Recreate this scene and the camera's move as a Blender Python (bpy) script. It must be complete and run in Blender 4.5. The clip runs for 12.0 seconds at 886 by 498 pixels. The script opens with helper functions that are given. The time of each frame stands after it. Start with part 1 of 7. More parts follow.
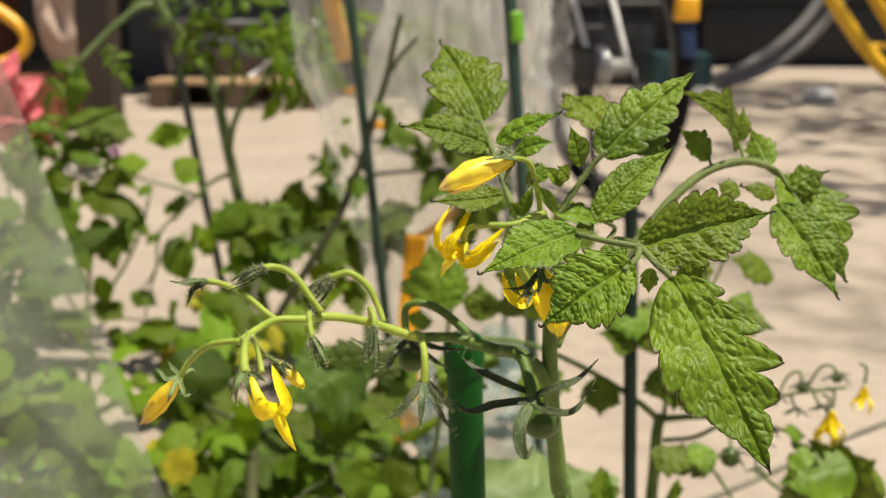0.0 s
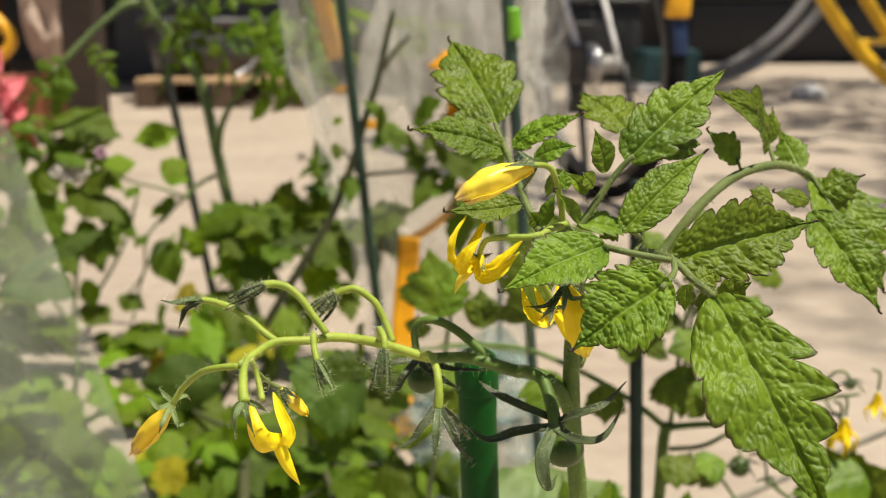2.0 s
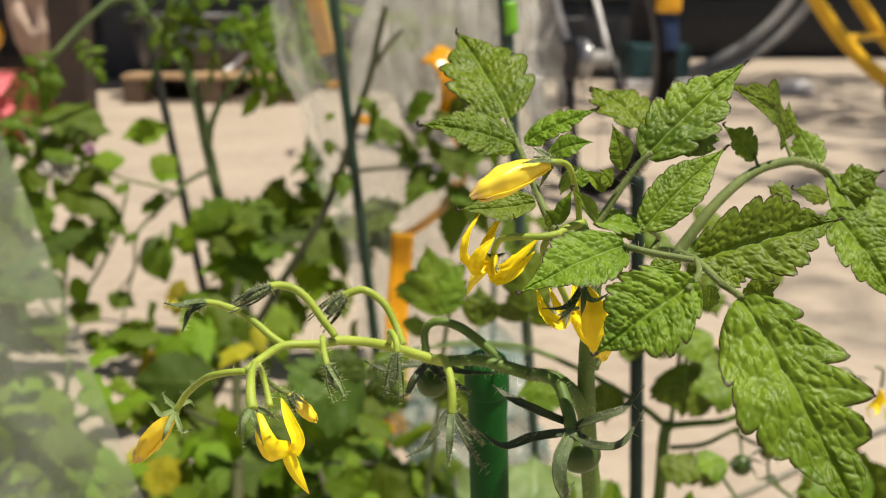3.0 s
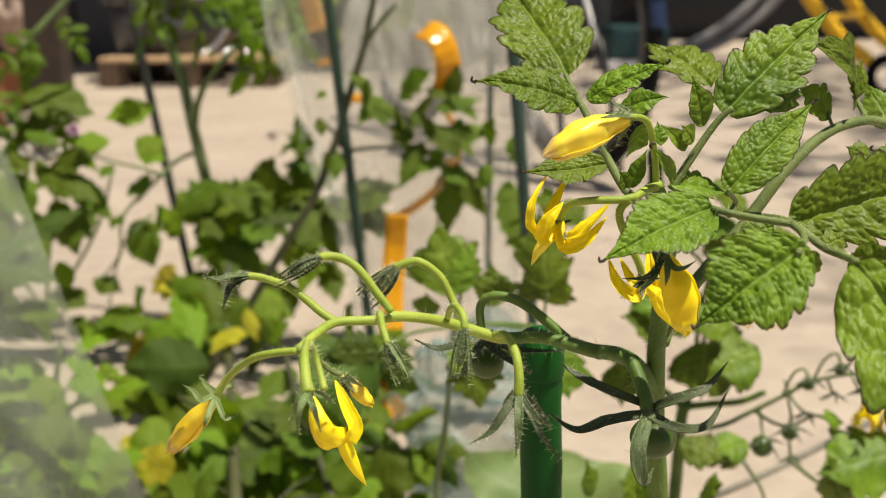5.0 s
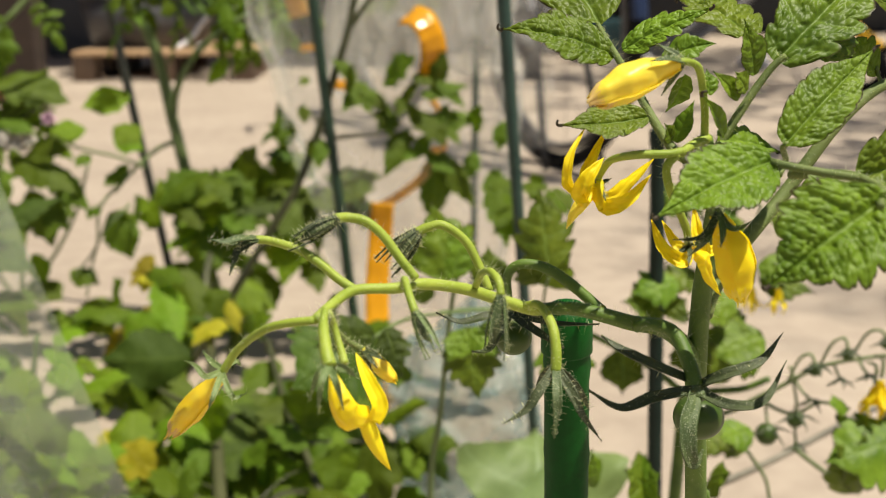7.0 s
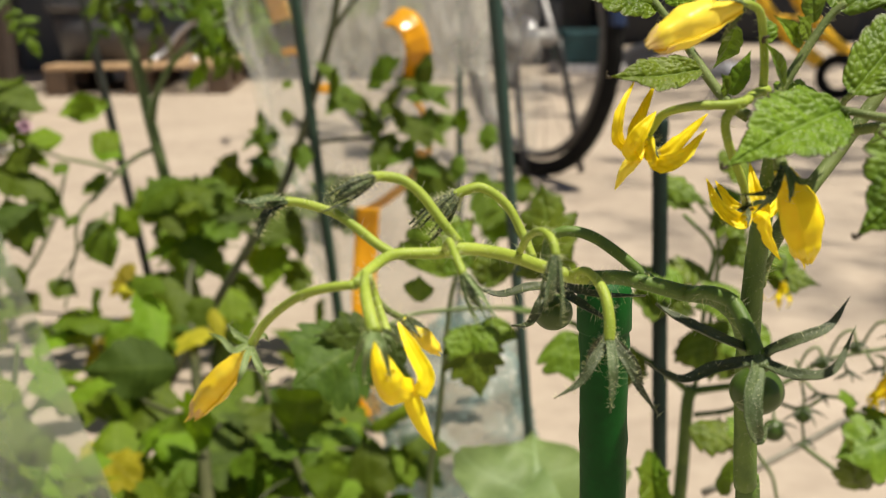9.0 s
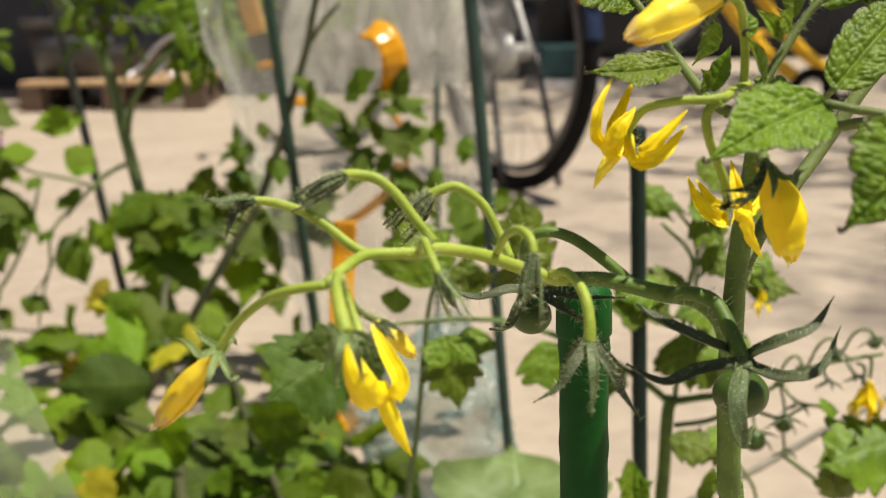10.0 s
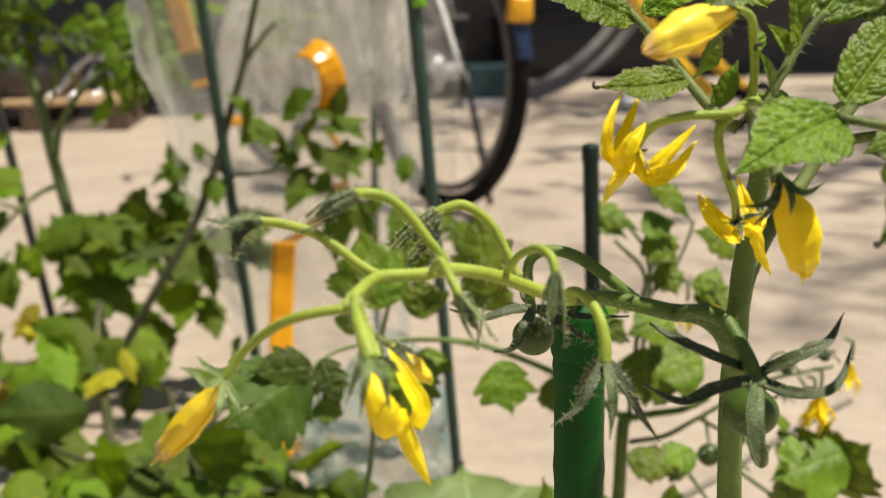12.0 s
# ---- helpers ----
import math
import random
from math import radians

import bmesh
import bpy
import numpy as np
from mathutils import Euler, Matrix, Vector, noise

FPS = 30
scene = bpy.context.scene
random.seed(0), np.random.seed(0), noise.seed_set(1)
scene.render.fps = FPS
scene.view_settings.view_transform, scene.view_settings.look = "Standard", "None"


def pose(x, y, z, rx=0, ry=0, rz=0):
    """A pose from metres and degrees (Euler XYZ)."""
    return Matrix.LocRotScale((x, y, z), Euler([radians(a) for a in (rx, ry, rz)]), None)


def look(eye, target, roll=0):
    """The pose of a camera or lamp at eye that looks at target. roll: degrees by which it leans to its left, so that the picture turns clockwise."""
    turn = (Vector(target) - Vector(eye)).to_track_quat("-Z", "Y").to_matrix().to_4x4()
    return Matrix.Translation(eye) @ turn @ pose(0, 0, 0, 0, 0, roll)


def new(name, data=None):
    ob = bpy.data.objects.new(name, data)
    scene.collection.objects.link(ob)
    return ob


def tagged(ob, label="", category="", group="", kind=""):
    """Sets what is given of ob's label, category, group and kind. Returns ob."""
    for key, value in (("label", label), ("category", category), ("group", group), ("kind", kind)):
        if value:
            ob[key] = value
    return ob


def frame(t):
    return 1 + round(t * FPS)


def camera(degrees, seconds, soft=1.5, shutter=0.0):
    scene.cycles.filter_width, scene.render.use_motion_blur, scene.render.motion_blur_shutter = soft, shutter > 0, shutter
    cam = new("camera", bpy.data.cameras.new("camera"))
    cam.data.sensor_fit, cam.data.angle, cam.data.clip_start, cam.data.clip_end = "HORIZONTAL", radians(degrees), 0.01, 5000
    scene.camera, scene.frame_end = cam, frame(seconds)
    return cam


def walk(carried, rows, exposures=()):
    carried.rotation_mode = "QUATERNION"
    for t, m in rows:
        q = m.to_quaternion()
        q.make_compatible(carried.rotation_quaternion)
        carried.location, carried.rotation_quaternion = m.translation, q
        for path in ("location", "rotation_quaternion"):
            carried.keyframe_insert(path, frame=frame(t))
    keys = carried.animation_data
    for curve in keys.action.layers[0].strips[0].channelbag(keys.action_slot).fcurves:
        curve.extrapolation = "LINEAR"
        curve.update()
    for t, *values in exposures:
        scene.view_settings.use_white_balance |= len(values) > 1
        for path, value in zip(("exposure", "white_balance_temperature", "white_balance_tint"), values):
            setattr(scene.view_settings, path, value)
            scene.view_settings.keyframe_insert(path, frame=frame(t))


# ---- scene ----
cam = camera(45.2, 12.0, 1.0)
PATH = [
    (0, (0.036, 0.043, 0.482), (0.0, 1.994, 0.046), 0.2),
    (0.5, (0.037, 0.046, 0.482), (0.005, 1.997, 0.047), 0.1),
    (1, (0.036, 0.05, 0.482), (0.009, 2.002, 0.045), -0.0),
    (1.5, (0.032, 0.058, 0.48), (0.011, 2.01, 0.043), 0.1),
    (2, (0.029, 0.066, 0.481), (0.015, 2.017, 0.041), -0.0),
    (2.5, (0.025, 0.069, 0.481), (0.023, 2.02, 0.038), -0.1),
    (3, (0.023, 0.075, 0.48), (0.031, 2.024, 0.032), 0.0),
    (5, (0.004, 0.097, 0.471), (0.053, 2.038, -0.006), -0.2),
    (5.5, (-0.001, 0.102, 0.467), (0.06, 2.043, -0.013), 0.0),
    (6, (-0.003, 0.108, 0.466), (0.069, 2.047, -0.019), -0.1),
    (6.5, (-0.004, 0.111, 0.463), (0.079, 2.049, -0.023), -0.2),
    (7, (-0.006, 0.117, 0.459), (0.087, 2.055, -0.026), -0.1),
    (9, (-0.018, 0.131, 0.446), (0.122, 2.072, -0.015), -0.5),
    (9.5, (-0.018, 0.134, 0.444), (0.141, 2.077, -0.002), -0.4),
    (10, (-0.017, 0.136, 0.442), (0.164, 2.08, 0.009), -0.6),
    (10.5, (-0.018, 0.137, 0.44), (0.187, 2.082, 0.019), -0.4),
    (11, (-0.02, 0.14, 0.439), (0.208, 2.084, 0.028), -0.3),
    (11.5, (-0.023, 0.14, 0.439), (0.228, 2.082, 0.034), -0.5),
    (12, (-0.031, 0.144, 0.441), (0.288, 2.078, 0.042), -0.5),
]
walk(cam, [(t, look(eye, aim, lean)) for t, eye, aim, lean in PATH])
cam.data.dof.use_dof = True
cam.data.dof.focus_distance = 0.242
cam.data.dof.aperture_fstop = 20.5

# ---- light ----
SUN_FROM = Vector((0.30, -0.17, 0.94)).normalized()
sky_world = bpy.data.worlds.new("sky")
scene.world = sky_world
sky_world.use_nodes = True
wn = sky_world.node_tree
sky = wn.nodes.new("ShaderNodeTexSky")
sky.sky_type, sky.sun_disc = "NISHITA", False
sky.sun_elevation = math.asin(SUN_FROM.z)
sky.sun_rotation = math.atan2(SUN_FROM.x, SUN_FROM.y)
sky.dust_density = 2.0
wn.links.new(sky.outputs[0], wn.nodes["Background"].inputs[0])
wn.nodes["Background"].inputs[1].default_value = 0.047
sun_data = bpy.data.lights.new("sun", "SUN")
sun_data.energy, sun_data.angle, sun_data.color = 5.65, radians(0.6), (1.0, 0.92, 0.76)
sun = new("sun", sun_data)
sun.matrix_world = look(SUN_FROM * 20, (0, 0, 0))
scene.view_settings.exposure = 0.2


# ---- materials ----
def material(name):
    m = bpy.data.materials.new(name)
    m.use_nodes = True
    nt = m.node_tree
    return m, nt, nt.nodes["Principled BSDF"]


def node(nt, kind, **values):
    n = nt.nodes.new("ShaderNode" + kind)
    for key, value in values.items():
        n.inputs[key.replace("_", " ")].default_value = value
    return n


def ramp(nt, src, stops):
    n = nt.nodes.new("ShaderNodeValToRGB")
    el = n.color_ramp.elements
    while len(el) < len(stops):
        el.new(0.5)
    for e, (p, c) in zip(el, stops):
        e.position, e.color = p, (*c, 1)
    nt.links.new(src, n.inputs[0])
    return n


def noise_tex(nt, scale, detail=4.0, rough=0.55, coord="Object"):
    tc = nt.nodes.new("ShaderNodeTexCoord")
    n = node(nt, "TexNoise", Scale=scale, Detail=detail, Roughness=rough)
    nt.links.new(tc.outputs[coord], n.inputs["Vector"])
    return n


def math_node(nt, op, a, b=None):
    n = nt.nodes.new("ShaderNodeMath")
    n.operation = op
    for i, v in enumerate((a, b)):
        if v is None:
            continue
        if isinstance(v, (int, float)):
            n.inputs[i].default_value = v
        else:
            nt.links.new(v, n.inputs[i])
    return n.outputs[0]


def mix_color(nt, fac, a, b, blend="MIX"):
    n = nt.nodes.new("ShaderNodeMix")
    n.data_type, n.blend_type = "RGBA", blend
    for i, v in ((0, fac), (6, a), (7, b)):
        if isinstance(v, (int, float)):
            n.inputs[i].default_value = v
        elif isinstance(v, tuple):
            n.inputs[i].default_value = (*v, 1)
        else:
            nt.links.new(v, n.inputs[i])
    return n.outputs[2]


def bump(nt, bsdf, height, strength, distance):
    b = node(nt, "Bump", Strength=strength, Distance=distance)
    nt.links.new(height, b.inputs["Height"])
    nt.links.new(b.outputs[0], bsdf.inputs["Normal"])
    return b


def plain(name, c1, c2, scale=30.0, rough=0.5, metal=0.0, bump_s=0.2, bump_d=0.002, fine=6.0):
    """Two tones mixed by a coarse and a fine noise, with a light relief."""
    m, nt, p = material(name)
    a, b = noise_tex(nt, scale), noise_tex(nt, scale * fine, 6.0)
    f = math_node(nt, "ADD", math_node(nt, "MULTIPLY", a.outputs[0], 0.6), math_node(nt, "MULTIPLY", b.outputs[0], 0.4))
    r = ramp(nt, f, [(0.36, c1), (0.64, c2)])
    nt.links.new(r.outputs[0], p.inputs["Base Color"])
    p.inputs["Roughness"].default_value, p.inputs["Metallic"].default_value = rough, metal
    bump(nt, p, b.outputs[0], bump_s, bump_d)
    return m


def with_light_through(nt, p, colour_socket, share, gain=1.6):
    """Thin living tissue: part of the light goes through."""
    tr = nt.nodes.new("ShaderNodeBsdfTranslucent")
    c = mix_color(nt, 1.0, colour_socket, (gain, gain, gain * 0.4), "MULTIPLY")
    nt.links.new(c, tr.inputs[0])
    mx = nt.nodes.new("ShaderNodeMixShader")
    mx.inputs[0].default_value = share
    nt.links.new(p.outputs[0], mx.inputs[1])
    nt.links.new(tr.outputs[0], mx.inputs[2])
    nt.links.new(mx.outputs[0], nt.nodes["Material Output"].inputs[0])


def leaf_material(name, dark, light, vein, share=0.35, rough=0.5, near=False):
    m, nt, p = material(name)
    uv = nt.nodes.new("ShaderNodeUVMap")
    sep = nt.nodes.new("ShaderNodeSeparateXYZ")
    nt.links.new(uv.outputs[0], sep.inputs[0])
    across = math_node(nt, "ABSOLUTE", math_node(nt, "SUBTRACT", sep.outputs[0], 0.5))
    rib = ramp(nt, across, [(0.012, (1, 1, 1)), (0.032, (0, 0, 0))]).outputs[0]
    fr = math_node(nt, "ABSOLUTE", math_node(nt, "SUBTRACT", math_node(nt, "FRACT", sep.outputs[1]), 0.5))
    side = ramp(nt, fr, [(0.01, (1, 1, 1)), (0.09, (0, 0, 0))]).outputs[0]
    veins = math_node(nt, "MAXIMUM", math_node(nt, "MULTIPLY", side, 0.22), math_node(nt, "MULTIPLY", rib, 0.5))
    big, small = noise_tex(nt, 45.0, 3.0), noise_tex(nt, 420.0, 5.0)
    f = math_node(nt, "ADD", math_node(nt, "MULTIPLY", big.outputs[0], 0.6), math_node(nt, "MULTIPLY", small.outputs[0], 0.4))
    r = ramp(nt, f, [(0.35, dark), (0.66, light)])
    inf = nt.nodes.new("ShaderNodeObjectInfo")
    hue = nt.nodes.new("ShaderNodeHueSaturation")
    nt.links.new(math_node(nt, "ADD", math_node(nt, "MULTIPLY", inf.outputs["Random"], 0.5), 0.75), hue.inputs["Value"])
    nt.links.new(math_node(nt, "ADD", math_node(nt, "MULTIPLY", inf.outputs["Random"], 0.03), 0.48), hue.inputs["Hue"])
    nt.links.new(r.outputs[0], hue.inputs["Color"])
    col = mix_color(nt, veins, hue.outputs[0], vein)
    p.inputs["Roughness"].default_value = rough
    p.inputs["Specular IOR Level"].default_value = 0.22
    if near:
        rim = ramp(nt, across, [(0.462, (0, 0, 0)), (0.488, (1, 1, 1))]).outputs[0]
        rim = math_node(nt, "MULTIPLY", rim, math_node(nt, "MULTIPLY", big.outputs[0], 1.7))
        col = mix_color(nt, rim, col, (0.04, 0.03, 0.012))
        dots = ramp(nt, noise_tex(nt, 1500.0, 1.0).outputs[0], [(0.70, (0, 0, 0)), (0.76, (1, 1, 1))]).outputs[0]
        col = mix_color(nt, math_node(nt, "MULTIPLY", dots, 0.12), col, (0.42, 0.48, 0.28))
        tc = nt.nodes.new("ShaderNodeTexCoord")
        vo = node(nt, "TexVoronoi", Scale=900.0)
        vo.feature = "SMOOTH_F1"
        nt.links.new(tc.outputs["Object"], vo.inputs["Vector"])
        h = math_node(nt, "SUBTRACT", math_node(nt, "MULTIPLY", small.outputs[0], 0.35), vo.outputs[0])
        h = math_node(nt, "SUBTRACT", h, math_node(nt, "MULTIPLY", veins, 0.7))
        bump(nt, p, h, 0.4, 0.0004)
        p.inputs["Specular IOR Level"].default_value = 0.24
    else:
        bump(nt, p, big.outputs[0], 0.4, 0.003)
    nt.links.new(col, p.inputs["Base Color"])
    with_light_through(nt, p, col, share)
    return m


def tissue(name, c1, c2, share, rough=0.5, scale=300.0, gain=1.5, bump_d=0.0004):
    m, nt, p = material(name)
    a, b = noise_tex(nt, scale * 0.2), noise_tex(nt, scale, 5.0)
    f = math_node(nt, "ADD", math_node(nt, "MULTIPLY", a.outputs[0], 0.6), math_node(nt, "MULTIPLY", b.outputs[0], 0.4))
    r = ramp(nt, f, [(0.36, c1), (0.64, c2)])
    nt.links.new(r.outputs[0], p.inputs["Base Color"])
    p.inputs["Roughness"].default_value = rough
    bump(nt, p, b.outputs[0], 0.4, bump_d)
    with_light_through(nt, p, r.outputs[0], share, gain)
    return m


def speckled(name, c1, c2, speck, scale=2300.0, rough=0.55, cut=0.62):
    """Green skin with pale specks of dried hairs and dust."""
    m, nt, p = material(name)
    a = noise_tex(nt, 120.0)
    r = ramp(nt, a.outputs[0], [(0.36, c1), (0.64, c2)])
    n = noise_tex(nt, scale, 2.0)
    s = ramp(nt, n.outputs[0], [(cut, (0, 0, 0)), (cut + 0.07, (1, 1, 1))])
    patch = ramp(nt, noise_tex(nt, 160.0, 2.0).outputs[0], [(0.36, (0.2, 0.2, 0.2)), (0.54, (1, 1, 1))])
    col = mix_color(nt, math_node(nt, "MULTIPLY", s.outputs[0], patch.outputs[0]), r.outputs[0], speck)
    nt.links.new(col, p.inputs["Base Color"])
    p.inputs["Roughness"].default_value = rough
    bump(nt, p, n.outputs[0], 0.5, 0.0003)
    with_light_through(nt, p, col, 0.12)
    return m


def film(name, tint, cloud, scale=14.0):
    """Clear plastic film: see-through, milky in patches, glossy in folds."""
    m, nt, p = material(name)
    tr = nt.nodes.new("ShaderNodeBsdfTransparent")
    tr.inputs[0].default_value = (0.96, 0.97, 0.96, 1)
    n = noise_tex(nt, scale, 5.0)
    p.inputs["Base Color"].default_value = (*tint, 1)
    p.inputs["Roughness"].default_value = 0.14
    tl = nt.nodes.new("ShaderNodeBsdfTranslucent")
    tl.inputs[0].default_value = (*tint, 1)
    body = nt.nodes.new("ShaderNodeMixShader")
    body.inputs[0].default_value = 0.45
    nt.links.new(p.outputs[0], body.inputs[1])
    nt.links.new(tl.outputs[0], body.inputs[2])
    f = ramp(nt, n.outputs[0], [(0.35, (cloud[0],) * 3), (0.7, (cloud[1],) * 3)])
    mx = nt.nodes.new("ShaderNodeMixShader")
    nt.links.new(f.outputs[0], mx.inputs[0])
    nt.links.new(tr.outputs[0], mx.inputs[1])
    nt.links.new(body.outputs[0], mx.inputs[2])
    b = node(nt, "Bump", Strength=0.8, Distance=0.012)
    nt.links.new(n.outputs[0], b.inputs["Height"])
    nt.links.new(b.outputs[0], p.inputs["Normal"])
    nt.links.new(mx.outputs[0], nt.nodes["Material Output"].inputs[0])
    return m


LEAF = leaf_material("tomato_leaf", (0.056, 0.108, 0.006), (0.155, 0.240, 0.016), (0.17, 0.26, 0.05), 0.17, 0.47, True)
LEAF_TIP = plain("dry_leaf_tip", (0.025, 0.018, 0.010), (0.06, 0.045, 0.02), 300.0, 0.7)
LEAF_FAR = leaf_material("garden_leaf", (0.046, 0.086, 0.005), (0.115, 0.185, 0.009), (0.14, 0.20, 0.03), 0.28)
# Garden leaf in a lighter colour that stands in for sunlight.
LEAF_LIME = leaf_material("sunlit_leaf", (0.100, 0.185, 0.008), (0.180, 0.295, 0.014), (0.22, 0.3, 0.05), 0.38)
LEAF_YELLOW = leaf_material("yellowed_leaf", (0.24, 0.23, 0.012), (0.40, 0.35, 0.02), (0.4, 0.35, 0.08), 0.35)
LEAF_PALE = leaf_material("pale_leaf", (0.19, 0.31, 0.115), (0.26, 0.39, 0.16), (0.33, 0.45, 0.25), 0.35)
# Shade on leaves is put into this darker colour.
LEAF_SHADED = leaf_material("shaded_leaf", (0.030, 0.060, 0.006), (0.060, 0.106, 0.010), (0.115, 0.17, 0.03), 0.2, 0.6)
STEM = speckled("green_stem", (0.105, 0.150, 0.032), (0.175, 0.225, 0.060), (0.56, 0.60, 0.42), 2400.0, 0.68, 0.66)
STEM_MAIN = speckled("main_stem_skin", (0.072, 0.138, 0.016), (0.130, 0.215, 0.030), (0.42, 0.48, 0.26), 2600.0, 0.5, 0.75)
STEM_PALE = speckled("young_stalk", (0.25, 0.34, 0.03), (0.37, 0.46, 0.06), (0.6, 0.64, 0.35), 1700.0, 0.55, 0.72)
STEM_FAR = tissue("garden_stem", (0.10, 0.15, 0.05), (0.17, 0.23, 0.08), 0.1, scale=80.0)
STEM_WOODY = tissue("woody_stem", (0.045, 0.050, 0.022), (0.08, 0.085, 0.035), 0.05, scale=80.0)
HAIR = tissue("plant_hair", (0.60, 0.62, 0.50), (0.72, 0.74, 0.62), 0.45)
SEPAL = speckled("speckled_sepal", (0.028, 0.042, 0.011), (0.054, 0.074, 0.021), (0.27, 0.30, 0.19), 4200.0, 0.40, 0.645)
SEPAL_GREY = speckled("dusty_sepal", (0.034, 0.050, 0.015), (0.066, 0.090, 0.030), (0.31, 0.34, 0.23), 4200.0, 0.45, 0.58)
SEPAL_PALE = speckled("pale_sepal", (0.12, 0.18, 0.05), (0.20, 0.27, 0.09), (0.45, 0.48, 0.34), 3600.0, 0.55, 0.62)
SEPAL_YOUNG = speckled("young_sepal", (0.06, 0.095, 0.03), (0.11, 0.155, 0.05), (0.42, 0.46, 0.32), 3600.0, 0.55, 0.60)
FRUIT = tissue("green_fruit", (0.045, 0.085, 0.012), (0.075, 0.130, 0.020), 0.25, 0.32, 90.0)
PETAL = tissue("yellow_petal", (0.88, 0.72, 0.006), (0.97, 0.88, 0.02), 0.42, 0.5, 260.0, 1.25)
PETAL_OLD = tissue("fading_petal", (0.93, 0.76, 0.025), (0.97, 0.89, 0.14), 0.36, 0.38, 260.0, 1.25)
PETAL_PALE = tissue("petal_tip", (0.78, 0.55, 0.16), (0.86, 0.68, 0.28), 0.3, 0.6, 260.0, 1.0)
STAKE_GREEN = plain("green_coated_stake", (0.002, 0.050, 0.004), (0.003, 0.085, 0.008), 60.0, 0.58, 0.0, 0.25, 0.0006)
STAKE_GREEN.node_tree.nodes["Principled BSDF"].inputs["Specular IOR Level"].default_value = 0.2
STAKE_DARK = plain("dark_green_stake", (0.006, 0.016, 0.012), (0.011, 0.028, 0.02), 40.0, 0.5)
STAKE_DARK.node_tree.nodes["Principled BSDF"].inputs["Specular IOR Level"].default_value = 0.25
STAKE_CLEAN = plain("mid_green_stake", (0.016, 0.042, 0.032), (0.028, 0.066, 0.05), 40.0, 0.45)
STAKE_MID = plain("weathered_green_stake", (0.013, 0.036, 0.022), (0.022, 0.055, 0.032), 40.0, 0.45)
STAKE_BLACK = plain("black_stake", (0.014, 0.016, 0.014), (0.03, 0.034, 0.028), 40.0, 0.5)
CANE = plain("grey_cane", (0.15, 0.14, 0.11), (0.26, 0.24, 0.19), 60.0, 0.7)
LIME = plain("lime_clip", (0.12, 0.34, 0.01), (0.18, 0.44, 0.02), 60.0, 0.4)
FILM = film("clear_film", (0.86, 0.84, 0.82), (0.09, 0.30))
FILM_FOLDS = film("folded_film", (0.92, 0.89, 0.85), (0.18, 0.62), scale=9.0)
FILM_LEFT = film("milky_film", (0.88, 0.95, 0.78), (0.20, 0.34), scale=5.0)
FILM_TEAL = film("blue_green_film", (0.36, 0.48, 0.46), (0.22, 0.60), scale=22.0)
TAPE = tissue("orange_tape", (0.72, 0.33, 0.008), (0.84, 0.42, 0.012), 0.3, 0.25, 40.0, 1.0)
TAPE_PALE = tissue("faded_tape", (0.80, 0.54, 0.26), (0.88, 0.64, 0.36), 0.55, 0.4, 40.0, 1.3)


# ---- builders ----
def empty(name, place):
    ob = new(name)
    ob.location = place
    ob.empty_display_size = 0.02
    return ob


def part(name, bm, mats, parent=None, label="", smooth=True):
    """Links a bmesh, made in world coordinates, as one mesh under a thing or under a part."""
    me = bpy.data.meshes.new(name)
    bm.normal_update()
    bm.to_mesh(me)
    bm.free()
    for m in mats if isinstance(mats, (list, tuple)) else (mats,):
        me.materials.append(m)
    if smooth:
        me.polygons.foreach_set("use_smooth", [True] * len(me.polygons))
    ob = new(name, me)
    if parent is not None:
        ob.parent = parent
        if parent.type == "EMPTY":
            ob.matrix_parent_inverse = parent.matrix_basis.inverted()
    if label:
        tagged(ob, label)
    return ob


def spline(points, per=6):
    """A smooth line through the points."""
    p = [Vector(q) for q in points]
    if len(p) < 3:
        return [p[0].lerp(p[-1], i / per) for i in range(per + 1)]
    p = [2 * p[0] - p[1]] + p + [2 * p[-1] - p[-2]]
    out = []
    for i in range(1, len(p) - 2):
        a, b, c, d = p[i - 1:i + 3]
        for k in range(per):
            t = k / per
            out.append(0.5 * ((2 * b) + (c - a) * t + (2 * a - 5 * b + 4 * c - d) * t * t + (3 * b - a - 3 * c + d) * t ** 3))
    return out + [p[-2]]


def frames(line, hint=Vector((0.3, -0.8, 0.5))):
    n = len(line)
    tans = [(line[min(i + 1, n - 1)] - line[max(i - 1, 0)]).normalized() for i in range(n)]
    nor = (hint - tans[0] * hint.dot(tans[0])).normalized()
    out = []
    for t in tans:
        nor = (nor - t * nor.dot(t)).normalized()
        out.append((t, nor, t.cross(nor)))
    return out


def tube(bm, points, r0, r1, seg=10, per=6, knobs=0.0, cap=True, seed=0, mat=0):
    """A tapered round stalk along a smooth line."""
    line = spline(points, per)
    fr = frames(line)
    rings = []
    n = len(line)
    for i, (c, (t, u, v)) in enumerate(zip(line, fr)):
        r = r0 + (r1 - r0) * i / (n - 1)
        ring = []
        for k in range(seg):
            a = 2 * math.pi * k / seg
            w = r * (1 + knobs * noise.noise(Vector((c * 220)) + Vector((math.cos(a), math.sin(a), seed))))
            ring.append(bm.verts.new(c + (u * math.cos(a) + v * math.sin(a)) * w))
        rings.append(ring)
    for a, b in zip(rings, rings[1:]):
        for k in range(seg):
            bm.faces.new((a[k], a[(k + 1) % seg], b[(k + 1) % seg], b[k])).material_index = mat
    if cap:
        bm.faces.new(rings[0][::-1]).material_index = mat
        bm.faces.new(rings[-1]).material_index = mat
    return line


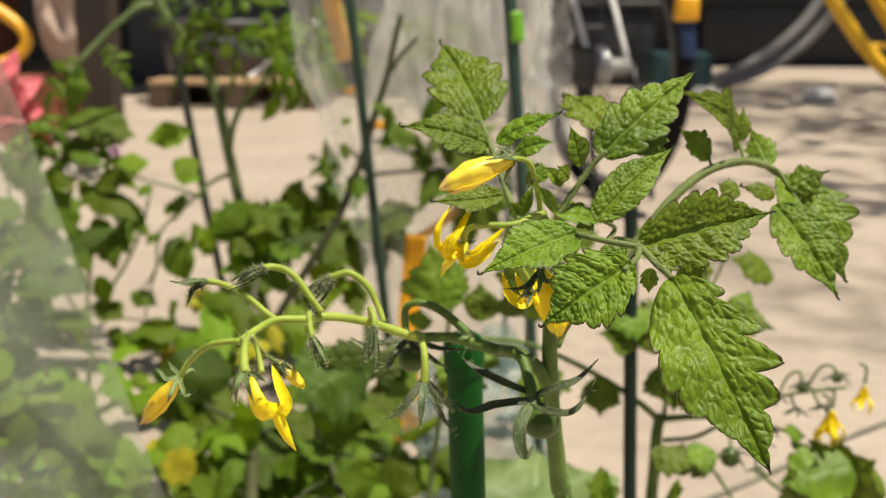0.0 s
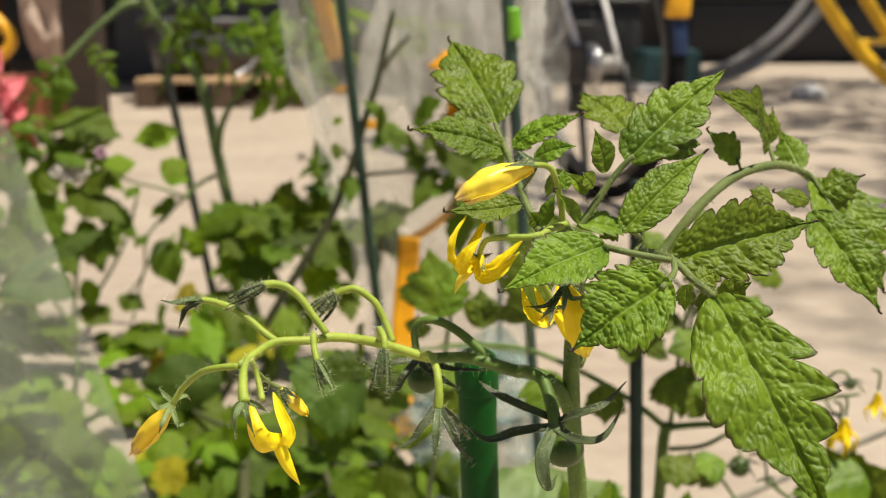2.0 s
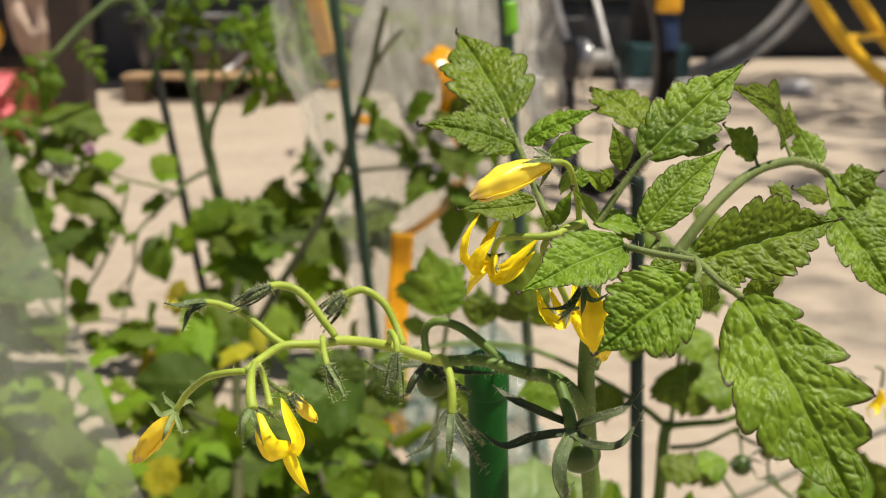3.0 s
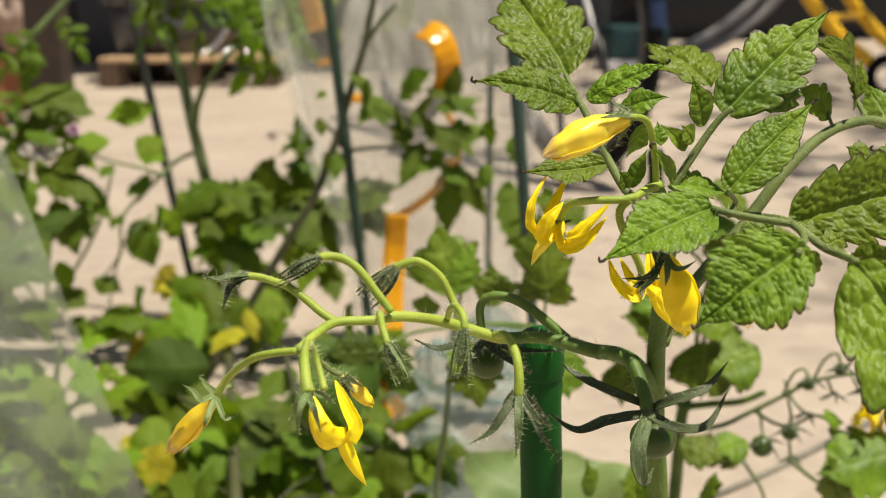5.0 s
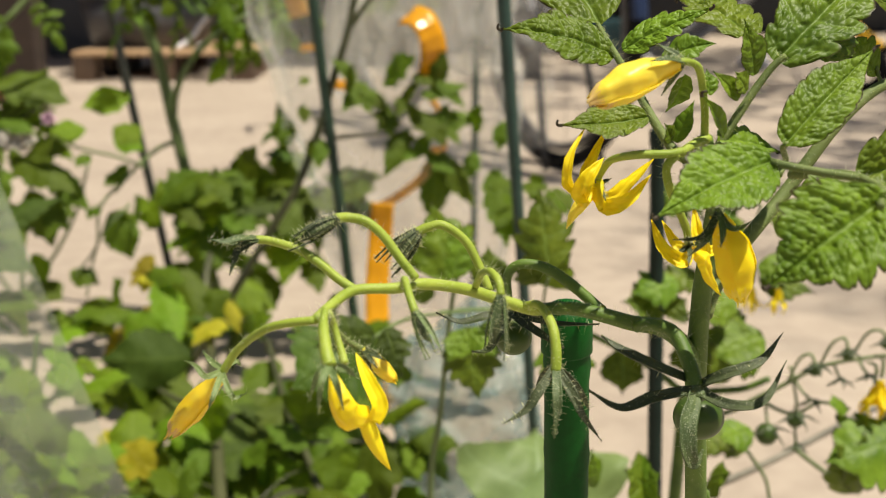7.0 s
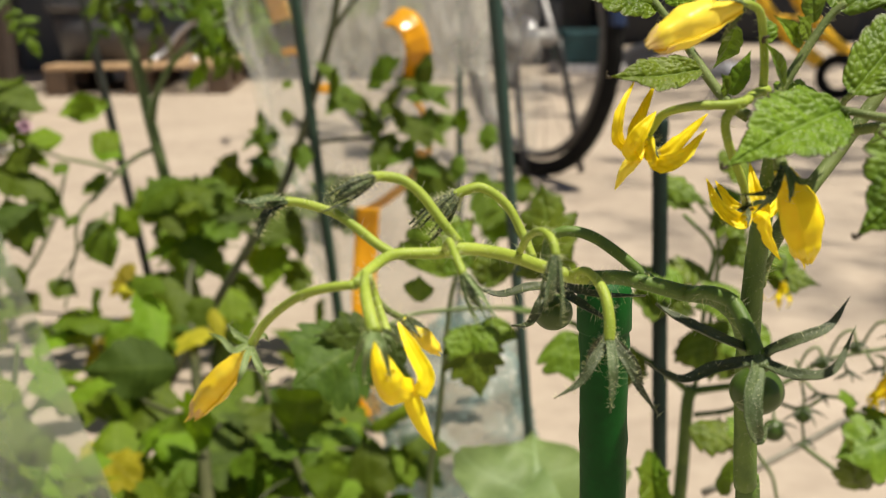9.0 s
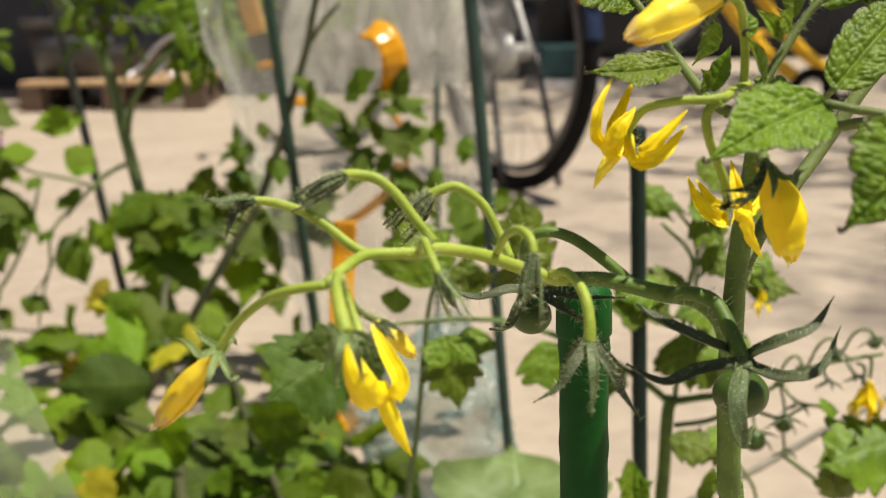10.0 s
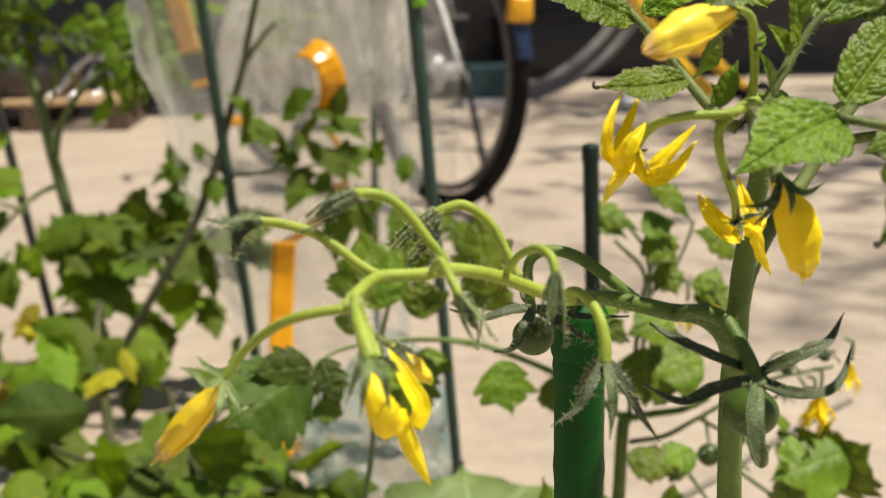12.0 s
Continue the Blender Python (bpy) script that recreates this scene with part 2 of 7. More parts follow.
def hairs(bm, points, r0, r1, count, length, seed, mat=1, thick=0.00005):
    """Fine short hairs that stand off a stalk."""
    rnd = random.Random(seed)
    line = spline(points, 6)
    fr = frames(line)
    n = len(line)
    for _ in range(count):
        f = rnd.random() * (n - 1.001)
        i = int(f)
        c = line[i].lerp(line[i + 1], f - i)
        t, u, v = fr[i]
        a = rnd.random() * 2 * math.pi
        out = u * math.cos(a) + v * math.sin(a)
        r = r0 + (r1 - r0) * f / (n - 1)
        b = c + out * r * 0.9
        reach = rnd.uniform(0.25, 0.7) if rnd.random() < 0.7 else rnd.uniform(0.8, 1.35)
        tip = b + (out + t * rnd.uniform(-0.4, 0.4)).normalized() * length * reach
        w = out.cross(t)
        vs = [bm.verts.new(b + w * thick), bm.verts.new(b - w * thick * 0.5 + t * thick), bm.verts.new(b - w * thick * 0.5 - t * thick), bm.verts.new(tip)]
        for q in ((0, 1, 3), (1, 2, 3), (2, 0, 3)):
            bm.faces.new([vs[k] for k in q]).material_index = mat


def stalk(name, points, r0, r1, mat, parent, hair=0, length=0.0012, seed=1, label=""):
    bm = bmesh.new()
    tube(bm, points, r0, r1, 10, 6, 0.06, True, seed)
    if hair:
        hairs(bm, points, r0, r1, int(hair * 1.7), length * 1.7, seed, 1, 0.000032)
    return part(name, bm, [mat, HAIR], parent, label)


def blade(bm, points, width, shape, facing, cup=0.15, thick=0.0003, cols=6, per=5, wave=0.0, seed=0, crease=0.0):
    """A petal or sepal: a strip along a line, with its width given by shape(0..1) and hollowed by cup."""
    line = spline(points, per)
    n = len(line)
    facing = Vector(facing)
    tops, bots = [], []
    for i, c in enumerate(line):
        t = (line[min(i + 1, n - 1)] - line[max(i - 1, 0)]).normalized()
        side = t.cross(facing).normalized()
        up = side.cross(t).normalized()
        w = max(width * shape(i / (n - 1)), 0.00008)
        a, b = [], []
        drift = 2.0 * noise.noise(Vector((i * 0.12, seed, 1)))
        for k in range(cols + 1):
            s = 2 * k / cols - 1
            z = cup * w * (s * s) * 2 + wave * w * noise.noise(Vector((i * 0.45, s * 1.6, seed * 3.7)))
            z += crease * w * math.sin(s * 8 + drift + seed) * (1 - 0.3 * abs(s))
            edge = 1 + crease * 1.6 * s * s * noise.noise(Vector((i * 0.7, 3.0 if s > 0 else 8.0, seed)))
            q = c + side * (s * w * edge) + up * z
            th = thick * (1 - 0.8 * s * s)
            a.append(bm.verts.new(q + up * th))
            b.append(bm.verts.new(q - up * th))
        tops.append(a)
        bots.append(b)
    for i in range(n - 1):
        for k in range(cols):
            bm.faces.new((tops[i][k], tops[i][k + 1], tops[i + 1][k + 1], tops[i + 1][k]))
            bm.faces.new((bots[i][k + 1], bots[i][k], bots[i + 1][k], bots[i + 1][k + 1]))
        bm.faces.new((bots[i][0], tops[i][0], tops[i + 1][0], bots[i + 1][0]))
        bm.faces.new((tops[i][cols], bots[i][cols], bots[i + 1][cols], tops[i + 1][cols]))
    for a, b in ((tops[0], bots[0]), (bots[-1], tops[-1])):
        for k in range(cols):
            bm.faces.new((a[k + 1], a[k], b[k], b[k + 1]))


def petal_shape(u):
    return max(0.0, math.sin(math.pi * min(1, 0.16 + 0.84 * u ** 0.9)) ** 0.8) if u < 1 else 0.0


def broad_shape(u):
    return max(0.0, 1 - u) ** 0.75 * (0.75 + 1.1 * u)


def sepal_shape(u):
    return (0.62 + 0.95 * u * (1 - u)) * (1 - u ** 2.2) ** 0.9


def petal(points, width, parent, facing=(0, -1, 0.4), mat=None, cup=0.2, wave=0.5, seed=0, name="petal", shape=petal_shape, crease=0.07):
    bm = bmesh.new()
    blade(bm, points, width * (0.8 if shape is petal_shape else 1.0), shape, facing, cup, 0.00018, 16, 8, wave, seed, crease)
    return part(name, bm, mat or PETAL, parent)


def sepal(points, width, parent, facing=(0, -0.8, 0.6), mat=None, hair=14, seed=0):
    bm = bmesh.new()
    blade(bm, points, width, sepal_shape, facing, 0.30, width * 0.26, 8, 7, 0.22, seed, 0.05)
    if hair:
        hairs(bm, points, width * 0.75, 0.0003, int(hair * 2.6), 0.0017, seed, 1, 0.00004)
    return part("sepal", bm, [mat or SEPAL, HAIR], parent)


def ball(bm, centre, r, squash=1.0, seg=20, rings=14):
    m = Matrix.Translation(centre) @ Matrix.Diagonal((r, r, r * squash, 1))
    bmesh.ops.create_uvsphere(bm, u_segments=seg, v_segments=rings, radius=1.0, matrix=m)


def leaf_bm(length, width, n=44, m=10, teeth=6, lobe=0.25, sweep=0.5, peak=0.70, fold=0.15, arch=0.05, quilt=0.0, wave=0.0, seed=0, blunt=0.72, twist=0.0, cell=0.0, lobe_left=None, taper=0.45, tip=0, serr=0.0):
    """A leaf from the origin along +y, z its face. Rows follow the side veins, teeth sit at their ends; the skin is puckered between the veins."""
    bm = bmesh.new()
    uvl = bm.loops.layers.uv.new("UVMap")
    rows, uvs = [], []
    off = Vector((seed * 1.71, seed * 0.37, seed * 2.3))
    for i in range(n + 1):
        u = i / n
        row, uvr = [], []
        for k in range(-m, m + 1):
            v = k / m
            side = 1 if v >= 0 else -1
            ph = u * teeth + (0.0 if side > 0 else 0.45)
            fr = ph - math.floor(ph)
            tri = fr / 0.72 if fr < 0.72 else (1 - fr) / 0.28
            w = width * 0.5 * (math.sin(math.pi * min(1.0, (0.03 + 0.97 * u) ** peak)) ** blunt)
            w *= 1 - taper * max(0.0, (u - 0.42) / 0.58) ** 1.25
            w *= 1 + 0.10 * noise.noise(Vector((u * 2.2, side * 3.0, seed * 1.3)))
            big = 0.5 + 0.5 * noise.noise(Vector((math.floor(ph) * 3.1, side * 5.0, seed)))
            w *= 1 - (lobe_left if lobe_left is not None and side > 0 else lobe) * (1 - tri ** 0.55) * (0.5 + 0.9 * big)
            if serr:
                f3 = ph * 3 - math.floor(ph * 3)
                t3 = f3 / 0.65 if f3 < 0.65 else (1 - f3) / 0.35
                w *= 1 - serr * (1 - t3 ** 0.6)
            a = abs(v)
            fade = 1 - u ** 3
            x = v * w
            y = u * length + a * w * sweep * fade * (0.2 + 0.8 * a) - 0.10 * w * a * (1 - u) ** 4
            y = min(y, length * (1.0 + 0.01 * tri))
            z = arch * length * 4 * u * (1 - u) - fold * abs(x) + twist * x * u
            vein = abs(fr - 0.72) if fr > 0.22 else abs(fr + 0.28)
            if cell:
                near, far = noise.voronoi(Vector((x / cell, ph * 2.8, seed * 7.7)) + 0.3 * noise.noise_vector(Vector((x / cell, ph * 2, seed))))[0][:2]
                dome = 0.50 * min(1.0, vein * 2.5) ** 0.6 + 0.50 * min(1.0, (far - near) * 1.8) ** 0.55
                z += quilt * (dome * min(1.0, a * 7) ** 0.7 * (1 - 0.7 * a ** 6) - 0.55)
            else:
                z += quilt * (0.6 * (min(1.0, vein * 3.2) - 0.6) * min(1.0, a * 4) * (1.1 - a) - 0.5 * math.exp(-(a * 8) ** 2))
            z += quilt * 0.35 * noise.noise(Vector((x / length * 9, y / length * 9, 0)) + off)
            z += wave * width * (0.3 + a) * noise.noise(Vector((x / length * 3.5, y / length * 3.5, 4)) + off)
            row.append(bm.verts.new((x, y, z)))
            uvr.append((0.5 + 0.5 * v, ph - 0.22))
        rows.append(row)
        uvs.append(uvr)
    for i in range(n):
        for k in range(2 * m):
            ids = ((i, k), (i, k + 1), (i + 1, k + 1), (i + 1, k))
            f = bm.faces.new([rows[p][q] for p, q in ids])
            if tip and i >= n - tip:
                f.material_index = 1
            for lp, (p, q) in zip(f.loops, ids):
                ux, uy = uvs[p][q]
                if k < m and q == m:
                    uy += 0.45
                lp[uvl].uv = (ux, uy)
    return bm


def frame_to(base, tip, facing):
    base, tip = Vector(base), Vector(tip)
    y = (tip - base).normalized()
    z = Vector(facing)
    z = (z - y * z.dot(y)).normalized()
    x = y.cross(z)
    m = Matrix((x, y, z)).transposed().to_4x4()
    m.translation = base
    return m


def leaf(parent, base, tip, width, facing=(0, -0.75, 0.65), name="leaflet", mat=None, label="", **shape):
    """A detailed leaf from its base to its tip."""
    length = (Vector(tip) - Vector(base)).length
    facing = (facing[0], facing[1], facing[2] * 0.75)
    shape.setdefault("quilt", min(0.0014, width * 0.085))
    shape.setdefault("wave", 0.06)
    shape.setdefault("cell", min(0.0017, width * 0.13))
    shape.setdefault("serr", 0.05)
    shape.setdefault("taper", 0.74)
    shape.setdefault("peak", 0.64)
    shape.setdefault("n", 130)
    shape.setdefault("m", 28)
    shape.setdefault("tip", max(1, shape["n"] // 38))
    bm = leaf_bm(length, width * 1.28, **shape)
    if length > 0.012:
        end = max((v.co for v in bm.verts), key=lambda q: q.y).copy()
        end.x = 0
        tube(bm, [end - Vector((0, 0.0006, 0)), end + Vector((0, 0.0004, 0.0002)), end + Vector((0.0002, 0.0007, 0.0007)), end + Vector((0.0005, 0.0006, 0.0013))], 0.0004, 0.00022, 6, 3, 0.2, True, 1, 1)
    bm.transform(frame_to(base, tip, facing))
    return part(name, bm, [mat or LEAF, LEAF_TIP], parent, label)


def cap_stake(name, low, top, r, mat, label, ribs=0, collar=None, low_r=None):
    """A plastic-coated plant stake with small bumps, and a rounded cap."""
    low, top = Vector(low), Vector(top)
    ob = empty(name, low)
    bm = bmesh.new()
    n = 90
    pts = [low.lerp(top, i / n) for i in range(n + 1)]
    seg = 16
    fr = frames(pts)
    rings = []
    for i, (c, (t, u, v)) in enumerate(zip(pts, fr)):
        ring = []
        for k in range(seg):
            a = 2 * math.pi * k / seg
            lump = 0.035 * noise.noise(Vector((math.cos(a) * 1.5, math.sin(a) * 1.5, i * 0.55)))
            lump += ribs * (0.07 if (i % 3 == 0 and (k + (i // 3) * 2) % 4 == 0) else 0)
            ring.append(bm.verts.new(c + (u * math.cos(a) + v * math.sin(a)) * ((low_r or r) + (r - (low_r or r)) * i / n) * (1 + lump)))
        rings.append(ring)
    for a, b in zip(rings, rings[1:]):
        for k in range(seg):
            bm.faces.new((a[k], a[(k + 1) % seg], b[(k + 1) % seg], b[k]))
    bm.faces.new(rings[0][::-1])
    bm.faces.new(rings[-1])
    part("pole", bm, mat, ob)
    bm = bmesh.new()
    t = (top - low).normalized()
    u = t.orthogonal().normalized()
    v = t.cross(u)
    rings = []
    for h, w in ((-1.6, 1.10), (-1.5, 1.13), (0.0, 1.12), (0.35, 0.98), (0.55, 0.7), (0.62, 0.3)):
        rings.append([bm.verts.new(top + t * h * r + (u * math.cos(2 * math.pi * k / seg) + v * math.sin(2 * math.pi * k / seg)) * r * w) for k in range(seg)])
    for a, b in zip(rings, rings[1:]):
        for k in range(seg):
            bm.faces.new((a[k], a[(k + 1) % seg], b[(k + 1) % seg], b[k]))
    bm.faces.new(rings[-1])
    bm.faces.new(rings[0][::-1])
    part("end_cap", bm, collar or mat, ob)
    return tagged(ob, label, "plant stake")


def box(bm, lo, hi, bev=0.0):
    lo, hi = Vector(lo), Vector(hi)
    r = bmesh.ops.create_cube(bm, size=1.0, matrix=Matrix.Translation((lo + hi) / 2) @ Matrix.Diagonal((*(hi - lo), 1)))
    if bev:
        es = list({e for v in r["verts"] for e in v.link_edges})
        bmesh.ops.bevel(bm, geom=es, offset=bev, segments=2, profile=0.6, affect="EDGES")


# ---- ground and walls ----
def concrete():
    m, nt, p = material("sunlit_concrete")
    a, b, c = noise_tex(nt, 2.6, 5.0), noise_tex(nt, 26.0, 6.0), noise_tex(nt, 260.0, 4.0)
    f = math_node(nt, "ADD", math_node(nt, "MULTIPLY", a.outputs[0], 0.5), math_node(nt, "MULTIPLY", b.outputs[0], 0.5))
    r = ramp(nt, f, [(0.33, (0.29, 0.235, 0.19)), (0.52, (0.375, 0.31, 0.25)), (0.68, (0.43, 0.36, 0.295))])
    nt.links.new(r.outputs[0], p.inputs["Base Color"])
    p.inputs["Roughness"].default_value = 0.85
    bump(nt, p, c.outputs[0], 0.3, 0.002)
    return m


CONCRETE = concrete()
bm = bmesh.new()
bmesh.ops.create_grid(bm, x_segments=24, y_segments=24, size=60.0)
for v in bm.verts:
    v.co.y += 20
tagged(part("ground", bm, CONCRETE, None, "", False), "pale sunlit concrete yard floor", "floor", kind="structure")
# Added wall closes the yard; its dark grey carries the shaded background.
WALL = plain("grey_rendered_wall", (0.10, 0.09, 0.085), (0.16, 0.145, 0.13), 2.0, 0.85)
bm = bmesh.new()
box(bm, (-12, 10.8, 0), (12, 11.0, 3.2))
tagged(part("wall_back", bm, WALL, None, "", False), "dark grey wall added to close the shaded back of the yard", "wall", kind="structure")
# Unseen roof, added only to cast shade over the back.
ROOF = plain("brown_roof_sheet", (0.12, 0.10, 0.08), (0.18, 0.15, 0.12), 3.0, 0.7)
for k, (x0, x1, y0) in enumerate(((-12, 1.0, 5.75), (1.0, 12, 9.3))):
    bm = bmesh.new()
    box(bm, (x0, y0, 2.5), (x1, 10.79, 2.56))
    tagged(part("roof", bm, ROOF, None, "", False), "unseen roof sheet added to shade the back of the yard", "roof", kind="structure")


def to_floor(a, b):
    """The point on the ground where the line from a through b ends."""
    a, b = Vector(a), Vector(b)
    return tuple(a + (b - a) * (a.z / (a.z - b.z)))


# ---- near tomato plant ----
plant = empty("tomato_plant", (0.0763, 0.36, 0.198))
plant.location.z = 0
tagged(plant, "tomato plant with yellow flowers and first small green fruit", "tomato plant")
stem_pts = [(plant.location.x, plant.location.y, 0.0), (0.0696, 0.354, 0.3009)] + [(0.0665, 0.35, 0.3393), (0.0635, 0.345, 0.3635), (0.062, 0.341, 0.3797), (0.0617, 0.339, 0.3917), (0.0621, 0.337, 0.4046), (0.062, 0.334, 0.4146), (0.0595, 0.331, 0.4229), (0.0573, 0.329, 0.4283)]
stalk("main_stem", stem_pts, 0.0030, 0.0016, STEM_MAIN, plant, 420, 0.0011, 3)

# side shoot and its leaves
shoot = stalk("side_shoot", [(0.0634, 0.342, 0.3865), (0.0668, 0.346, 0.3923), (0.0736, 0.352, 0.3991), (0.0869, 0.361, 0.4105)] + [(0.1003, 0.366, 0.4262), (0.1116, 0.372, 0.4337), (0.1234, 0.378, 0.4361), (0.1323, 0.383, 0.4344), (0.1389, 0.386, 0.4303)], 0.0019, 0.0011, STEM, plant, 420, 0.0011, 4)
rachis = stalk("leaf_stalk", [(0.0794, 0.338, 0.4191), (0.0801, 0.322, 0.422), (0.0813, 0.309, 0.4235), (0.0845, 0.3, 0.4208), (0.0848, 0.292, 0.4212), (0.0846, 0.284, 0.4219)], 0.0011, 0.0007, STEM, plant, 120, 0.0009, 5)
stalk("stalklet", [(0.0651, 0.312, 0.4262), (0.0732, 0.31, 0.4247), (0.0813, 0.309, 0.4235)], 0.0008, 0.0008, STEM, rachis, 50, 0.0008, 6)
stalk("stalklet", [(0.0737, 0.284, 0.4235), (0.0783, 0.294, 0.4243), (0.0813, 0.309, 0.4235)], 0.0007, 0.0007, STEM, rachis, 40, 0.0008, 7)
leaf(rachis, (0.0658, 0.313, 0.4263), (0.0406, 0.3, 0.4184), 0.0130, (-0.15, -0.62, 0.75), teeth=6, lobe=0.13, fold=-0.17, arch=0.06, seed=1)
leaf(rachis, (0.0757, 0.286, 0.4247), (0.0548, 0.281, 0.4108), 0.0170, (-0.1, -0.68, 0.7), teeth=6, lobe=0.22, fold=-0.15, arch=0.05, seed=2)
leaf(rachis, (0.0813, 0.311, 0.4231), (0.1177, 0.321, 0.4306), 0.0160, (0.1, -0.75, 0.42), teeth=7, lobe=0.27, fold=-0.38, arch=0.10, seed=3)
leaf(rachis, (0.0846, 0.284, 0.4219), (0.1031, 0.26, 0.3845), 0.0222, (0.10, -0.85, 0.30), teeth=5, lobe=0.46, lobe_left=0.16, sweep=0.6, fold=-0.20, arch=0.06, seed=4, wave=0.09, quilt=0.0016, cell=0.0020, n=170, m=36, taper=0.5, peak=0.66, label="broad lobed leaflet with a puckered surface and brown tip")
leaf(rachis, (0.0845, 0.3, 0.4208), (0.0897, 0.302, 0.4226), 0.0050, teeth=4, seed=5, n=60, m=12)
leaf(rachis, (0.0825, 0.3, 0.4201), (0.0827, 0.301, 0.4133), 0.0040, teeth=4, seed=6, n=60, m=12)
leaf(rachis, (0.0879, 0.295, 0.4171), (0.0943, 0.29, 0.4233), 0.0060, teeth=4, seed=7, n=60, m=12)
leaf(rachis, (0.0786, 0.312, 0.4224), (0.0699, 0.312, 0.4201), 0.0050, teeth=4, seed=8, n=60, m=12)

tip_stalk = stalk("leaf_stalk", [(0.1323, 0.383, 0.4344), (0.1374, 0.384, 0.4319), (0.1407, 0.38, 0.4262), (0.1434, 0.376, 0.4214)], 0.0009, 0.0006, STEM, shoot, 40, 0.0008, 8)
leaf(tip_stalk, (0.1376, 0.386, 0.4303), (0.1559, 0.368, 0.4004), 0.0225, (0.35, -0.7, 0.6), teeth=5, lobe=0.34, fold=-0.29, arch=0.10, seed=9, wave=0.09)
leaf(tip_stalk, (0.1306, 0.362, 0.4253), (0.1461, 0.346, 0.4006), 0.0160, (0.2, -0.85, 0.45), teeth=5, lobe=0.28, fold=-0.24, arch=0.07, seed=10)
leaf(tip_stalk, (0.1396, 0.38, 0.4276), (0.1512, 0.38, 0.4328), 0.0090, teeth=4, seed=11, n=64, m=13)
leaf(tip_stalk, (0.1327, 0.37, 0.4269), (0.1211, 0.366, 0.4301), 0.0055, teeth=4, seed=12, n=64, m=13)
leaf(tip_stalk, (0.1199, 0.362, 0.4282), (0.1129, 0.362, 0.4316), 0.0060, teeth=4, seed=13, n=64, m=13)
leaf(tip_stalk, (0.135, 0.386, 0.4334), (0.1313, 0.398, 0.4443), 0.0085, (-0.2, -0.8, 0.5), teeth=5, lobe=0.26, seed=14, n=64, m=13)
back_stalk = stalk("leaf_stalk", [(0.1253, 0.38, 0.436), (0.1256, 0.386, 0.4389), (0.1253, 0.39, 0.4415)], 0.0007, 0.0006, STEM, shoot, 30, 0.0008, 9)
leaf(back_stalk, (0.1261, 0.39, 0.4411), (0.1002, 0.366, 0.4588), 0.0140, (0.15, -0.9, 0.9), teeth=4, lobe=0.36, fold=-0.25, arch=0.12, seed=15, wave=0.16)
leaf(back_stalk, (0.1265, 0.39, 0.4411), (0.127, 0.392, 0.4519), 0.0070, (0.3, -0.4, 0.8), teeth=4, lobe=0.36, seed=16, n=60, m=12)
small_stalk = stalk("leaf_stalk", [(0.1138, 0.373, 0.4343), (0.1129, 0.374, 0.4368), (0.1126, 0.375, 0.439)], 0.0005, 0.0004, STEM, shoot, 16, 0.0008, 10)
leaf(small_stalk, (0.1129, 0.375, 0.4372), (0.1032, 0.374, 0.4468), 0.0080, (0.2, -0.9, 0.6), teeth=4, lobe=0.27, fold=-0.33, seed=17, n=64, m=13)

mid_stalk = stalk("leaf_stalk", [(0.0773, 0.34, 0.4186), (0.0797, 0.343, 0.4213), (0.0755, 0.334, 0.4252), (0.0716, 0.322, 0.4281)], 0.0007, 0.0006, STEM, plant, 30, 0.0008, 11)
leaf(mid_stalk, (0.0712, 0.322, 0.4278), (0.0935, 0.335, 0.4458), 0.0098, (0.2, -0.65, 1.1), teeth=7, lobe=0.10, fold=-0.22, arch=0.06, seed=18, serr=0.025)
leaf(mid_stalk, (0.0738, 0.349, 0.4246), (0.0689, 0.345, 0.4208), 0.006, teeth=4, seed=19, n=60, m=12)

# growing tip
apex = stalk("leaf_stalk", [(0.0622, 0.335, 0.426), (0.0658, 0.336, 0.4315), (0.0692, 0.337, 0.4364), (0.0731, 0.338, 0.4415), (0.0761, 0.338, 0.4442)], 0.0010, 0.0007, STEM, plant, 130, 0.0010, 12)
leaf(apex, (0.0741, 0.338, 0.443), (0.1024, 0.354, 0.4653), 0.0150, (0.25, -0.55, 1.1), teeth=5, lobe=0.28, fold=-0.15, arch=0.04, seed=20)
leaf(apex, (0.0805, 0.372, 0.4462), (0.0694, 0.402, 0.4554), 0.0150, (0.1, -0.55, 0.8), teeth=5, lobe=0.26, fold=-0.15, arch=0.06, seed=21)
leaf(apex, (0.0684, 0.334, 0.4406), (0.0649, 0.332, 0.4519), 0.0056, (0.3, -0.85, 0.4), teeth=5, lobe=0.10, fold=-0.25, seed=22, n=64, m=13)
leaf(apex, (0.0835, 0.34, 0.4434), (0.0895, 0.35, 0.453), 0.0130, (0.2, -0.8, 0.5), teeth=4, lobe=0.36, fold=-0.15, seed=23)
leaf(apex, (0.085, 0.34, 0.444), (0.0938, 0.345, 0.4502), 0.0065, (0.2, -0.8, 0.5), teeth=4, lobe=0.22, seed=24, n=60, m=12)

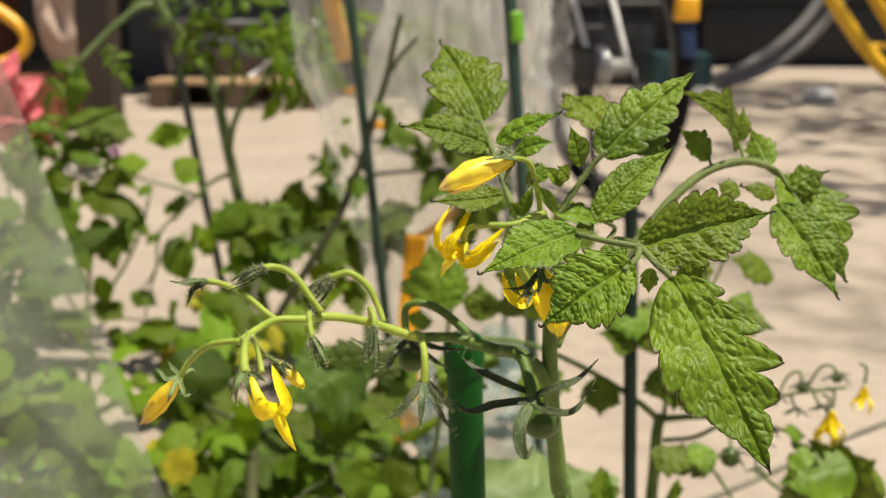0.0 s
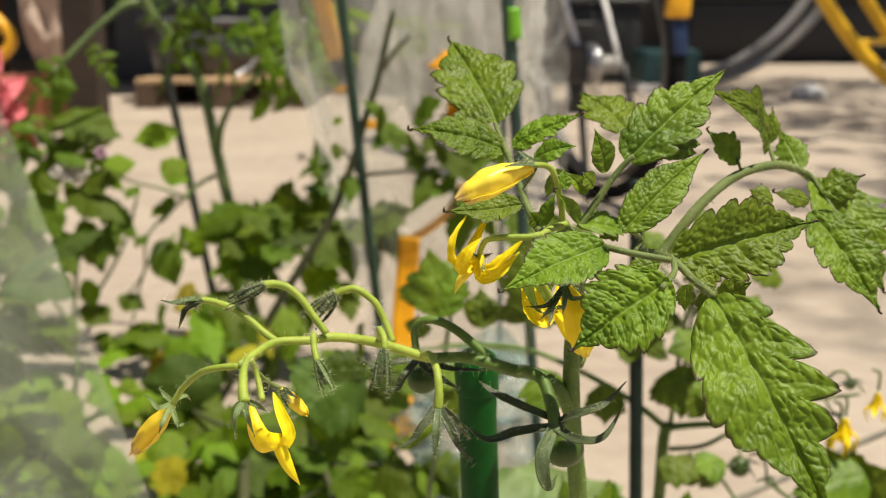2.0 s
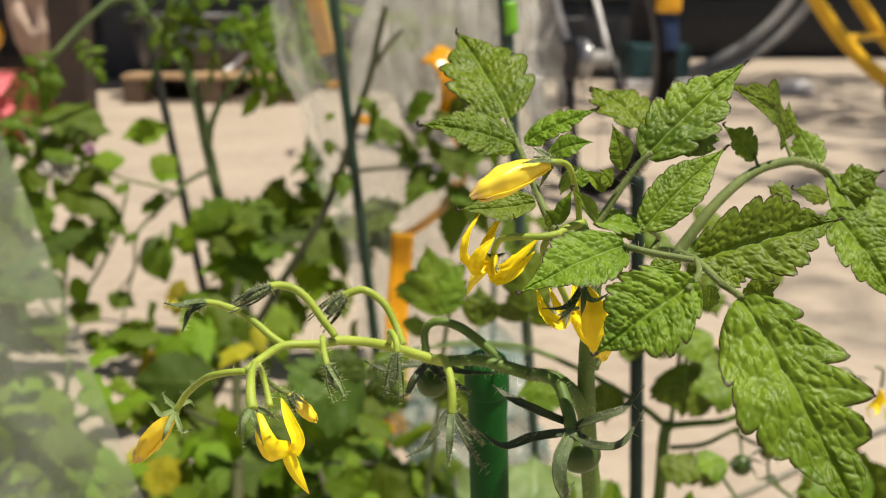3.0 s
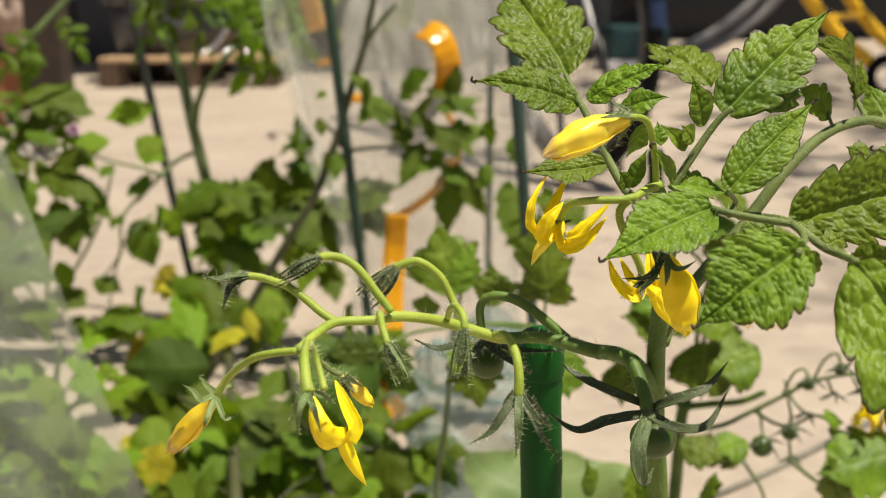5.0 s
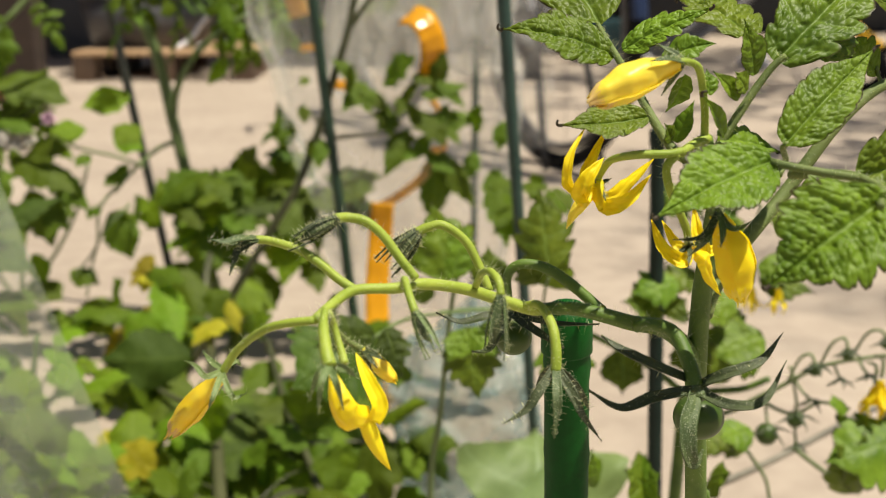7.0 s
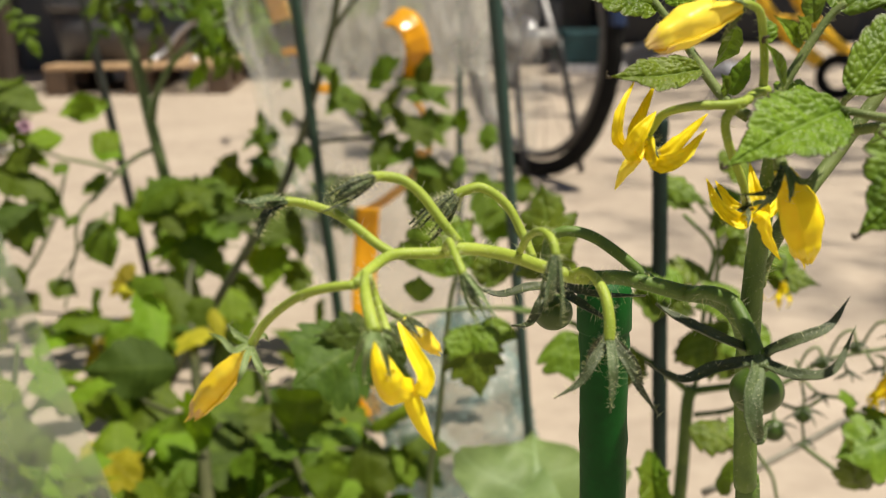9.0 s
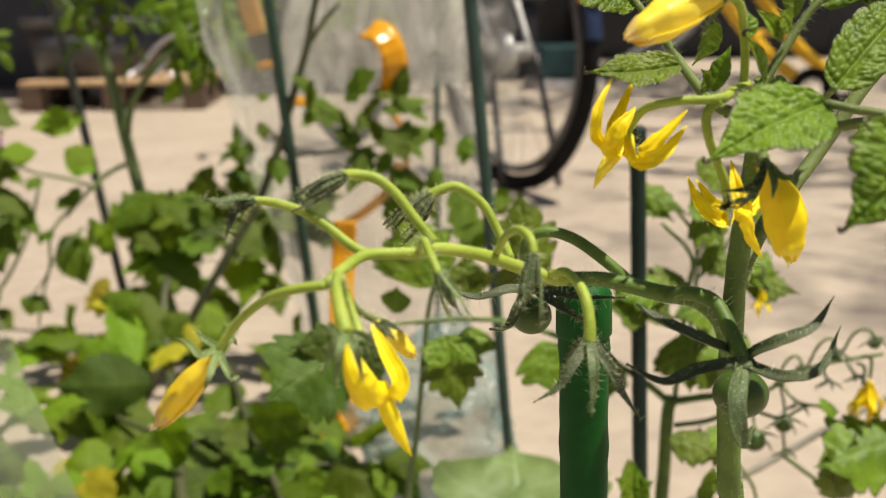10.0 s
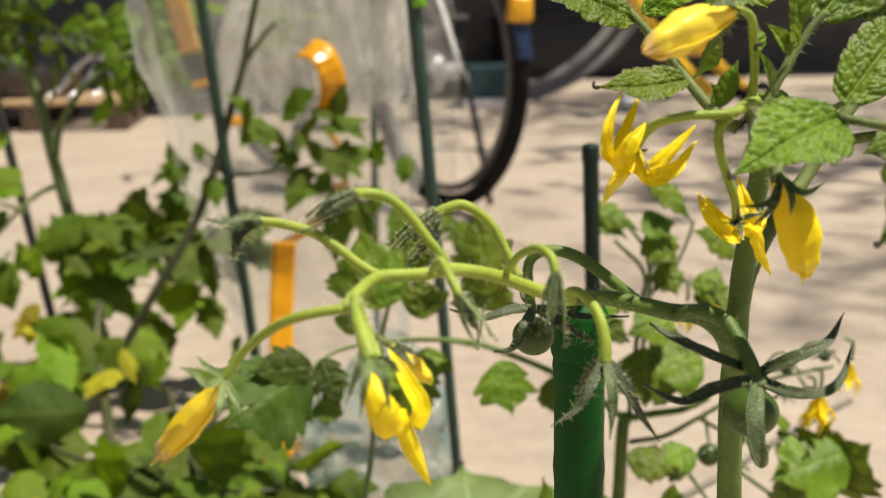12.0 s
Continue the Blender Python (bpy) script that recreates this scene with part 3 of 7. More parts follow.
top_stalk = stalk("leaf_stalk", [(0.0553, 0.33, 0.4231), (0.0519, 0.332, 0.4256), (0.0491, 0.338, 0.4307), (0.0465, 0.346, 0.4373), (0.0445, 0.354, 0.4424), (0.0427, 0.36, 0.4466), (0.0414, 0.364, 0.4498)], 0.0012, 0.0006, STEM, plant, 200, 0.0011, 13)
leaf(top_stalk, (0.0422, 0.364, 0.4501), (0.0283, 0.398, 0.4723), 0.0210, (0.1, -0.82, 0.5), taper=0.88, peak=0.58, teeth=5, lobe=0.28, fold=-0.11, arch=0.05, seed=27)
leaf(top_stalk, (0.0438, 0.357, 0.4433), (0.0181, 0.354, 0.4494), 0.0120, (0.05, -0.55, 0.8), teeth=6, lobe=0.22, fold=-0.15, arch=0.08, seed=28)
leaf(top_stalk, (0.0458, 0.357, 0.4443), (0.0641, 0.352, 0.4535), 0.0090, (0.1, -0.45, 0.85), teeth=5, lobe=0.27, fold=-0.1, arch=0.05, seed=29)
leaf(top_stalk, (0.0471, 0.336, 0.432), (0.028, 0.33, 0.4315), 0.0075, (-0.1, -0.6, 0.8), teeth=5, lobe=0.18, fold=-0.2, arch=-0.05, seed=30)
leaf(top_stalk, (0.0506, 0.34, 0.4432), (0.0613, 0.338, 0.4467), 0.0056, (0.1, -0.7, 0.7), teeth=5, lobe=0.18, fold=-0.2, arch=0.16, seed=31, n=60, m=12)
leaf(top_stalk, (0.0573, 0.346, 0.4398), (0.0552, 0.352, 0.4308), 0.0052, (0.4, -0.85, 0.3), teeth=5, lobe=0.14, fold=-0.30, seed=32, n=60, m=12)
leaf(top_stalk, (0.0522, 0.332, 0.4271), (0.0557, 0.332, 0.4358), 0.0032, (-0.3, -0.85, 0.3), teeth=5, lobe=0.08, fold=-0.35, seed=33, n=60, m=12)
leaf(top_stalk, (0.0575, 0.328, 0.4371), (0.0572, 0.33, 0.4423), 0.0036, (0.4, -0.85, 0.3), teeth=5, lobe=0.14, fold=-0.30, seed=34, n=60, m=12)
leaf(top_stalk, (0.0616, 0.33, 0.4288), (0.0543, 0.322, 0.4379), 0.0034, (0.4, -0.85, 0.3), teeth=5, lobe=0.08, fold=-0.35, seed=25, n=60, m=12)
leaf(top_stalk, (0.0629, 0.326, 0.4366), (0.0568, 0.324, 0.4423), 0.0032, (0.4, -0.85, 0.3), teeth=5, lobe=0.06, fold=-0.30, seed=26, n=60, m=12)
leaf(top_stalk, (0.0644, 0.326, 0.438), (0.061, 0.324, 0.4422), 0.004, (0.4, -0.85, 0.3), teeth=5, lobe=0.05, fold=-0.10, blunt=0.85, seed=36, n=60, m=12)
leaf(top_stalk, (0.051, 0.331, 0.4273), (0.0487, 0.328, 0.4316), 0.0034, (0.4, -0.85, 0.3), teeth=5, lobe=0.05, fold=-0.2, seed=37, n=60, m=12)
leaf(top_stalk, (0.0617, 0.334, 0.4274), (0.0778, 0.342, 0.4234), 0.0090, (0.1, -0.4, 0.9), teeth=5, lobe=0.27, fold=-0.24, seed=35, n=60, m=12)

# flowers and buds
def axes_of(base, tip):
    t = (tip - base).normalized()
    u = t.orthogonal().normalized()
    return t, u, t.cross(u)


def knots(s, rows):
    for (a, p), (b, q) in zip(rows, rows[1:]):
        if s <= b:
            f = (s - a) / (b - a)
            f = f * f * (3 - 2 * f)
            return p + (q - p) * f
    return rows[-1][1]


FOLDED = ((0, 0.40), (0.14, 0.60), (0.38, 0.92), (0.58, 1.0), (0.80, 0.74), (1, 0.26))


def folded_flower(parent, base, tip, r, mat, seed=0, n=3, turn=0.0, bend=(0, 0, 0), end=None):
    """A flower whose petals are wrapped round one another, with creases and a ragged end."""
    base, tip, bend = Vector(base), Vector(tip), Vector(bend)
    t, u, v = axes_of(base, tip)
    rows, cols = 40, 26
    for k in range(n):
        bm = bmesh.new()
        outer, inner = [], []
        for i in range(rows + 1):
            s0 = i / rows
            a, b = [], []
            for j in range(cols + 1):
                q = 2 * j / cols - 1
                s = s0 * (1 - 0.04 * q * q - 0.07 * noise.noise(Vector((q * 3.1, k * 5, seed))) - 0.05 * k)
                g = turn + 2 * math.pi * k / n + q * math.pi / n * 1.45 * (1 - 0.25 * s ** 3) + 0.5 * s
                o = u * math.cos(g) + v * math.sin(g)
                fold = 0.07 * math.sin(q * 6.5 + 3 * noise.noise(Vector((s * 1.6, k, seed)))) * (0.3 + s)
                fold += 0.05 * noise.noise(Vector((q * 2.5, s * 7, seed + k * 3.3)))
                w = r * (knots(s, FOLDED) * (1 + 0.10 * q + fold) + 0.02 * k)
                c = base.lerp(tip, s) + bend * (4 * s * (1 - s))
                a.append(bm.verts.new(c + o * w))
                b.append(bm.verts.new(c + o * (w - 0.00016)))
            outer.append(a)
            inner.append(b)
        for i in range(rows):
            for j in range(cols):
                f = bm.faces.new((outer[i][j], outer[i][j + 1], outer[i + 1][j + 1], outer[i + 1][j]))
                h = bm.faces.new((inner[i][j + 1], inner[i][j], inner[i + 1][j], inner[i + 1][j + 1]))
                if end and i >= rows - 3 - (j * 7 + k) % 3:
                    f.material_index = h.material_index = 1
            bm.faces.new((inner[i][0], outer[i][0], outer[i + 1][0], inner[i + 1][0]))
            bm.faces.new((outer[i][cols], inner[i][cols], inner[i + 1][cols], outer[i + 1][cols]))
        for j in range(cols):
            bm.faces.new((outer[-1][j], outer[-1][j + 1], inner[-1][j + 1], inner[-1][j]))
        part("petal", bm, [mat, end or mat], parent)


def sepals(parent, base, tips, width, mat=None, bulge=0.12, seed=0, hair=14):
    base = Vector(base)
    for k, q in enumerate(tips):
        q = Vector(q)
        mid = base.lerp(q, 0.5) + Vector((0, -1, 0.5)) * (q - base).length * bulge
        sepal([base, mid, q], width, parent, (0.05, -0.8, 0.6), mat, hair, seed + k)


def hairy_bud(parent, base, tip, r, seed, flare=0.9, mat=None, hair=40, n=5, long=1.0):
    """A small bud: an oval body clasped by narrow hairy sepals whose tips stand apart."""
    base, tip = Vector(base), Vector(tip)
    t, u, v = axes_of(base, tip)
    rnd = random.Random(seed)
    size = (tip - base).length
    bm = bmesh.new()
    rings = []
    for s, w in ((0, 0.35), (0.08, 0.62), (0.22, 0.86), (0.38, 0.90), (0.54, 0.70), (0.66, 0.42), (0.72, 0.12)):
        rings.append([bm.verts.new(base + t * s * size + (u * math.cos(k * 0.5236) + v * math.sin(k * 0.5236)) * r * w) for k in range(12)])
    for a, b in zip(rings, rings[1:]):
        for k in range(12):
            bm.faces.new((a[k], a[(k + 1) % 12], b[(k + 1) % 12], b[k]))
    bm.faces.new(rings[-1])
    hairs(bm, [base, base.lerp(tip, 0.3), base.lerp(tip, 0.62)], r * 0.9, r * 0.5, 80, 0.0016, seed, 1, 0.00004)
    part("bud", bm, [SEPAL_YOUNG, HAIR], parent, "hairy grey-green flower bud")
    for k in range(n):
        g = 2 * math.pi * k / n + seed
        o = u * math.cos(g) + v * math.sin(g)
        f = flare * rnd.uniform(0.4, 1.5)
        end = base.lerp(tip, rnd.uniform(0.82, 1.08) * long) + o * r * f
        sepal([base + o * r * 0.35, base.lerp(tip, 0.25) + o * r * 0.95, base.lerp(tip, 0.60) + o * r * (0.75 + 0.45 * f), end], r * 0.45, parent, tuple(o), mat or SEPAL, hair, seed + k)


stalk("truss_stem", [(0.0579, 0.329, 0.4283), (0.0541, 0.326, 0.4274), (0.0508, 0.322, 0.4265)], 0.0012, 0.0009, STEM_PALE, plant, 60, 0.0008, 14)
ped = stalk("pedicel", [(0.0573, 0.329, 0.4283), (0.0565, 0.327, 0.4335), (0.0551, 0.325, 0.4393), (0.0536, 0.323, 0.4428), (0.0519, 0.322, 0.444), (0.0495, 0.32, 0.4444), (0.0483, 0.32, 0.4441)], 0.0008, 0.0007, STEM_PALE, plant, 90, 0.0007, 15)
folded_flower(ped, (0.0484, 0.32, 0.4440), (0.0300, 0.313, 0.4372), 0.0034, PETAL_OLD, 40, 3, 0.6, (0, 0, 0.0006), PETAL_PALE)
sepals(ped, (0.0497, 0.32, 0.4443), [(0.0449, 0.322, 0.4475), (0.0419, 0.314, 0.4450), (0.0468, 0.324, 0.4376), (0.0459, 0.33, 0.4441)], 0.0009, SEPAL_YOUNG, 0.1, 41)

# open flower with narrow upright petals
ped = stalk("pedicel", [(0.0510, 0.322, 0.4268), (0.0478, 0.321, 0.4265), (0.0417, 0.322, 0.4262), (0.038, 0.327, 0.4244), (0.0367, 0.331, 0.421), (0.0364, 0.333, 0.4186)], 0.0009, 0.0007, STEM_PALE, plant, 60, 0.0006, 16)
for k, (pts, w, face, cup) in enumerate((
    ([(0.0357, 0.330, 0.4174), (0.0303, 0.328, 0.4190), (0.0299, 0.328, 0.4243), (0.0333, 0.332, 0.4302)], 0.0016, (-0.6, -0.7, 0.2), 0.35),
    ([(0.0366, 0.335, 0.4172), (0.0341, 0.336, 0.4190), (0.0362, 0.337, 0.4240), (0.0393, 0.339, 0.4292)], 0.0016, (0.1, -0.9, 0.2), 0.35),
    ([(0.0350, 0.332, 0.4164), (0.0322, 0.327, 0.4176), (0.0334, 0.326, 0.4212), (0.0366, 0.328, 0.4247)], 0.0024, (-0.3, -0.9, 0.3), 0.30),
    ([(0.0360, 0.333, 0.4166), (0.0385, 0.331, 0.4164), (0.0424, 0.331, 0.4192), (0.0478, 0.332, 0.4237)], 0.0021, (-0.1, -0.7, 0.7), -0.25),
    ([(0.0357, 0.331, 0.4161), (0.0373, 0.327, 0.4147), (0.0414, 0.326, 0.4166), (0.0464, 0.328, 0.4212)], 0.0021, (0.2, -0.9, 0.3), 0.28),
    ([(0.0354, 0.332, 0.4167), (0.0330, 0.330, 0.4154), (0.0310, 0.330, 0.4127), (0.0301, 0.332, 0.4092)], 0.0017, (-0.3, -0.9, 0.3), -0.30),
)):
    petal(pts, w, ped, face, PETAL if k != 5 else PETAL_OLD, cup, 0.45, 50 + k, crease=0.10)
bm = bmesh.new()
tube(bm, [(0.0364, 0.333, 0.4184), (0.0360, 0.329, 0.4166), (0.0359, 0.326, 0.4148)], 0.0016, 0.0007, 12, 4, 0.1)
part("anther_cone", bm, PETAL, ped)
sepals(ped, (0.0364, 0.333, 0.4180), [(0.0380, 0.329, 0.4150), (0.0345, 0.330, 0.4205), (0.0400, 0.336, 0.4190), (0.0372, 0.327, 0.4160)], 0.0006, SEPAL, 0.1, 56)

# curled flower beside the stem
ped = stalk("pedicel", [(0.0500, 0.3215, 0.4265), (0.048, 0.322, 0.4237), (0.0495, 0.324, 0.4186), (0.0538, 0.327, 0.4106), (0.0550, 0.3285, 0.4066)], 0.0009, 0.0008, STEM_PALE, plant, 90, 0.0007, 17)
for k, (pts, w, face, cup) in enumerate((
    ([(0.0552, 0.329, 0.4045), (0.0526, 0.325, 0.4034), (0.0490, 0.326, 0.4062), (0.0472, 0.329, 0.4115)], 0.0021, (-0.2, -0.8, 0.6), 0.40),
    ([(0.0569, 0.331, 0.4043), (0.0580, 0.328, 0.4052), (0.0569, 0.329, 0.4090), (0.0570, 0.333, 0.4138)], 0.0020, (-0.2, -0.9, 0.1), 0.30),
    ([(0.0557, 0.328, 0.4056), (0.0572, 0.324, 0.4048), (0.0590, 0.325, 0.4004), (0.0624, 0.328, 0.3953)], 0.0021, (0.2, -0.95, 0.1), -0.35),
    ([(0.0560, 0.330, 0.4045), (0.0610, 0.332, 0.4040), (0.0645, 0.336, 0.4065)], 0.0014, (0.2, -0.9, 0.4), 0.30),
    ([(0.0552, 0.329, 0.4048), (0.0530, 0.331, 0.4060), (0.0510, 0.335, 0.4100)], 0.0014, (-0.2, -0.9, 0.4), 0.30),
)):
    petal(pts, w, ped, face, PETAL, cup, 0.5, 60 + k, crease=0.10)
sepals(ped, (0.0551, 0.3285, 0.4060), [(0.0497, 0.326, 0.4029), (0.0536, 0.325, 0.4088), (0.0537, 0.323, 0.4030), (0.0590, 0.326, 0.4075)], 0.0007, SEPAL, 0.1, 66)

# large closed flower hanging in front of the stem
ped = stalk("pedicel", [(0.0544, 0.323, 0.4275), (0.0558, 0.321, 0.4215), (0.0567, 0.318, 0.4175), (0.0569, 0.3165, 0.4150)], 0.0009, 0.0013, STEM, plant, 60, 0.0008, 45)
folded_flower(ped, (0.0569, 0.316, 0.4152), (0.0618, 0.314, 0.3975), 0.0036, PETAL, 62, 3, 2.2, (0.0012, 0, 0.0004), PETAL_OLD)
for k, pts in enumerate(([(0.0566, 0.315, 0.4158), (0.0575, 0.311, 0.4140), (0.0594, 0.310, 0.4140), (0.0620, 0.310, 0.4156)], [(0.0564, 0.315, 0.4158), (0.0535, 0.311, 0.4131), (0.0511, 0.310, 0.4120), (0.0467, 0.310, 0.4119)], [(0.0564, 0.315, 0.4156), (0.0536, 0.311, 0.4122), (0.0521, 0.311, 0.4102), (0.0505, 0.312, 0.4081)], [(0.0567, 0.314, 0.4158), (0.0561, 0.310, 0.4130), (0.0556, 0.309, 0.4105)], [(0.0569, 0.317, 0.4158), (0.0590, 0.320, 0.4140), (0.0610, 0.322, 0.4125)])):
    sepal(pts, 0.0009, ped, (0, -0.9, 0.5), SEPAL_YOUNG if k != 1 else SEPAL, 10, 170 + k)

# flower truss across the picture, from the stem to the drooping flower
stalk("truss_stem", [(0.0624, 0.342, 0.3721), (0.0588, 0.339, 0.3800), (0.0530, 0.337, 0.3852), (0.0455, 0.337, 0.3868), (0.0385, 0.338, 0.3886), (0.0327, 0.337, 0.3902), (0.0245, 0.333, 0.3914)], 0.0021, 0.0014, STEM_MAIN, plant, 170, 0.0012, 48)
truss = stalk("truss_stem", [(0.0251, 0.333, 0.3914), (0.0218, 0.332, 0.3921), (0.0158, 0.33, 0.3947), (0.008, 0.326, 0.3983), (-0.0001, 0.321, 0.4008), (-0.0055, 0.318, 0.4009), (-0.0134, 0.315, 0.4015), (-0.0174, 0.309, 0.4007), (-0.0205, 0.302, 0.3997)], 0.0014, 0.0009, STEM_PALE, plant, 240, 0.0010, 18)
ped = stalk("pedicel", [(-0.0205, 0.302, 0.3997), (-0.0253, 0.303, 0.3989), (-0.0303, 0.306, 0.3966), (-0.0359, 0.311, 0.3912), (-0.0393, 0.312, 0.3862)], 0.0008, 0.0008, STEM_PALE, plant, 70, 0.0008, 19)
folded_flower(ped, (-0.0393, 0.312, 0.3860), (-0.0516, 0.316, 0.3708), 0.0024, PETAL_OLD, 71, 3, 1.0, (0.0004, 0, 0.0006), PETAL_PALE)
for k, pts in enumerate(([(-0.0391, 0.312, 0.3866), (-0.0418, 0.309, 0.3866), (-0.0438, 0.310, 0.3884), (-0.0462, 0.312, 0.3888)], [(-0.0393, 0.313, 0.3866), (-0.0420, 0.316, 0.3872), (-0.0437, 0.317, 0.3890)], [(-0.0390, 0.311, 0.3864), (-0.0374, 0.308, 0.3838), (-0.0364, 0.308, 0.3826), (-0.0342, 0.309, 0.3832)], [(-0.0392, 0.311, 0.3862), (-0.0400, 0.306, 0.3840), (-0.0412, 0.306, 0.3812)], [(-0.0391, 0.313, 0.3866), (-0.0376, 0.318, 0.3862), (-0.0368, 0.320, 0.3846)])):
    sepal(pts, 0.0008, ped, (0, -0.9, 0.5), SEPAL_PALE, 3, 72 + k)

# spent calyx in front of the drooping flower
ped = stalk("pedicel", [(-0.0186, 0.304, 0.4010), (-0.0187, 0.299, 0.3995), (-0.0180, 0.294, 0.3966), (-0.0174, 0.292, 0.3945)], 0.0007, 0.0014, STEM_PALE, plant, 90, 0.0010, 20)
for k, pts in enumerate(([(-0.0178, 0.292, 0.3948), (-0.0193, 0.291, 0.3934), (-0.0212, 0.292, 0.3880)], [(-0.0176, 0.291, 0.3948), (-0.0186, 0.288, 0.3928), (-0.0194, 0.289, 0.3868)], [(-0.0172, 0.291, 0.3946), (-0.0160, 0.288, 0.3930), (-0.0150, 0.290, 0.3872)], [(-0.0171, 0.293, 0.3946), (-0.0145, 0.293, 0.3935), (-0.0128, 0.295, 0.3912)], [(-0.0175, 0.295, 0.3948), (-0.0180, 0.298, 0.3935), (-0.0186, 0.300, 0.3915)])):
    sepal(pts, 0.0009, ped, (0, -0.95, 0.2), SEPAL_PALE, 8, 83 + k)
ped = stalk("pedicel", [(-0.0180, 0.305, 0.4003), (-0.0172, 0.306, 0.3972), (-0.0160, 0.304, 0.3935), (-0.0152, 0.302, 0.3912)], 0.0006, 0.0008, STEM_PALE, plant, 60, 0.0009, 46)
petal([(-0.0112, 0.300, 0.3806), (-0.0146, 0.2955, 0.3832), (-0.0166, 0.296, 0.3872), (-0.0177, 0.300, 0.3914)], 0.0033, ped, (-0.35, -0.9, 0.3), PETAL, -0.30, 0.10, 80, shape=broad_shape, crease=0.035)
petal([(-0.0104, 0.3005, 0.3806), (-0.0092, 0.301, 0.3836), (-0.0112, 0.303, 0.3878), (-0.0133, 0.306, 0.3918)], 0.0019, ped, (0.3, -0.9, 0.2), PETAL, 0.35, 0.14, 81, shape=broad_shape, crease=0.04)
petal([(-0.0118, 0.301, 0.3822), (-0.0106, 0.3005, 0.3786), (-0.0089, 0.301, 0.3740), (-0.0071, 0.303, 0.3693)], 0.0020, ped, (0.3, -0.9, 0.2), PETAL, -0.38, 0.12, 82, crease=0.04)
ped = stalk("pedicel", [(-0.0180, 0.305, 0.3996), (-0.0170, 0.308, 0.3958), (-0.0147, 0.310, 0.3926), (-0.0120, 0.311, 0.3908)], 0.0006, 0.0006, STEM, plant, 60, 0.0009, 21)
folded_flower(ped, (-0.0122, 0.311, 0.3909), (-0.0056, 0.310, 0.3842), 0.0016, PETAL_OLD, 84, 3, 0.3)
sepals(ped, (-0.0122, 0.311, 0.3909), [(-0.0079, 0.308, 0.3896), (-0.0084, 0.313, 0.3885), (-0.0104, 0.309, 0.3866), (-0.0094, 0.306, 0.3888)], 0.0008, SEPAL, 0.06, 85)

# buds along the truss
ped = stalk("pedicel", [(-0.0134, 0.315, 0.4015), (-0.0166, 0.316, 0.4034), (-0.0201, 0.317, 0.4062), (-0.0237, 0.318, 0.4086), (-0.0267, 0.319, 0.4096), (-0.0304, 0.32, 0.4104), (-0.0327, 0.32, 0.4106)], 0.0009, 0.0008, STEM_PALE, plant, 70, 0.0009, 22)
for k, pts in enumerate(([(-0.0324, 0.320, 0.4107), (-0.0352, 0.316, 0.4117), (-0.0378, 0.314, 0.4116), (-0.0408, 0.313, 0.4125)], [(-0.0324, 0.320, 0.4104), (-0.0356, 0.317, 0.4092), (-0.0366, 0.316, 0.4070), (-0.0374, 0.315, 0.4048)], [(-0.0324, 0.321, 0.4104), (-0.0344, 0.323, 0.4090), (-0.0354, 0.324, 0.4069)], [(-0.0324, 0.319, 0.4107), (-0.0352, 0.317, 0.4107), (-0.0385, 0.318, 0.4100)])):
    sepal(pts, 0.0010, ped, (0, -0.7, 0.7), SEPAL if k == 1 else SEPAL_YOUNG, 24, 90 + k)
ped = stalk("pedicel", [(-0.0016, 0.318, 0.4027), (-0.0048, 0.319, 0.4068), (-0.008, 0.32, 0.4111), (-0.0113, 0.3205, 0.4138), (-0.0149, 0.321, 0.4146), (-0.0172, 0.319, 0.4148)], 0.0009, 0.0010, STEM_PALE, plant, 70, 0.0009, 23)
hairy_bud(ped, (-0.0166, 0.319, 0.4148), (-0.0262, 0.315, 0.4108), 0.0013, 91, 0.7, None, 22)
ped = stalk("pedicel", [(0.014, 0.331, 0.3963), (0.0119, 0.333, 0.4014), (0.009, 0.334, 0.4065), (0.0045, 0.334, 0.4098), (0.0012, 0.334, 0.4094), (-0.0010, 0.334, 0.4084)], 0.0009, 0.0010, STEM_PALE, plant, 70, 0.0009, 24)
hairy_bud(ped, (-0.0006, 0.334, 0.4086), (-0.0072, 0.332, 0.4018), 0.0017, 92, 1.6, None, 55, 6, 1.05)
ped = stalk("pedicel", [(-0.0042, 0.317, 0.4018), (-0.0039, 0.311, 0.4046), (-0.0032, 0.306, 0.4030), (-0.0022, 0.303, 0.4005)], 0.0007, 0.0008, STEM_PALE, plant, 60, 0.0011, 25)
hairy_bud(ped, (-0.0023, 0.303, 0.4008), (0.0012, 0.300, 0.3936), 0.0012, 93, 2.0, SEPAL_PALE, 12, 5, 1.15)
ped = stalk("pedicel", [(0.0108, 0.327, 0.3985), (0.0113, 0.319, 0.4033), (0.0121, 0.31, 0.4062), (0.0133, 0.306, 0.4055), (0.0136, 0.304, 0.4032)], 0.0007, 0.0008, STEM_PALE, plant, 60, 0.0011, 26)
hairy_bud(ped, (0.0136, 0.304, 0.4034), (0.0120, 0.302, 0.3926), 0.0013, 94, 1.7, SEPAL_YOUNG, 14)
ped = stalk("pedicel", [(0.0217, 0.331, 0.3930), (0.0240, 0.326, 0.3944), (0.0257, 0.320, 0.3920), (0.0262, 0.317, 0.3875), (0.0260, 0.316, 0.3838)], 0.0008, 0.0012, STEM_PALE, plant, 80, 0.0010, 27)
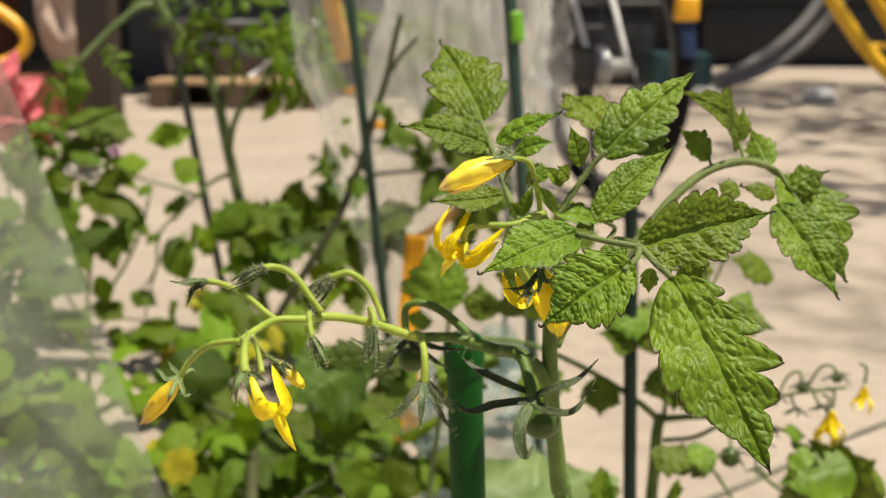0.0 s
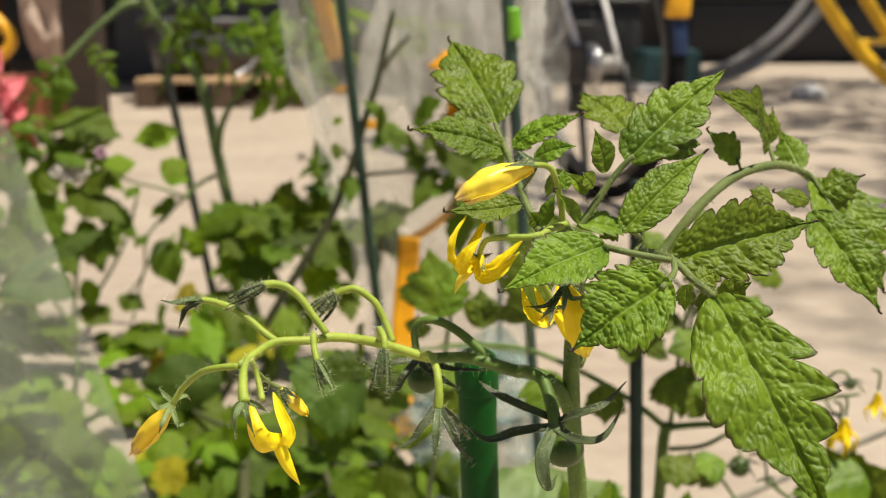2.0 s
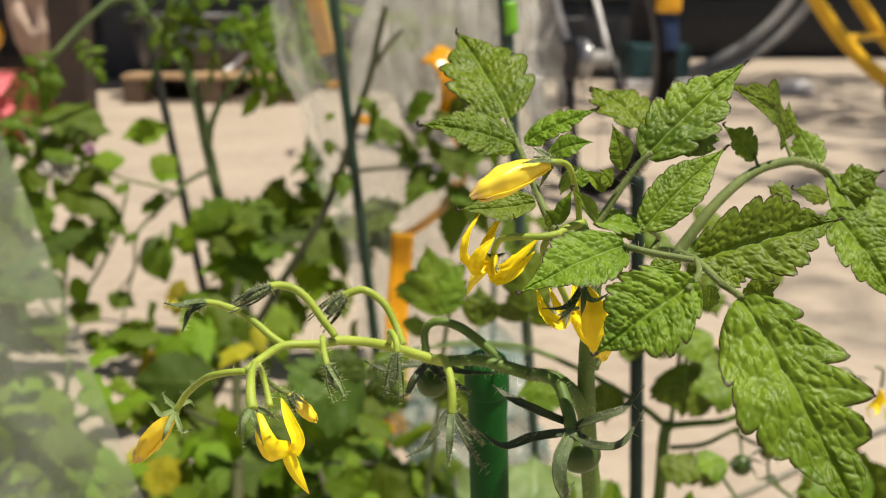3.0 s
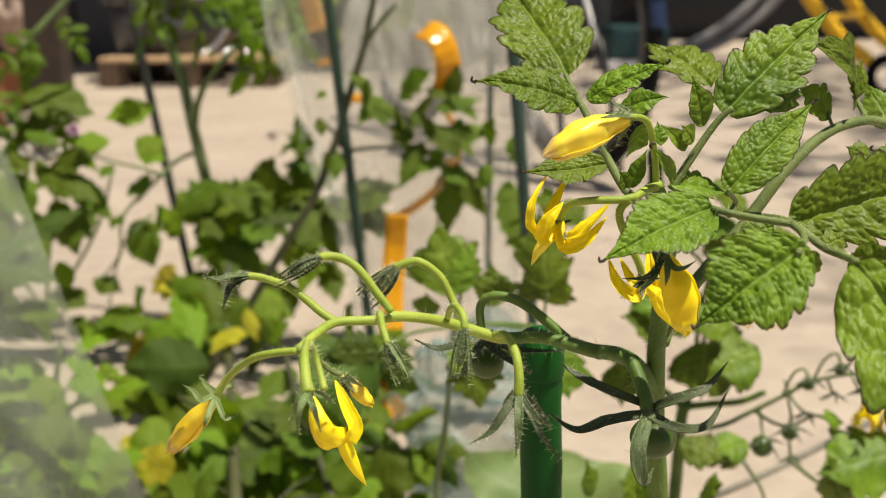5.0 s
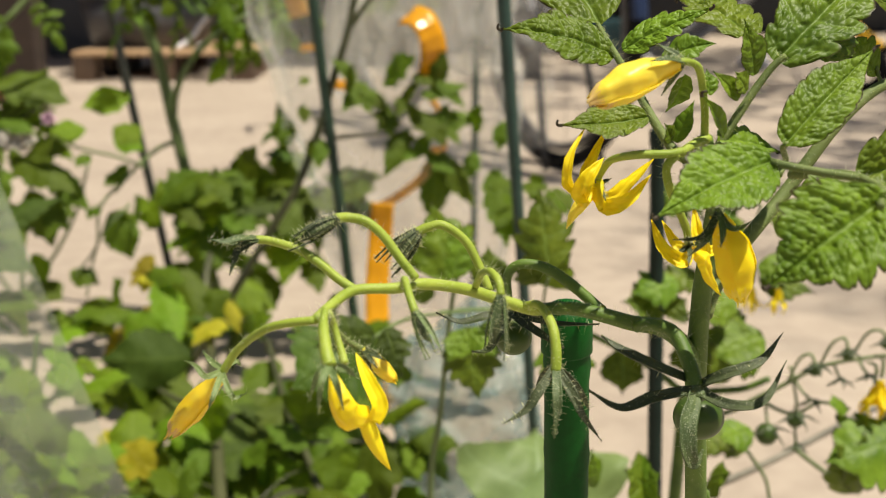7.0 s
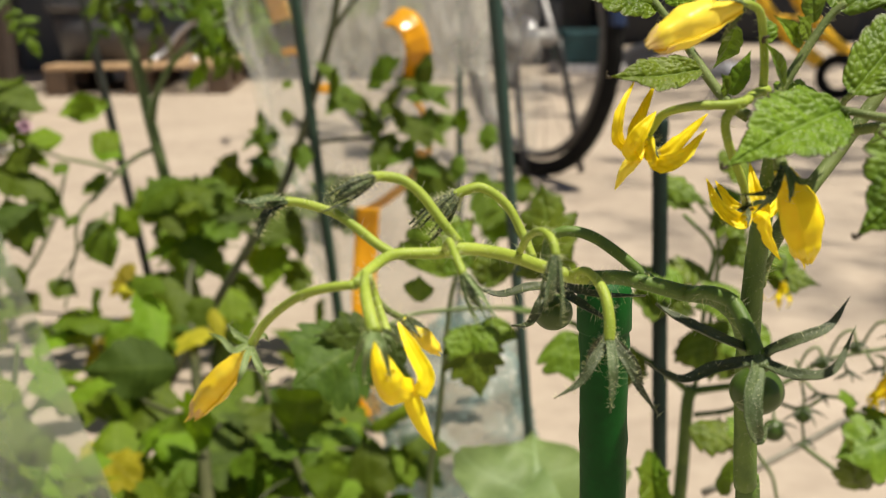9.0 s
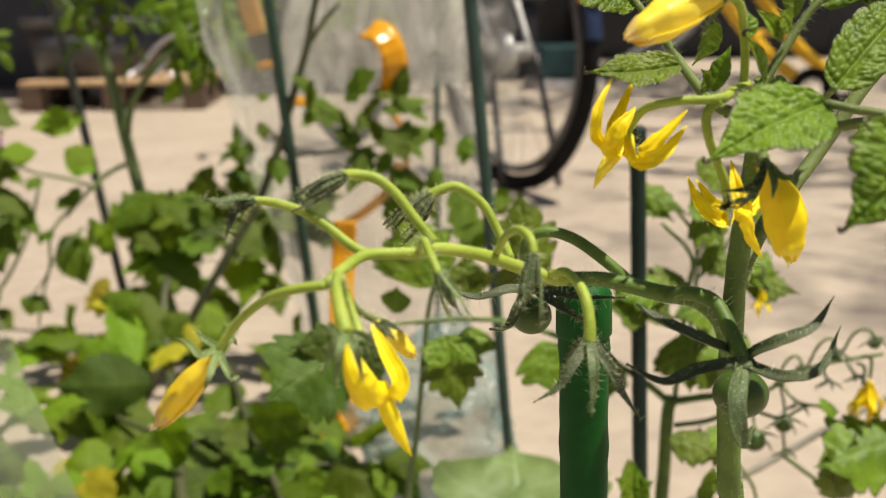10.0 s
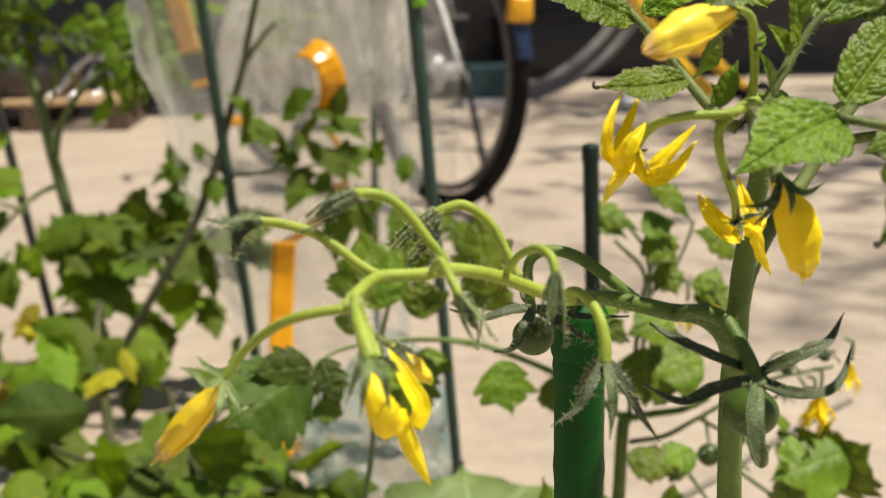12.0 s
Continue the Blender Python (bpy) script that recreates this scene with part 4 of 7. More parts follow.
for k, pts in enumerate(([(0.0256, 0.316, 0.3842), (0.0222, 0.313, 0.3806), (0.0196, 0.312, 0.3772), (0.0150, 0.311, 0.3748)], [(0.0259, 0.315, 0.3840), (0.0256, 0.311, 0.3806), (0.0254, 0.310, 0.3770), (0.0249, 0.309, 0.3724)], [(0.0263, 0.316, 0.3842), (0.0290, 0.313, 0.3800), (0.0310, 0.312, 0.3758), (0.0350, 0.312, 0.3702)], [(0.0263, 0.317, 0.3842), (0.0300, 0.318, 0.3800), (0.0322, 0.319, 0.3768), (0.0338, 0.320, 0.3736)], [(0.0257, 0.318, 0.3842), (0.0240, 0.320, 0.3805), (0.0224, 0.321, 0.3764)])):
    sepal(pts, 0.0013, ped, (0, -0.9, 0.4), SEPAL_YOUNG if k == 1 else SEPAL_GREY, 34, 95 + k)

# small fruits under their star-shaped sepals
ped = stalk("pedicel", [(0.0400, 0.340, 0.3885), (0.0330, 0.342, 0.3944), (0.0275, 0.343, 0.3978), (0.0222, 0.344, 0.3985), (0.0193, 0.345, 0.3955), (0.0198, 0.345, 0.3876)], 0.0013, 0.0010, STEM_MAIN, plant, 50, 0.0010, 28)
bm = bmesh.new()
ball(bm, (0.0212, 0.348, 0.3800), 0.0043, 0.93)
part("fruit", bm, FRUIT, ped, "small round unripe green tomato")
for k, pts in enumerate(([(0.0206, 0.344, 0.3868), (0.0148, 0.342, 0.3870), (0.0088, 0.342, 0.3858), (0.0033, 0.344, 0.3876)], [(0.0200, 0.343, 0.3872), (0.0168, 0.338, 0.3848), (0.0146, 0.338, 0.3806), (0.0110, 0.339, 0.3800)], [(0.0207, 0.344, 0.3866), (0.0252, 0.342, 0.3862), (0.0304, 0.342, 0.3850), (0.0402, 0.344, 0.3842)], [(0.0206, 0.343, 0.3866), (0.0242, 0.340, 0.3846), (0.0280, 0.339, 0.3824), (0.0316, 0.340, 0.3800)], [(0.0202, 0.345, 0.3868), (0.0192, 0.348, 0.3885), (0.0196, 0.351, 0.3908)])):
    sepal(pts, 0.0014, ped, (0, -0.6, 0.8), SEPAL, 26, 100 + k)
ped = stalk("pedicel", [(0.0468, 0.336, 0.3862), (0.0492, 0.331, 0.3882), (0.0530, 0.327, 0.3872), (0.0548, 0.322, 0.3824), (0.0556, 0.3185, 0.3782)], 0.0014, 0.0017, STEM_MAIN, plant, 80, 0.0012, 29)
bm = bmesh.new()
ball(bm, (0.0586, 0.326, 0.3690), 0.0054, 0.88, 32, 20)
part("fruit", bm, FRUIT, ped, "small round unripe green tomato")
for k, (pts, w, m) in enumerate((
    ([(0.0558, 0.318, 0.3782), (0.0454, 0.313, 0.3787), (0.0384, 0.311, 0.3775), (0.0326, 0.315, 0.3799)], 0.0017, SEPAL),
    ([(0.0556, 0.321, 0.3788), (0.0445, 0.320, 0.3840), (0.0394, 0.320, 0.3868), (0.0362, 0.322, 0.3890)], 0.0016, SEPAL),
    ([(0.0560, 0.319, 0.3786), (0.0606, 0.315, 0.3826), (0.0671, 0.315, 0.3853), (0.0732, 0.320, 0.3896)], 0.0017, SEPAL_GREY),
    ([(0.0558, 0.317, 0.3778), (0.0602, 0.312, 0.3771), (0.0664, 0.310, 0.3787), (0.0720, 0.314, 0.3858)], 0.0017, SEPAL_GREY),
    ([(0.0544, 0.3165, 0.3780), (0.0518, 0.3115, 0.3741), (0.052, 0.310, 0.3688), (0.0536, 0.3105, 0.3657), (0.0556, 0.312, 0.3680)], 0.0024, SEPAL_YOUNG),
)):
    sepal(pts, w, ped, (0, -0.55, 0.85) if k < 4 else (0, -1, 0.1), m, 12, 110 + k)
bm = bmesh.new()
ball(bm, (0.0556, 0.3180, 0.3778), 0.0025, 0.75, 16, 10)
part("calyx_base", bm, SEPAL_YOUNG, ped)

# ---- stakes ----
cap_stake("support_stake", to_floor((0.0367, 0.367, 0.3788), (0.0385, 0.371, 0.329)), (0.0367, 0.367, 0.3788), 0.0058, STAKE_GREEN, "green plastic-coated support stake with a rounded top", 1)
cap_stake("support_stake", to_floor((0.135, 0.69, 0.4), (0.1442, 0.69, 0.2)), (0.1392, 0.69, 0.38), 0.0043, STAKE_DARK, "dark green plastic-coated stake beside a young tomato plant")
green = cap_stake("support_stake", (0.113, 0.90, 0.0), (0.046, 0.90, 0.80), 0.0064, STAKE_CLEAN, "tall dark green stake with a lime clip", low_r=0.0034)
bm = bmesh.new()
c = Vector((0.0765, 0.9, 0.4701))
tube(bm, [c - Vector((-0.001, 0, 0.012)), c + Vector((0.0, 0, 0)), c + Vector((-0.001, 0, 0.012))], 0.0068, 0.0064, 14, 4)
part("clip", bm, LIME, green, "lime green plastic clip")
cap_stake("support_stake", (-0.042, 1.27, 0.0), (-0.1305, 1.27, 0.866), 0.0057, STAKE_MID, "weathered green stake holding a clear plastic cover")
cap_stake("support_stake", (-0.315, 1.60, 0.0), (-0.448, 1.60, 0.85), 0.0060, STAKE_BLACK, "thin black stake leaning among tomato vines")
cap_stake("support_stake", (0.093, 1.40, 0.0), (0.0966, 1.40, 0.58), 0.0042, STAKE_MID, "slim green stake inside a clear plastic cover")
bm = bmesh.new()
tube(bm, [(0.1896, 0.74, 0.1373), (0.2225, 0.74, 0.1523), (0.259, 0.75, 0.1645), (0.2998, 0.76, 0.1802), (0.3491, 0.77, 0.1967)], 0.0024, 0.0022, 8, 4, 0.05)
tagged(part("cane", bm, CANE), "thin grey cane leaning across a young tomato plant", "cane")


# ---- garden plants behind ----
def far_leaf(seed, **kw):
    bm = leaf_bm(1.0, kw.pop("width", 0.62), n=kw.pop("n", 30), m=kw.pop("m", 5), seed=seed, **kw)
    me = bpy.data.meshes.new("garden_leaf")
    bm.normal_update()
    bm.to_mesh(me)
    bm.free()
    me.polygons.foreach_set("use_smooth", [True] * len(me.polygons))
    return me


TOMATO_SHAPES = [dict(width=0.62, teeth=4, lobe=0.34, fold=0.2, arch=0.08, quilt=0.02, wave=0.10), dict(width=0.75, teeth=3, lobe=0.38, fold=0.1, arch=0.10, quilt=0.02, wave=0.14), dict(width=0.5, teeth=5, lobe=0.28, fold=0.3, arch=0.06, quilt=0.02, wave=0.08)]
ROUND_SHAPES = [dict(width=0.85, teeth=6, lobe=0.10, fold=0.12, arch=0.06, quilt=0.015, wave=0.08, blunt=0.7), dict(width=0.72, teeth=5, lobe=0.14, fold=0.2, arch=0.08, quilt=0.015, wave=0.10, blunt=0.75)]
MESHES = {}


def compound(seed):
    """A tomato leaf of seven lobed leaflets on a thin drooping rib."""
    rnd = random.Random(seed)
    out = bmesh.new()
    out.loops.layers.uv.new("UVMap")
    tube(out, [(0, 0, 0), (0, 0.33, 0.03), (0, 0.66, -0.02)], 0.010, 0.005, 5, 4)
    spots = [(0.64, 0, 0.40)] + [(y + rnd.uniform(-0.03, 0.03), s * rnd.uniform(50, 75), q * rnd.uniform(0.85, 1.15)) for y, q in ((0.52, 0.30), (0.32, 0.34), (0.14, 0.22)) for s in (1, -1)]
    for k, (y, turn, size) in enumerate(spots):
        b = leaf_bm(size, size * 0.62, n=18, m=3, teeth=4, lobe=0.5, fold=0.2, arch=0.08, quilt=0.01 * size, wave=0.14, seed=seed * 9 + k)
        b.transform(pose(0, y, 0.02, rnd.uniform(-35, 5), rnd.uniform(-30, 30), turn))
        tmp = bpy.data.meshes.new("leaflet")
        b.to_mesh(tmp)
        b.free()
        out.from_mesh(tmp)
        bpy.data.meshes.remove(tmp)
    for v in out.verts:
        v.co.z -= 0.3 * v.co.y ** 2
    me = bpy.data.meshes.new("garden_leaf")
    out.normal_update()
    out.to_mesh(me)
    out.free()
    me.polygons.foreach_set("use_smooth", [True] * len(me.polygons))
    return me


def kinds_of(kind):
    return 4 if kind == "c" else len(TOMATO_SHAPES if kind == "t" else ROUND_SHAPES)


def leaf_mesh(kind, k, mat):
    key = (kind, k, mat.name)
    if key not in MESHES:
        me = compound(k + 1) if kind == "c" else far_leaf(k + (0 if kind == "t" else 20), **dict((TOMATO_SHAPES if kind == "t" else ROUND_SHAPES)[k]))
        me.materials.append(mat)
        MESHES[key] = me
    return MESHES[key]


def put_leaf(parent, base, way, facing, size, mat, kind="t", k=0, name="leaf"):
    ob = new(name, leaf_mesh(kind, k, mat))
    ob.parent = parent
    base = Vector(base)
    m = frame_to(base, base + Vector(way), facing) @ Matrix.Scale(size, 4)
    ob.matrix_basis = (parent.matrix_basis.inverted() if parent.type == "EMPTY" else Matrix()) @ m
    return ob


def cluster(parent, twigs, centre, rx, rz, count, size, mats, kind="t", seed=0, ry=None):
    """Leaves on thin twigs round a centre; rx and rz in thousandths of the distance."""
    rnd = random.Random(seed)
    centre = Vector(centre)
    d = centre.y - 0.08
    rx, rz = rx * d / 1883, rz * d / 1883
    ry = ry or max(rx, rz) * 0.8
    for i in range(count):
        while True:
            q = Vector((rnd.uniform(-1, 1), rnd.uniform(-1, 1), rnd.uniform(-1, 1)))
            if q.length < 1:
                break
        p = centre + Vector((q.x * rx, q.y * ry, q.z * rz))
        way = Vector((q.x * 0.8 + rnd.uniform(-0.6, 0.6), rnd.uniform(-0.7, 0.4), rnd.uniform(-0.8, 0.35))).normalized()
        face = Vector((rnd.uniform(-0.6, 0.6), rnd.uniform(-0.8, 0.1), rnd.uniform(0.3, 1.0)))
        s = size * rnd.uniform(0.65, 1.25)
        mat = mats[rnd.randrange(len(mats))]
        nk = kinds_of(kind)
        put_leaf(parent, p, way, face, s, mat, kind, rnd.randrange(nk))
        root = centre.lerp(p, 0.25) + Vector((0, 0, -rz * 0.3))
        if i % 2 == 0:
            tube(twigs, [root, (root + p) / 2 + Vector((0, 0, 0.006)), p], 0.0011, 0.0007, 5, 3, 0.0, False)


def garden_plant(name, root, label, stems, clusters, category="garden plant", stem_mat=None):
    root = Vector(root)
    root.z = 0
    ob = empty(name, root)
    tagged(ob, label, category)
    for pts, r0, r1 in stems:
        bm = bmesh.new()
        tube(bm, pts, r0, r1, 8, 5, 0.05)
        part("stem", bm, stem_mat or STEM_FAR, ob)
    twigs = bmesh.new()
    for i, (centre, rx, rz, count, size, mats, kind) in enumerate(clusters):
        cluster(ob, twigs, centre, rx, rz, count, size, mats, kind, hash_seed(name, i))
    tagged(part("twig", twigs, stem_mat or STEM_FAR, ob), kind="stuff")
    return ob


def spray(parent, mat, kind, line, tilt=0.0, grow=1.05):
    """Single leaves, each from its base to its tip."""
    rnd = random.Random(len(line) + int(abs(line[0][0]) * 1000))
    nk = kinds_of(kind)
    for p, q in zip(line[::2], line[1::2]):
        way = Vector(q) - Vector(p)
        face = (rnd.uniform(-0.15, 0.35) + tilt, -0.75, rnd.uniform(0.55, 1.15))
        put_leaf(parent, p, way + Vector((0, rnd.uniform(-0.3, 0.3) * way.length, 0)), face, way.length * grow, mat, kind, rnd.randrange(nk))


def hash_seed(name, i):
    return sum(ord(c) * (k + 3) for k, c in enumerate(name)) + 131 * i


# Leaf colours per cluster; lime and dark ones carry sun and shade.
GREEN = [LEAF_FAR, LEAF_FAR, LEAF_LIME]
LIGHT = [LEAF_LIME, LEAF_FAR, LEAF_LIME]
MIX = [LEAF_FAR, LEAF_FAR, LEAF_LIME, LEAF_FAR, LEAF_SHADED, LEAF_LIME]
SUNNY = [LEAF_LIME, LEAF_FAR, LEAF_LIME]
SHADE = [LEAF_FAR, LEAF_FAR, LEAF_SHADED, LEAF_FAR]
YEL = [LEAF_YELLOW]

left_vine = garden_plant("tomato_vine", (-0.2716, 1.5, 0.1245), "tall tomato vine with a thick stem and drooping leaves", [
    ([to_floor((-0.2887, 1.5, 0.2881), (-0.2595, 1.5, 0.14))] + [(-0.2444, 1.5, 0.061), (-0.2681, 1.5, 0.1633), (-0.2742, 1.5, 0.2169), (-0.2883, 1.5, 0.2955), (-0.302, 1.5, 0.372), (-0.3272, 1.5, 0.4289), (-0.3672, 1.48, 0.4911), (-0.3725, 1.5, 0.5861)], 0.0085, 0.0065),
    ([(-0.3383, 1.5, 0.4437), (-0.3774, 1.48, 0.4896), (-0.4201, 1.46, 0.4626), (-0.4648, 1.44, 0.4158), (-0.4769, 1.43, 0.4032)], 0.0055, 0.0030),
    ([(-0.2861, 1.5, 0.2955), (-0.2752, 1.48, 0.3305), (-0.2535, 1.47, 0.3669), (-0.2148, 1.46, 0.4024), (-0.179, 1.46, 0.423)], 0.0050, 0.0030),
    ([(-0.2791, 1.5, 0.2636), (-0.3071, 1.49, 0.2526), (-0.3332, 1.47, 0.2301), (-0.3579, 1.46, 0.2025)], 0.0035, 0.0020),
], [
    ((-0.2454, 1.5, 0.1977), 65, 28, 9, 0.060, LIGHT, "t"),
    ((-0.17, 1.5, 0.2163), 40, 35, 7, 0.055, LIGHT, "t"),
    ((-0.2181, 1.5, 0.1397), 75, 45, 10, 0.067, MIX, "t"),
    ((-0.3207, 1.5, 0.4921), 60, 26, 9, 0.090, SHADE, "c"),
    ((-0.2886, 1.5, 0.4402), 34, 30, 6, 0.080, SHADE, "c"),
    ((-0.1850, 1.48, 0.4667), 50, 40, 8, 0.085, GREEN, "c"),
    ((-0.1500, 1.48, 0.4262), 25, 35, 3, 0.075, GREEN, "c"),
], "tomato plant")
put_leaf(left_vine, (-0.3399, 1.5, 0.3229), (-0.9, -0.3, -0.25), (0.2, -0.6, 0.9), 0.062, LEAF_LIME, "r", 0)
spray(left_vine, LEAF_FAR, "t", [(-0.2605, 1.48, 0.1596), (-0.2888, 1.46, 0.2251), (-0.2371, 1.48, 0.1517), (-0.2424, 1.46, 0.2309), (-0.2167, 1.5, 0.1555), (-0.2326, 1.47, 0.2331), (-0.2966, 1.5, 0.1549), (-0.2301, 1.45, 0.1978), (-0.2003, 1.5, 0.1718), (-0.1873, 1.48, 0.2513), (-0.1685, 1.5, 0.1721), (-0.1798, 1.48, 0.2396), (-0.1419, 1.48, 0.1925), (-0.1432, 1.47, 0.2648), (-0.1554, 1.46, 0.1728), (-0.084, 1.44, 0.1854)])
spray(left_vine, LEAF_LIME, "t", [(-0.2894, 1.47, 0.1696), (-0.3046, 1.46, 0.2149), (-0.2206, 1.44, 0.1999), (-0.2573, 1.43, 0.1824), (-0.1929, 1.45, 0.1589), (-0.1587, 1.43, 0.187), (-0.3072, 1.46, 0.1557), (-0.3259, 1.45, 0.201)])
spray(left_vine, LEAF_FAR, "c", [(-0.4331, 1.45, 0.441), (-0.3983, 1.44, 0.3906), (-0.4647, 1.44, 0.4173), (-0.4808, 1.43, 0.3507), (-0.4569, 1.44, 0.4231), (-0.5243, 1.43, 0.3651)])
spray(left_vine, LEAF_FAR, "r", [(-0.3435, 1.48, 0.2346), (-0.3612, 1.47, 0.2165), (-0.3897, 1.48, 0.246), (-0.4029, 1.47, 0.2359), (-0.3302, 1.46, 0.1635), (-0.3633, 1.45, 0.1773)])
spray(left_vine, LEAF_LIME, "t", [(-0.2128, 1.42, 0.1573), (-0.2511, 1.39, 0.1151), (-0.131, 1.42, 0.1552), (-0.1392, 1.39, 0.1005)], 0.0, 1.15)
spray(left_vine, LEAF_FAR, "t", [(-0.1909, 1.42, 0.1849), (-0.2228, 1.39, 0.1436), (-0.1645, 1.42, 0.1702), (-0.1083, 1.39, 0.16), (-0.1113, 1.42, 0.1332), (-0.0963, 1.39, 0.0871), (-0.2296, 1.42, 0.1043), (-0.2849, 1.39, 0.1069), (-0.1812, 1.42, 0.1101), (-0.1528, 1.39, 0.0696), (-0.2418, 1.42, 0.2346), (-0.2782, 1.39, 0.2033), (-0.2218, 1.42, 0.2342), (-0.1832, 1.39, 0.1977)], 0.0, 1.15)
spray(left_vine, LEAF_LIME, "t", [(-0.2432, 1.36, 0.1021), (-0.2957, 1.34, 0.0589), (-0.1835, 1.36, 0.1145), (-0.1737, 1.34, 0.0509), (-0.3895, 1.36, 0.0181), (-0.3594, 1.34, -0.0357), (-0.3369, 1.36, -0.0573), (-0.3305, 1.34, -0.128), (-0.2593, 1.36, 0.0925), (-0.2457, 1.34, 0.0465)], 0.0, 1.1)
spray(left_vine, LEAF_FAR, "t", [(-0.2244, 1.4, 0.2374), (-0.2767, 1.38, 0.2036), (-0.2403, 1.4, 0.2312), (-0.1975, 1.38, 0.2124), (-0.1841, 1.4, 0.2275), (-0.1705, 1.38, 0.2669), (-0.1091, 1.4, 0.214), (-0.0693, 1.38, 0.1941), (-0.244, 1.4, 0.1633), (-0.1951, 1.38, 0.1286), (-0.2609, 1.4, 0.1992), (-0.2338, 1.38, 0.1712), (-0.198, 1.4, 0.1987), (-0.1586, 1.38, 0.1769), (-0.1293, 1.4, 0.2684), (-0.1385, 1.38, 0.3013), (-0.2175, 1.4, 0.1859), (-0.1713, 1.38, 0.1706)], 0.0, 1.15)
spray(left_vine, LEAF_YELLOW, "t", [(-0.2956, 1.38, 0.1297), (-0.3205, 1.36, 0.1075), (-0.2896, 1.38, 0.0735), (-0.3183, 1.36, 0.067), (-0.3796, 1.38, -0.1145), (-0.3487, 1.36, -0.071)])
put_leaf(left_vine, (-0.393, 1.47, 0.2801), (-0.9, -0.3, -0.1), (0.1, -0.8, 0.6), 0.045, LEAF_LIME, "r", 1)
put_leaf(left_vine, (-0.3557, 1.47, 0.2705), (0.8, -0.2, -0.3), (0.1, -0.8, 0.6), 0.042, LEAF_LIME, "r", 1)

film_vine = garden_plant("tomato_vine", (-0.11, 1.3, 0), "tomato vine climbing against a clear plastic cover", [
    ([to_floor((-0.1086, 1.27, 0.2475), (-0.1459, 1.27, 0.1871))] + [(-0.1459, 1.27, 0.1871), (-0.1086, 1.27, 0.2475), (-0.083, 1.27, 0.3103), (-0.0672, 1.27, 0.3609), (-0.0518, 1.27, 0.407), (-0.0439, 1.27, 0.4419), (-0.0344, 1.27, 0.4797)], 0.0050, 0.0034),
    ([(-0.0724, 1.27, 0.2956), (-0.0413, 1.27, 0.299), (0.0045, 1.27, 0.3017)], 0.0026, 0.0018),
    ([(-0.0462, 1.27, 0.4158), (-0.0334, 1.27, 0.4349), (-0.0154, 1.27, 0.4539)], 0.0030, 0.0020),
    ([(-0.0784, 1.28, 0.2979), (-0.0889, 1.28, 0.3164), (-0.1031, 1.28, 0.3312)], 0.0022, 0.0014),
    ([(0.0047, 1.3, 0.2974), (0.0254, 1.3, 0.3018), (0.0442, 1.3, 0.2865)], 0.0016, 0.0010),
], [
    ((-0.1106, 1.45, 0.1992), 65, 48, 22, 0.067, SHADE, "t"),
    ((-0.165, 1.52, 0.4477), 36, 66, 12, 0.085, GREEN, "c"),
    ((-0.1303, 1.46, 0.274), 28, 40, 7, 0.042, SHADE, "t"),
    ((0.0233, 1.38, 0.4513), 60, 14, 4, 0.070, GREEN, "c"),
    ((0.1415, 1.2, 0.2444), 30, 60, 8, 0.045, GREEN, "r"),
], "tomato plant", STEM_WOODY)
spray(film_vine, LEAF_FAR, "t", [(-0.0419, 1.27, 0.3608), (-0.061, 1.26, 0.3742), (-0.0367, 1.27, 0.3518), (-0.0529, 1.26, 0.3324), (-0.0295, 1.27, 0.3482), (-0.017, 1.26, 0.3311), (-0.0149, 1.27, 0.3535), (0.0123, 1.26, 0.3774), (-0.0116, 1.27, 0.3318), (-0.0082, 1.26, 0.3057), (-0.0025, 1.27, 0.3317), (0.0193, 1.26, 0.3514), (0.0119, 1.27, 0.3042), (-0.0079, 1.26, 0.269), (0.0191, 1.27, 0.2968), (-0.0048, 1.26, 0.2911), (0.0249, 1.27, 0.3424), (0.0614, 1.26, 0.3487), (0.0394, 1.27, 0.346), (0.0481, 1.26, 0.3772), (0.0431, 1.27, 0.3604), (0.0636, 1.26, 0.3379), (0.0284, 1.27, 0.3114), (0.0724, 1.26, 0.315), (0.0248, 1.27, 0.3243), (0.0444, 1.26, 0.298), (0.043, 1.27, 0.2762), (0.0388, 1.26, 0.2199), (0.0467, 1.27, 0.2799), (0.0729, 1.26, 0.2358), (0.0467, 1.27, 0.315), (0.0627, 1.26, 0.2953), (-0.0044, 1.27, 0.3244), (-0.0162, 1.26, 0.3105), (0.0103, 1.27, 0.3425), (0.001, 1.26, 0.3249), (0.0835, 1.27, 0.3018), (0.088, 1.26, 0.3251), (0.0836, 1.27, 0.2796), (0.0793, 1.26, 0.2608), (0.0246, 1.27, 0.2856), (0.0097, 1.26, 0.2744), (0.032, 1.27, 0.2985), (0.0243, 1.26, 0.2817), (-0.0549, 1.27, 0.3429), (-0.0468, 1.26, 0.3688), (-0.0261, 1.27, 0.3318), (-0.0365, 1.26, 0.3438), (0.0028, 1.27, 0.3098), (-0.0189, 1.26, 0.3185), (0.054, 1.27, 0.3314), (0.0463, 1.26, 0.3144), (0.0177, 1.27, 0.3641), (0.0355, 1.26, 0.3542), (0.1061, 1.27, 0.2607), (0.1152, 1.26, 0.1982), (0.1165, 1.27, 0.3127), (0.1121, 1.26, 0.292), (-0.0474, 1.27, 0.359), (-0.0331, 1.26, 0.333), (0.0139, 1.27, 0.3316), (0.0281, 1.26, 0.3073), (0.0319, 1.27, 0.28), (0.0536, 1.26, 0.2629)], 0.0, 1.4)
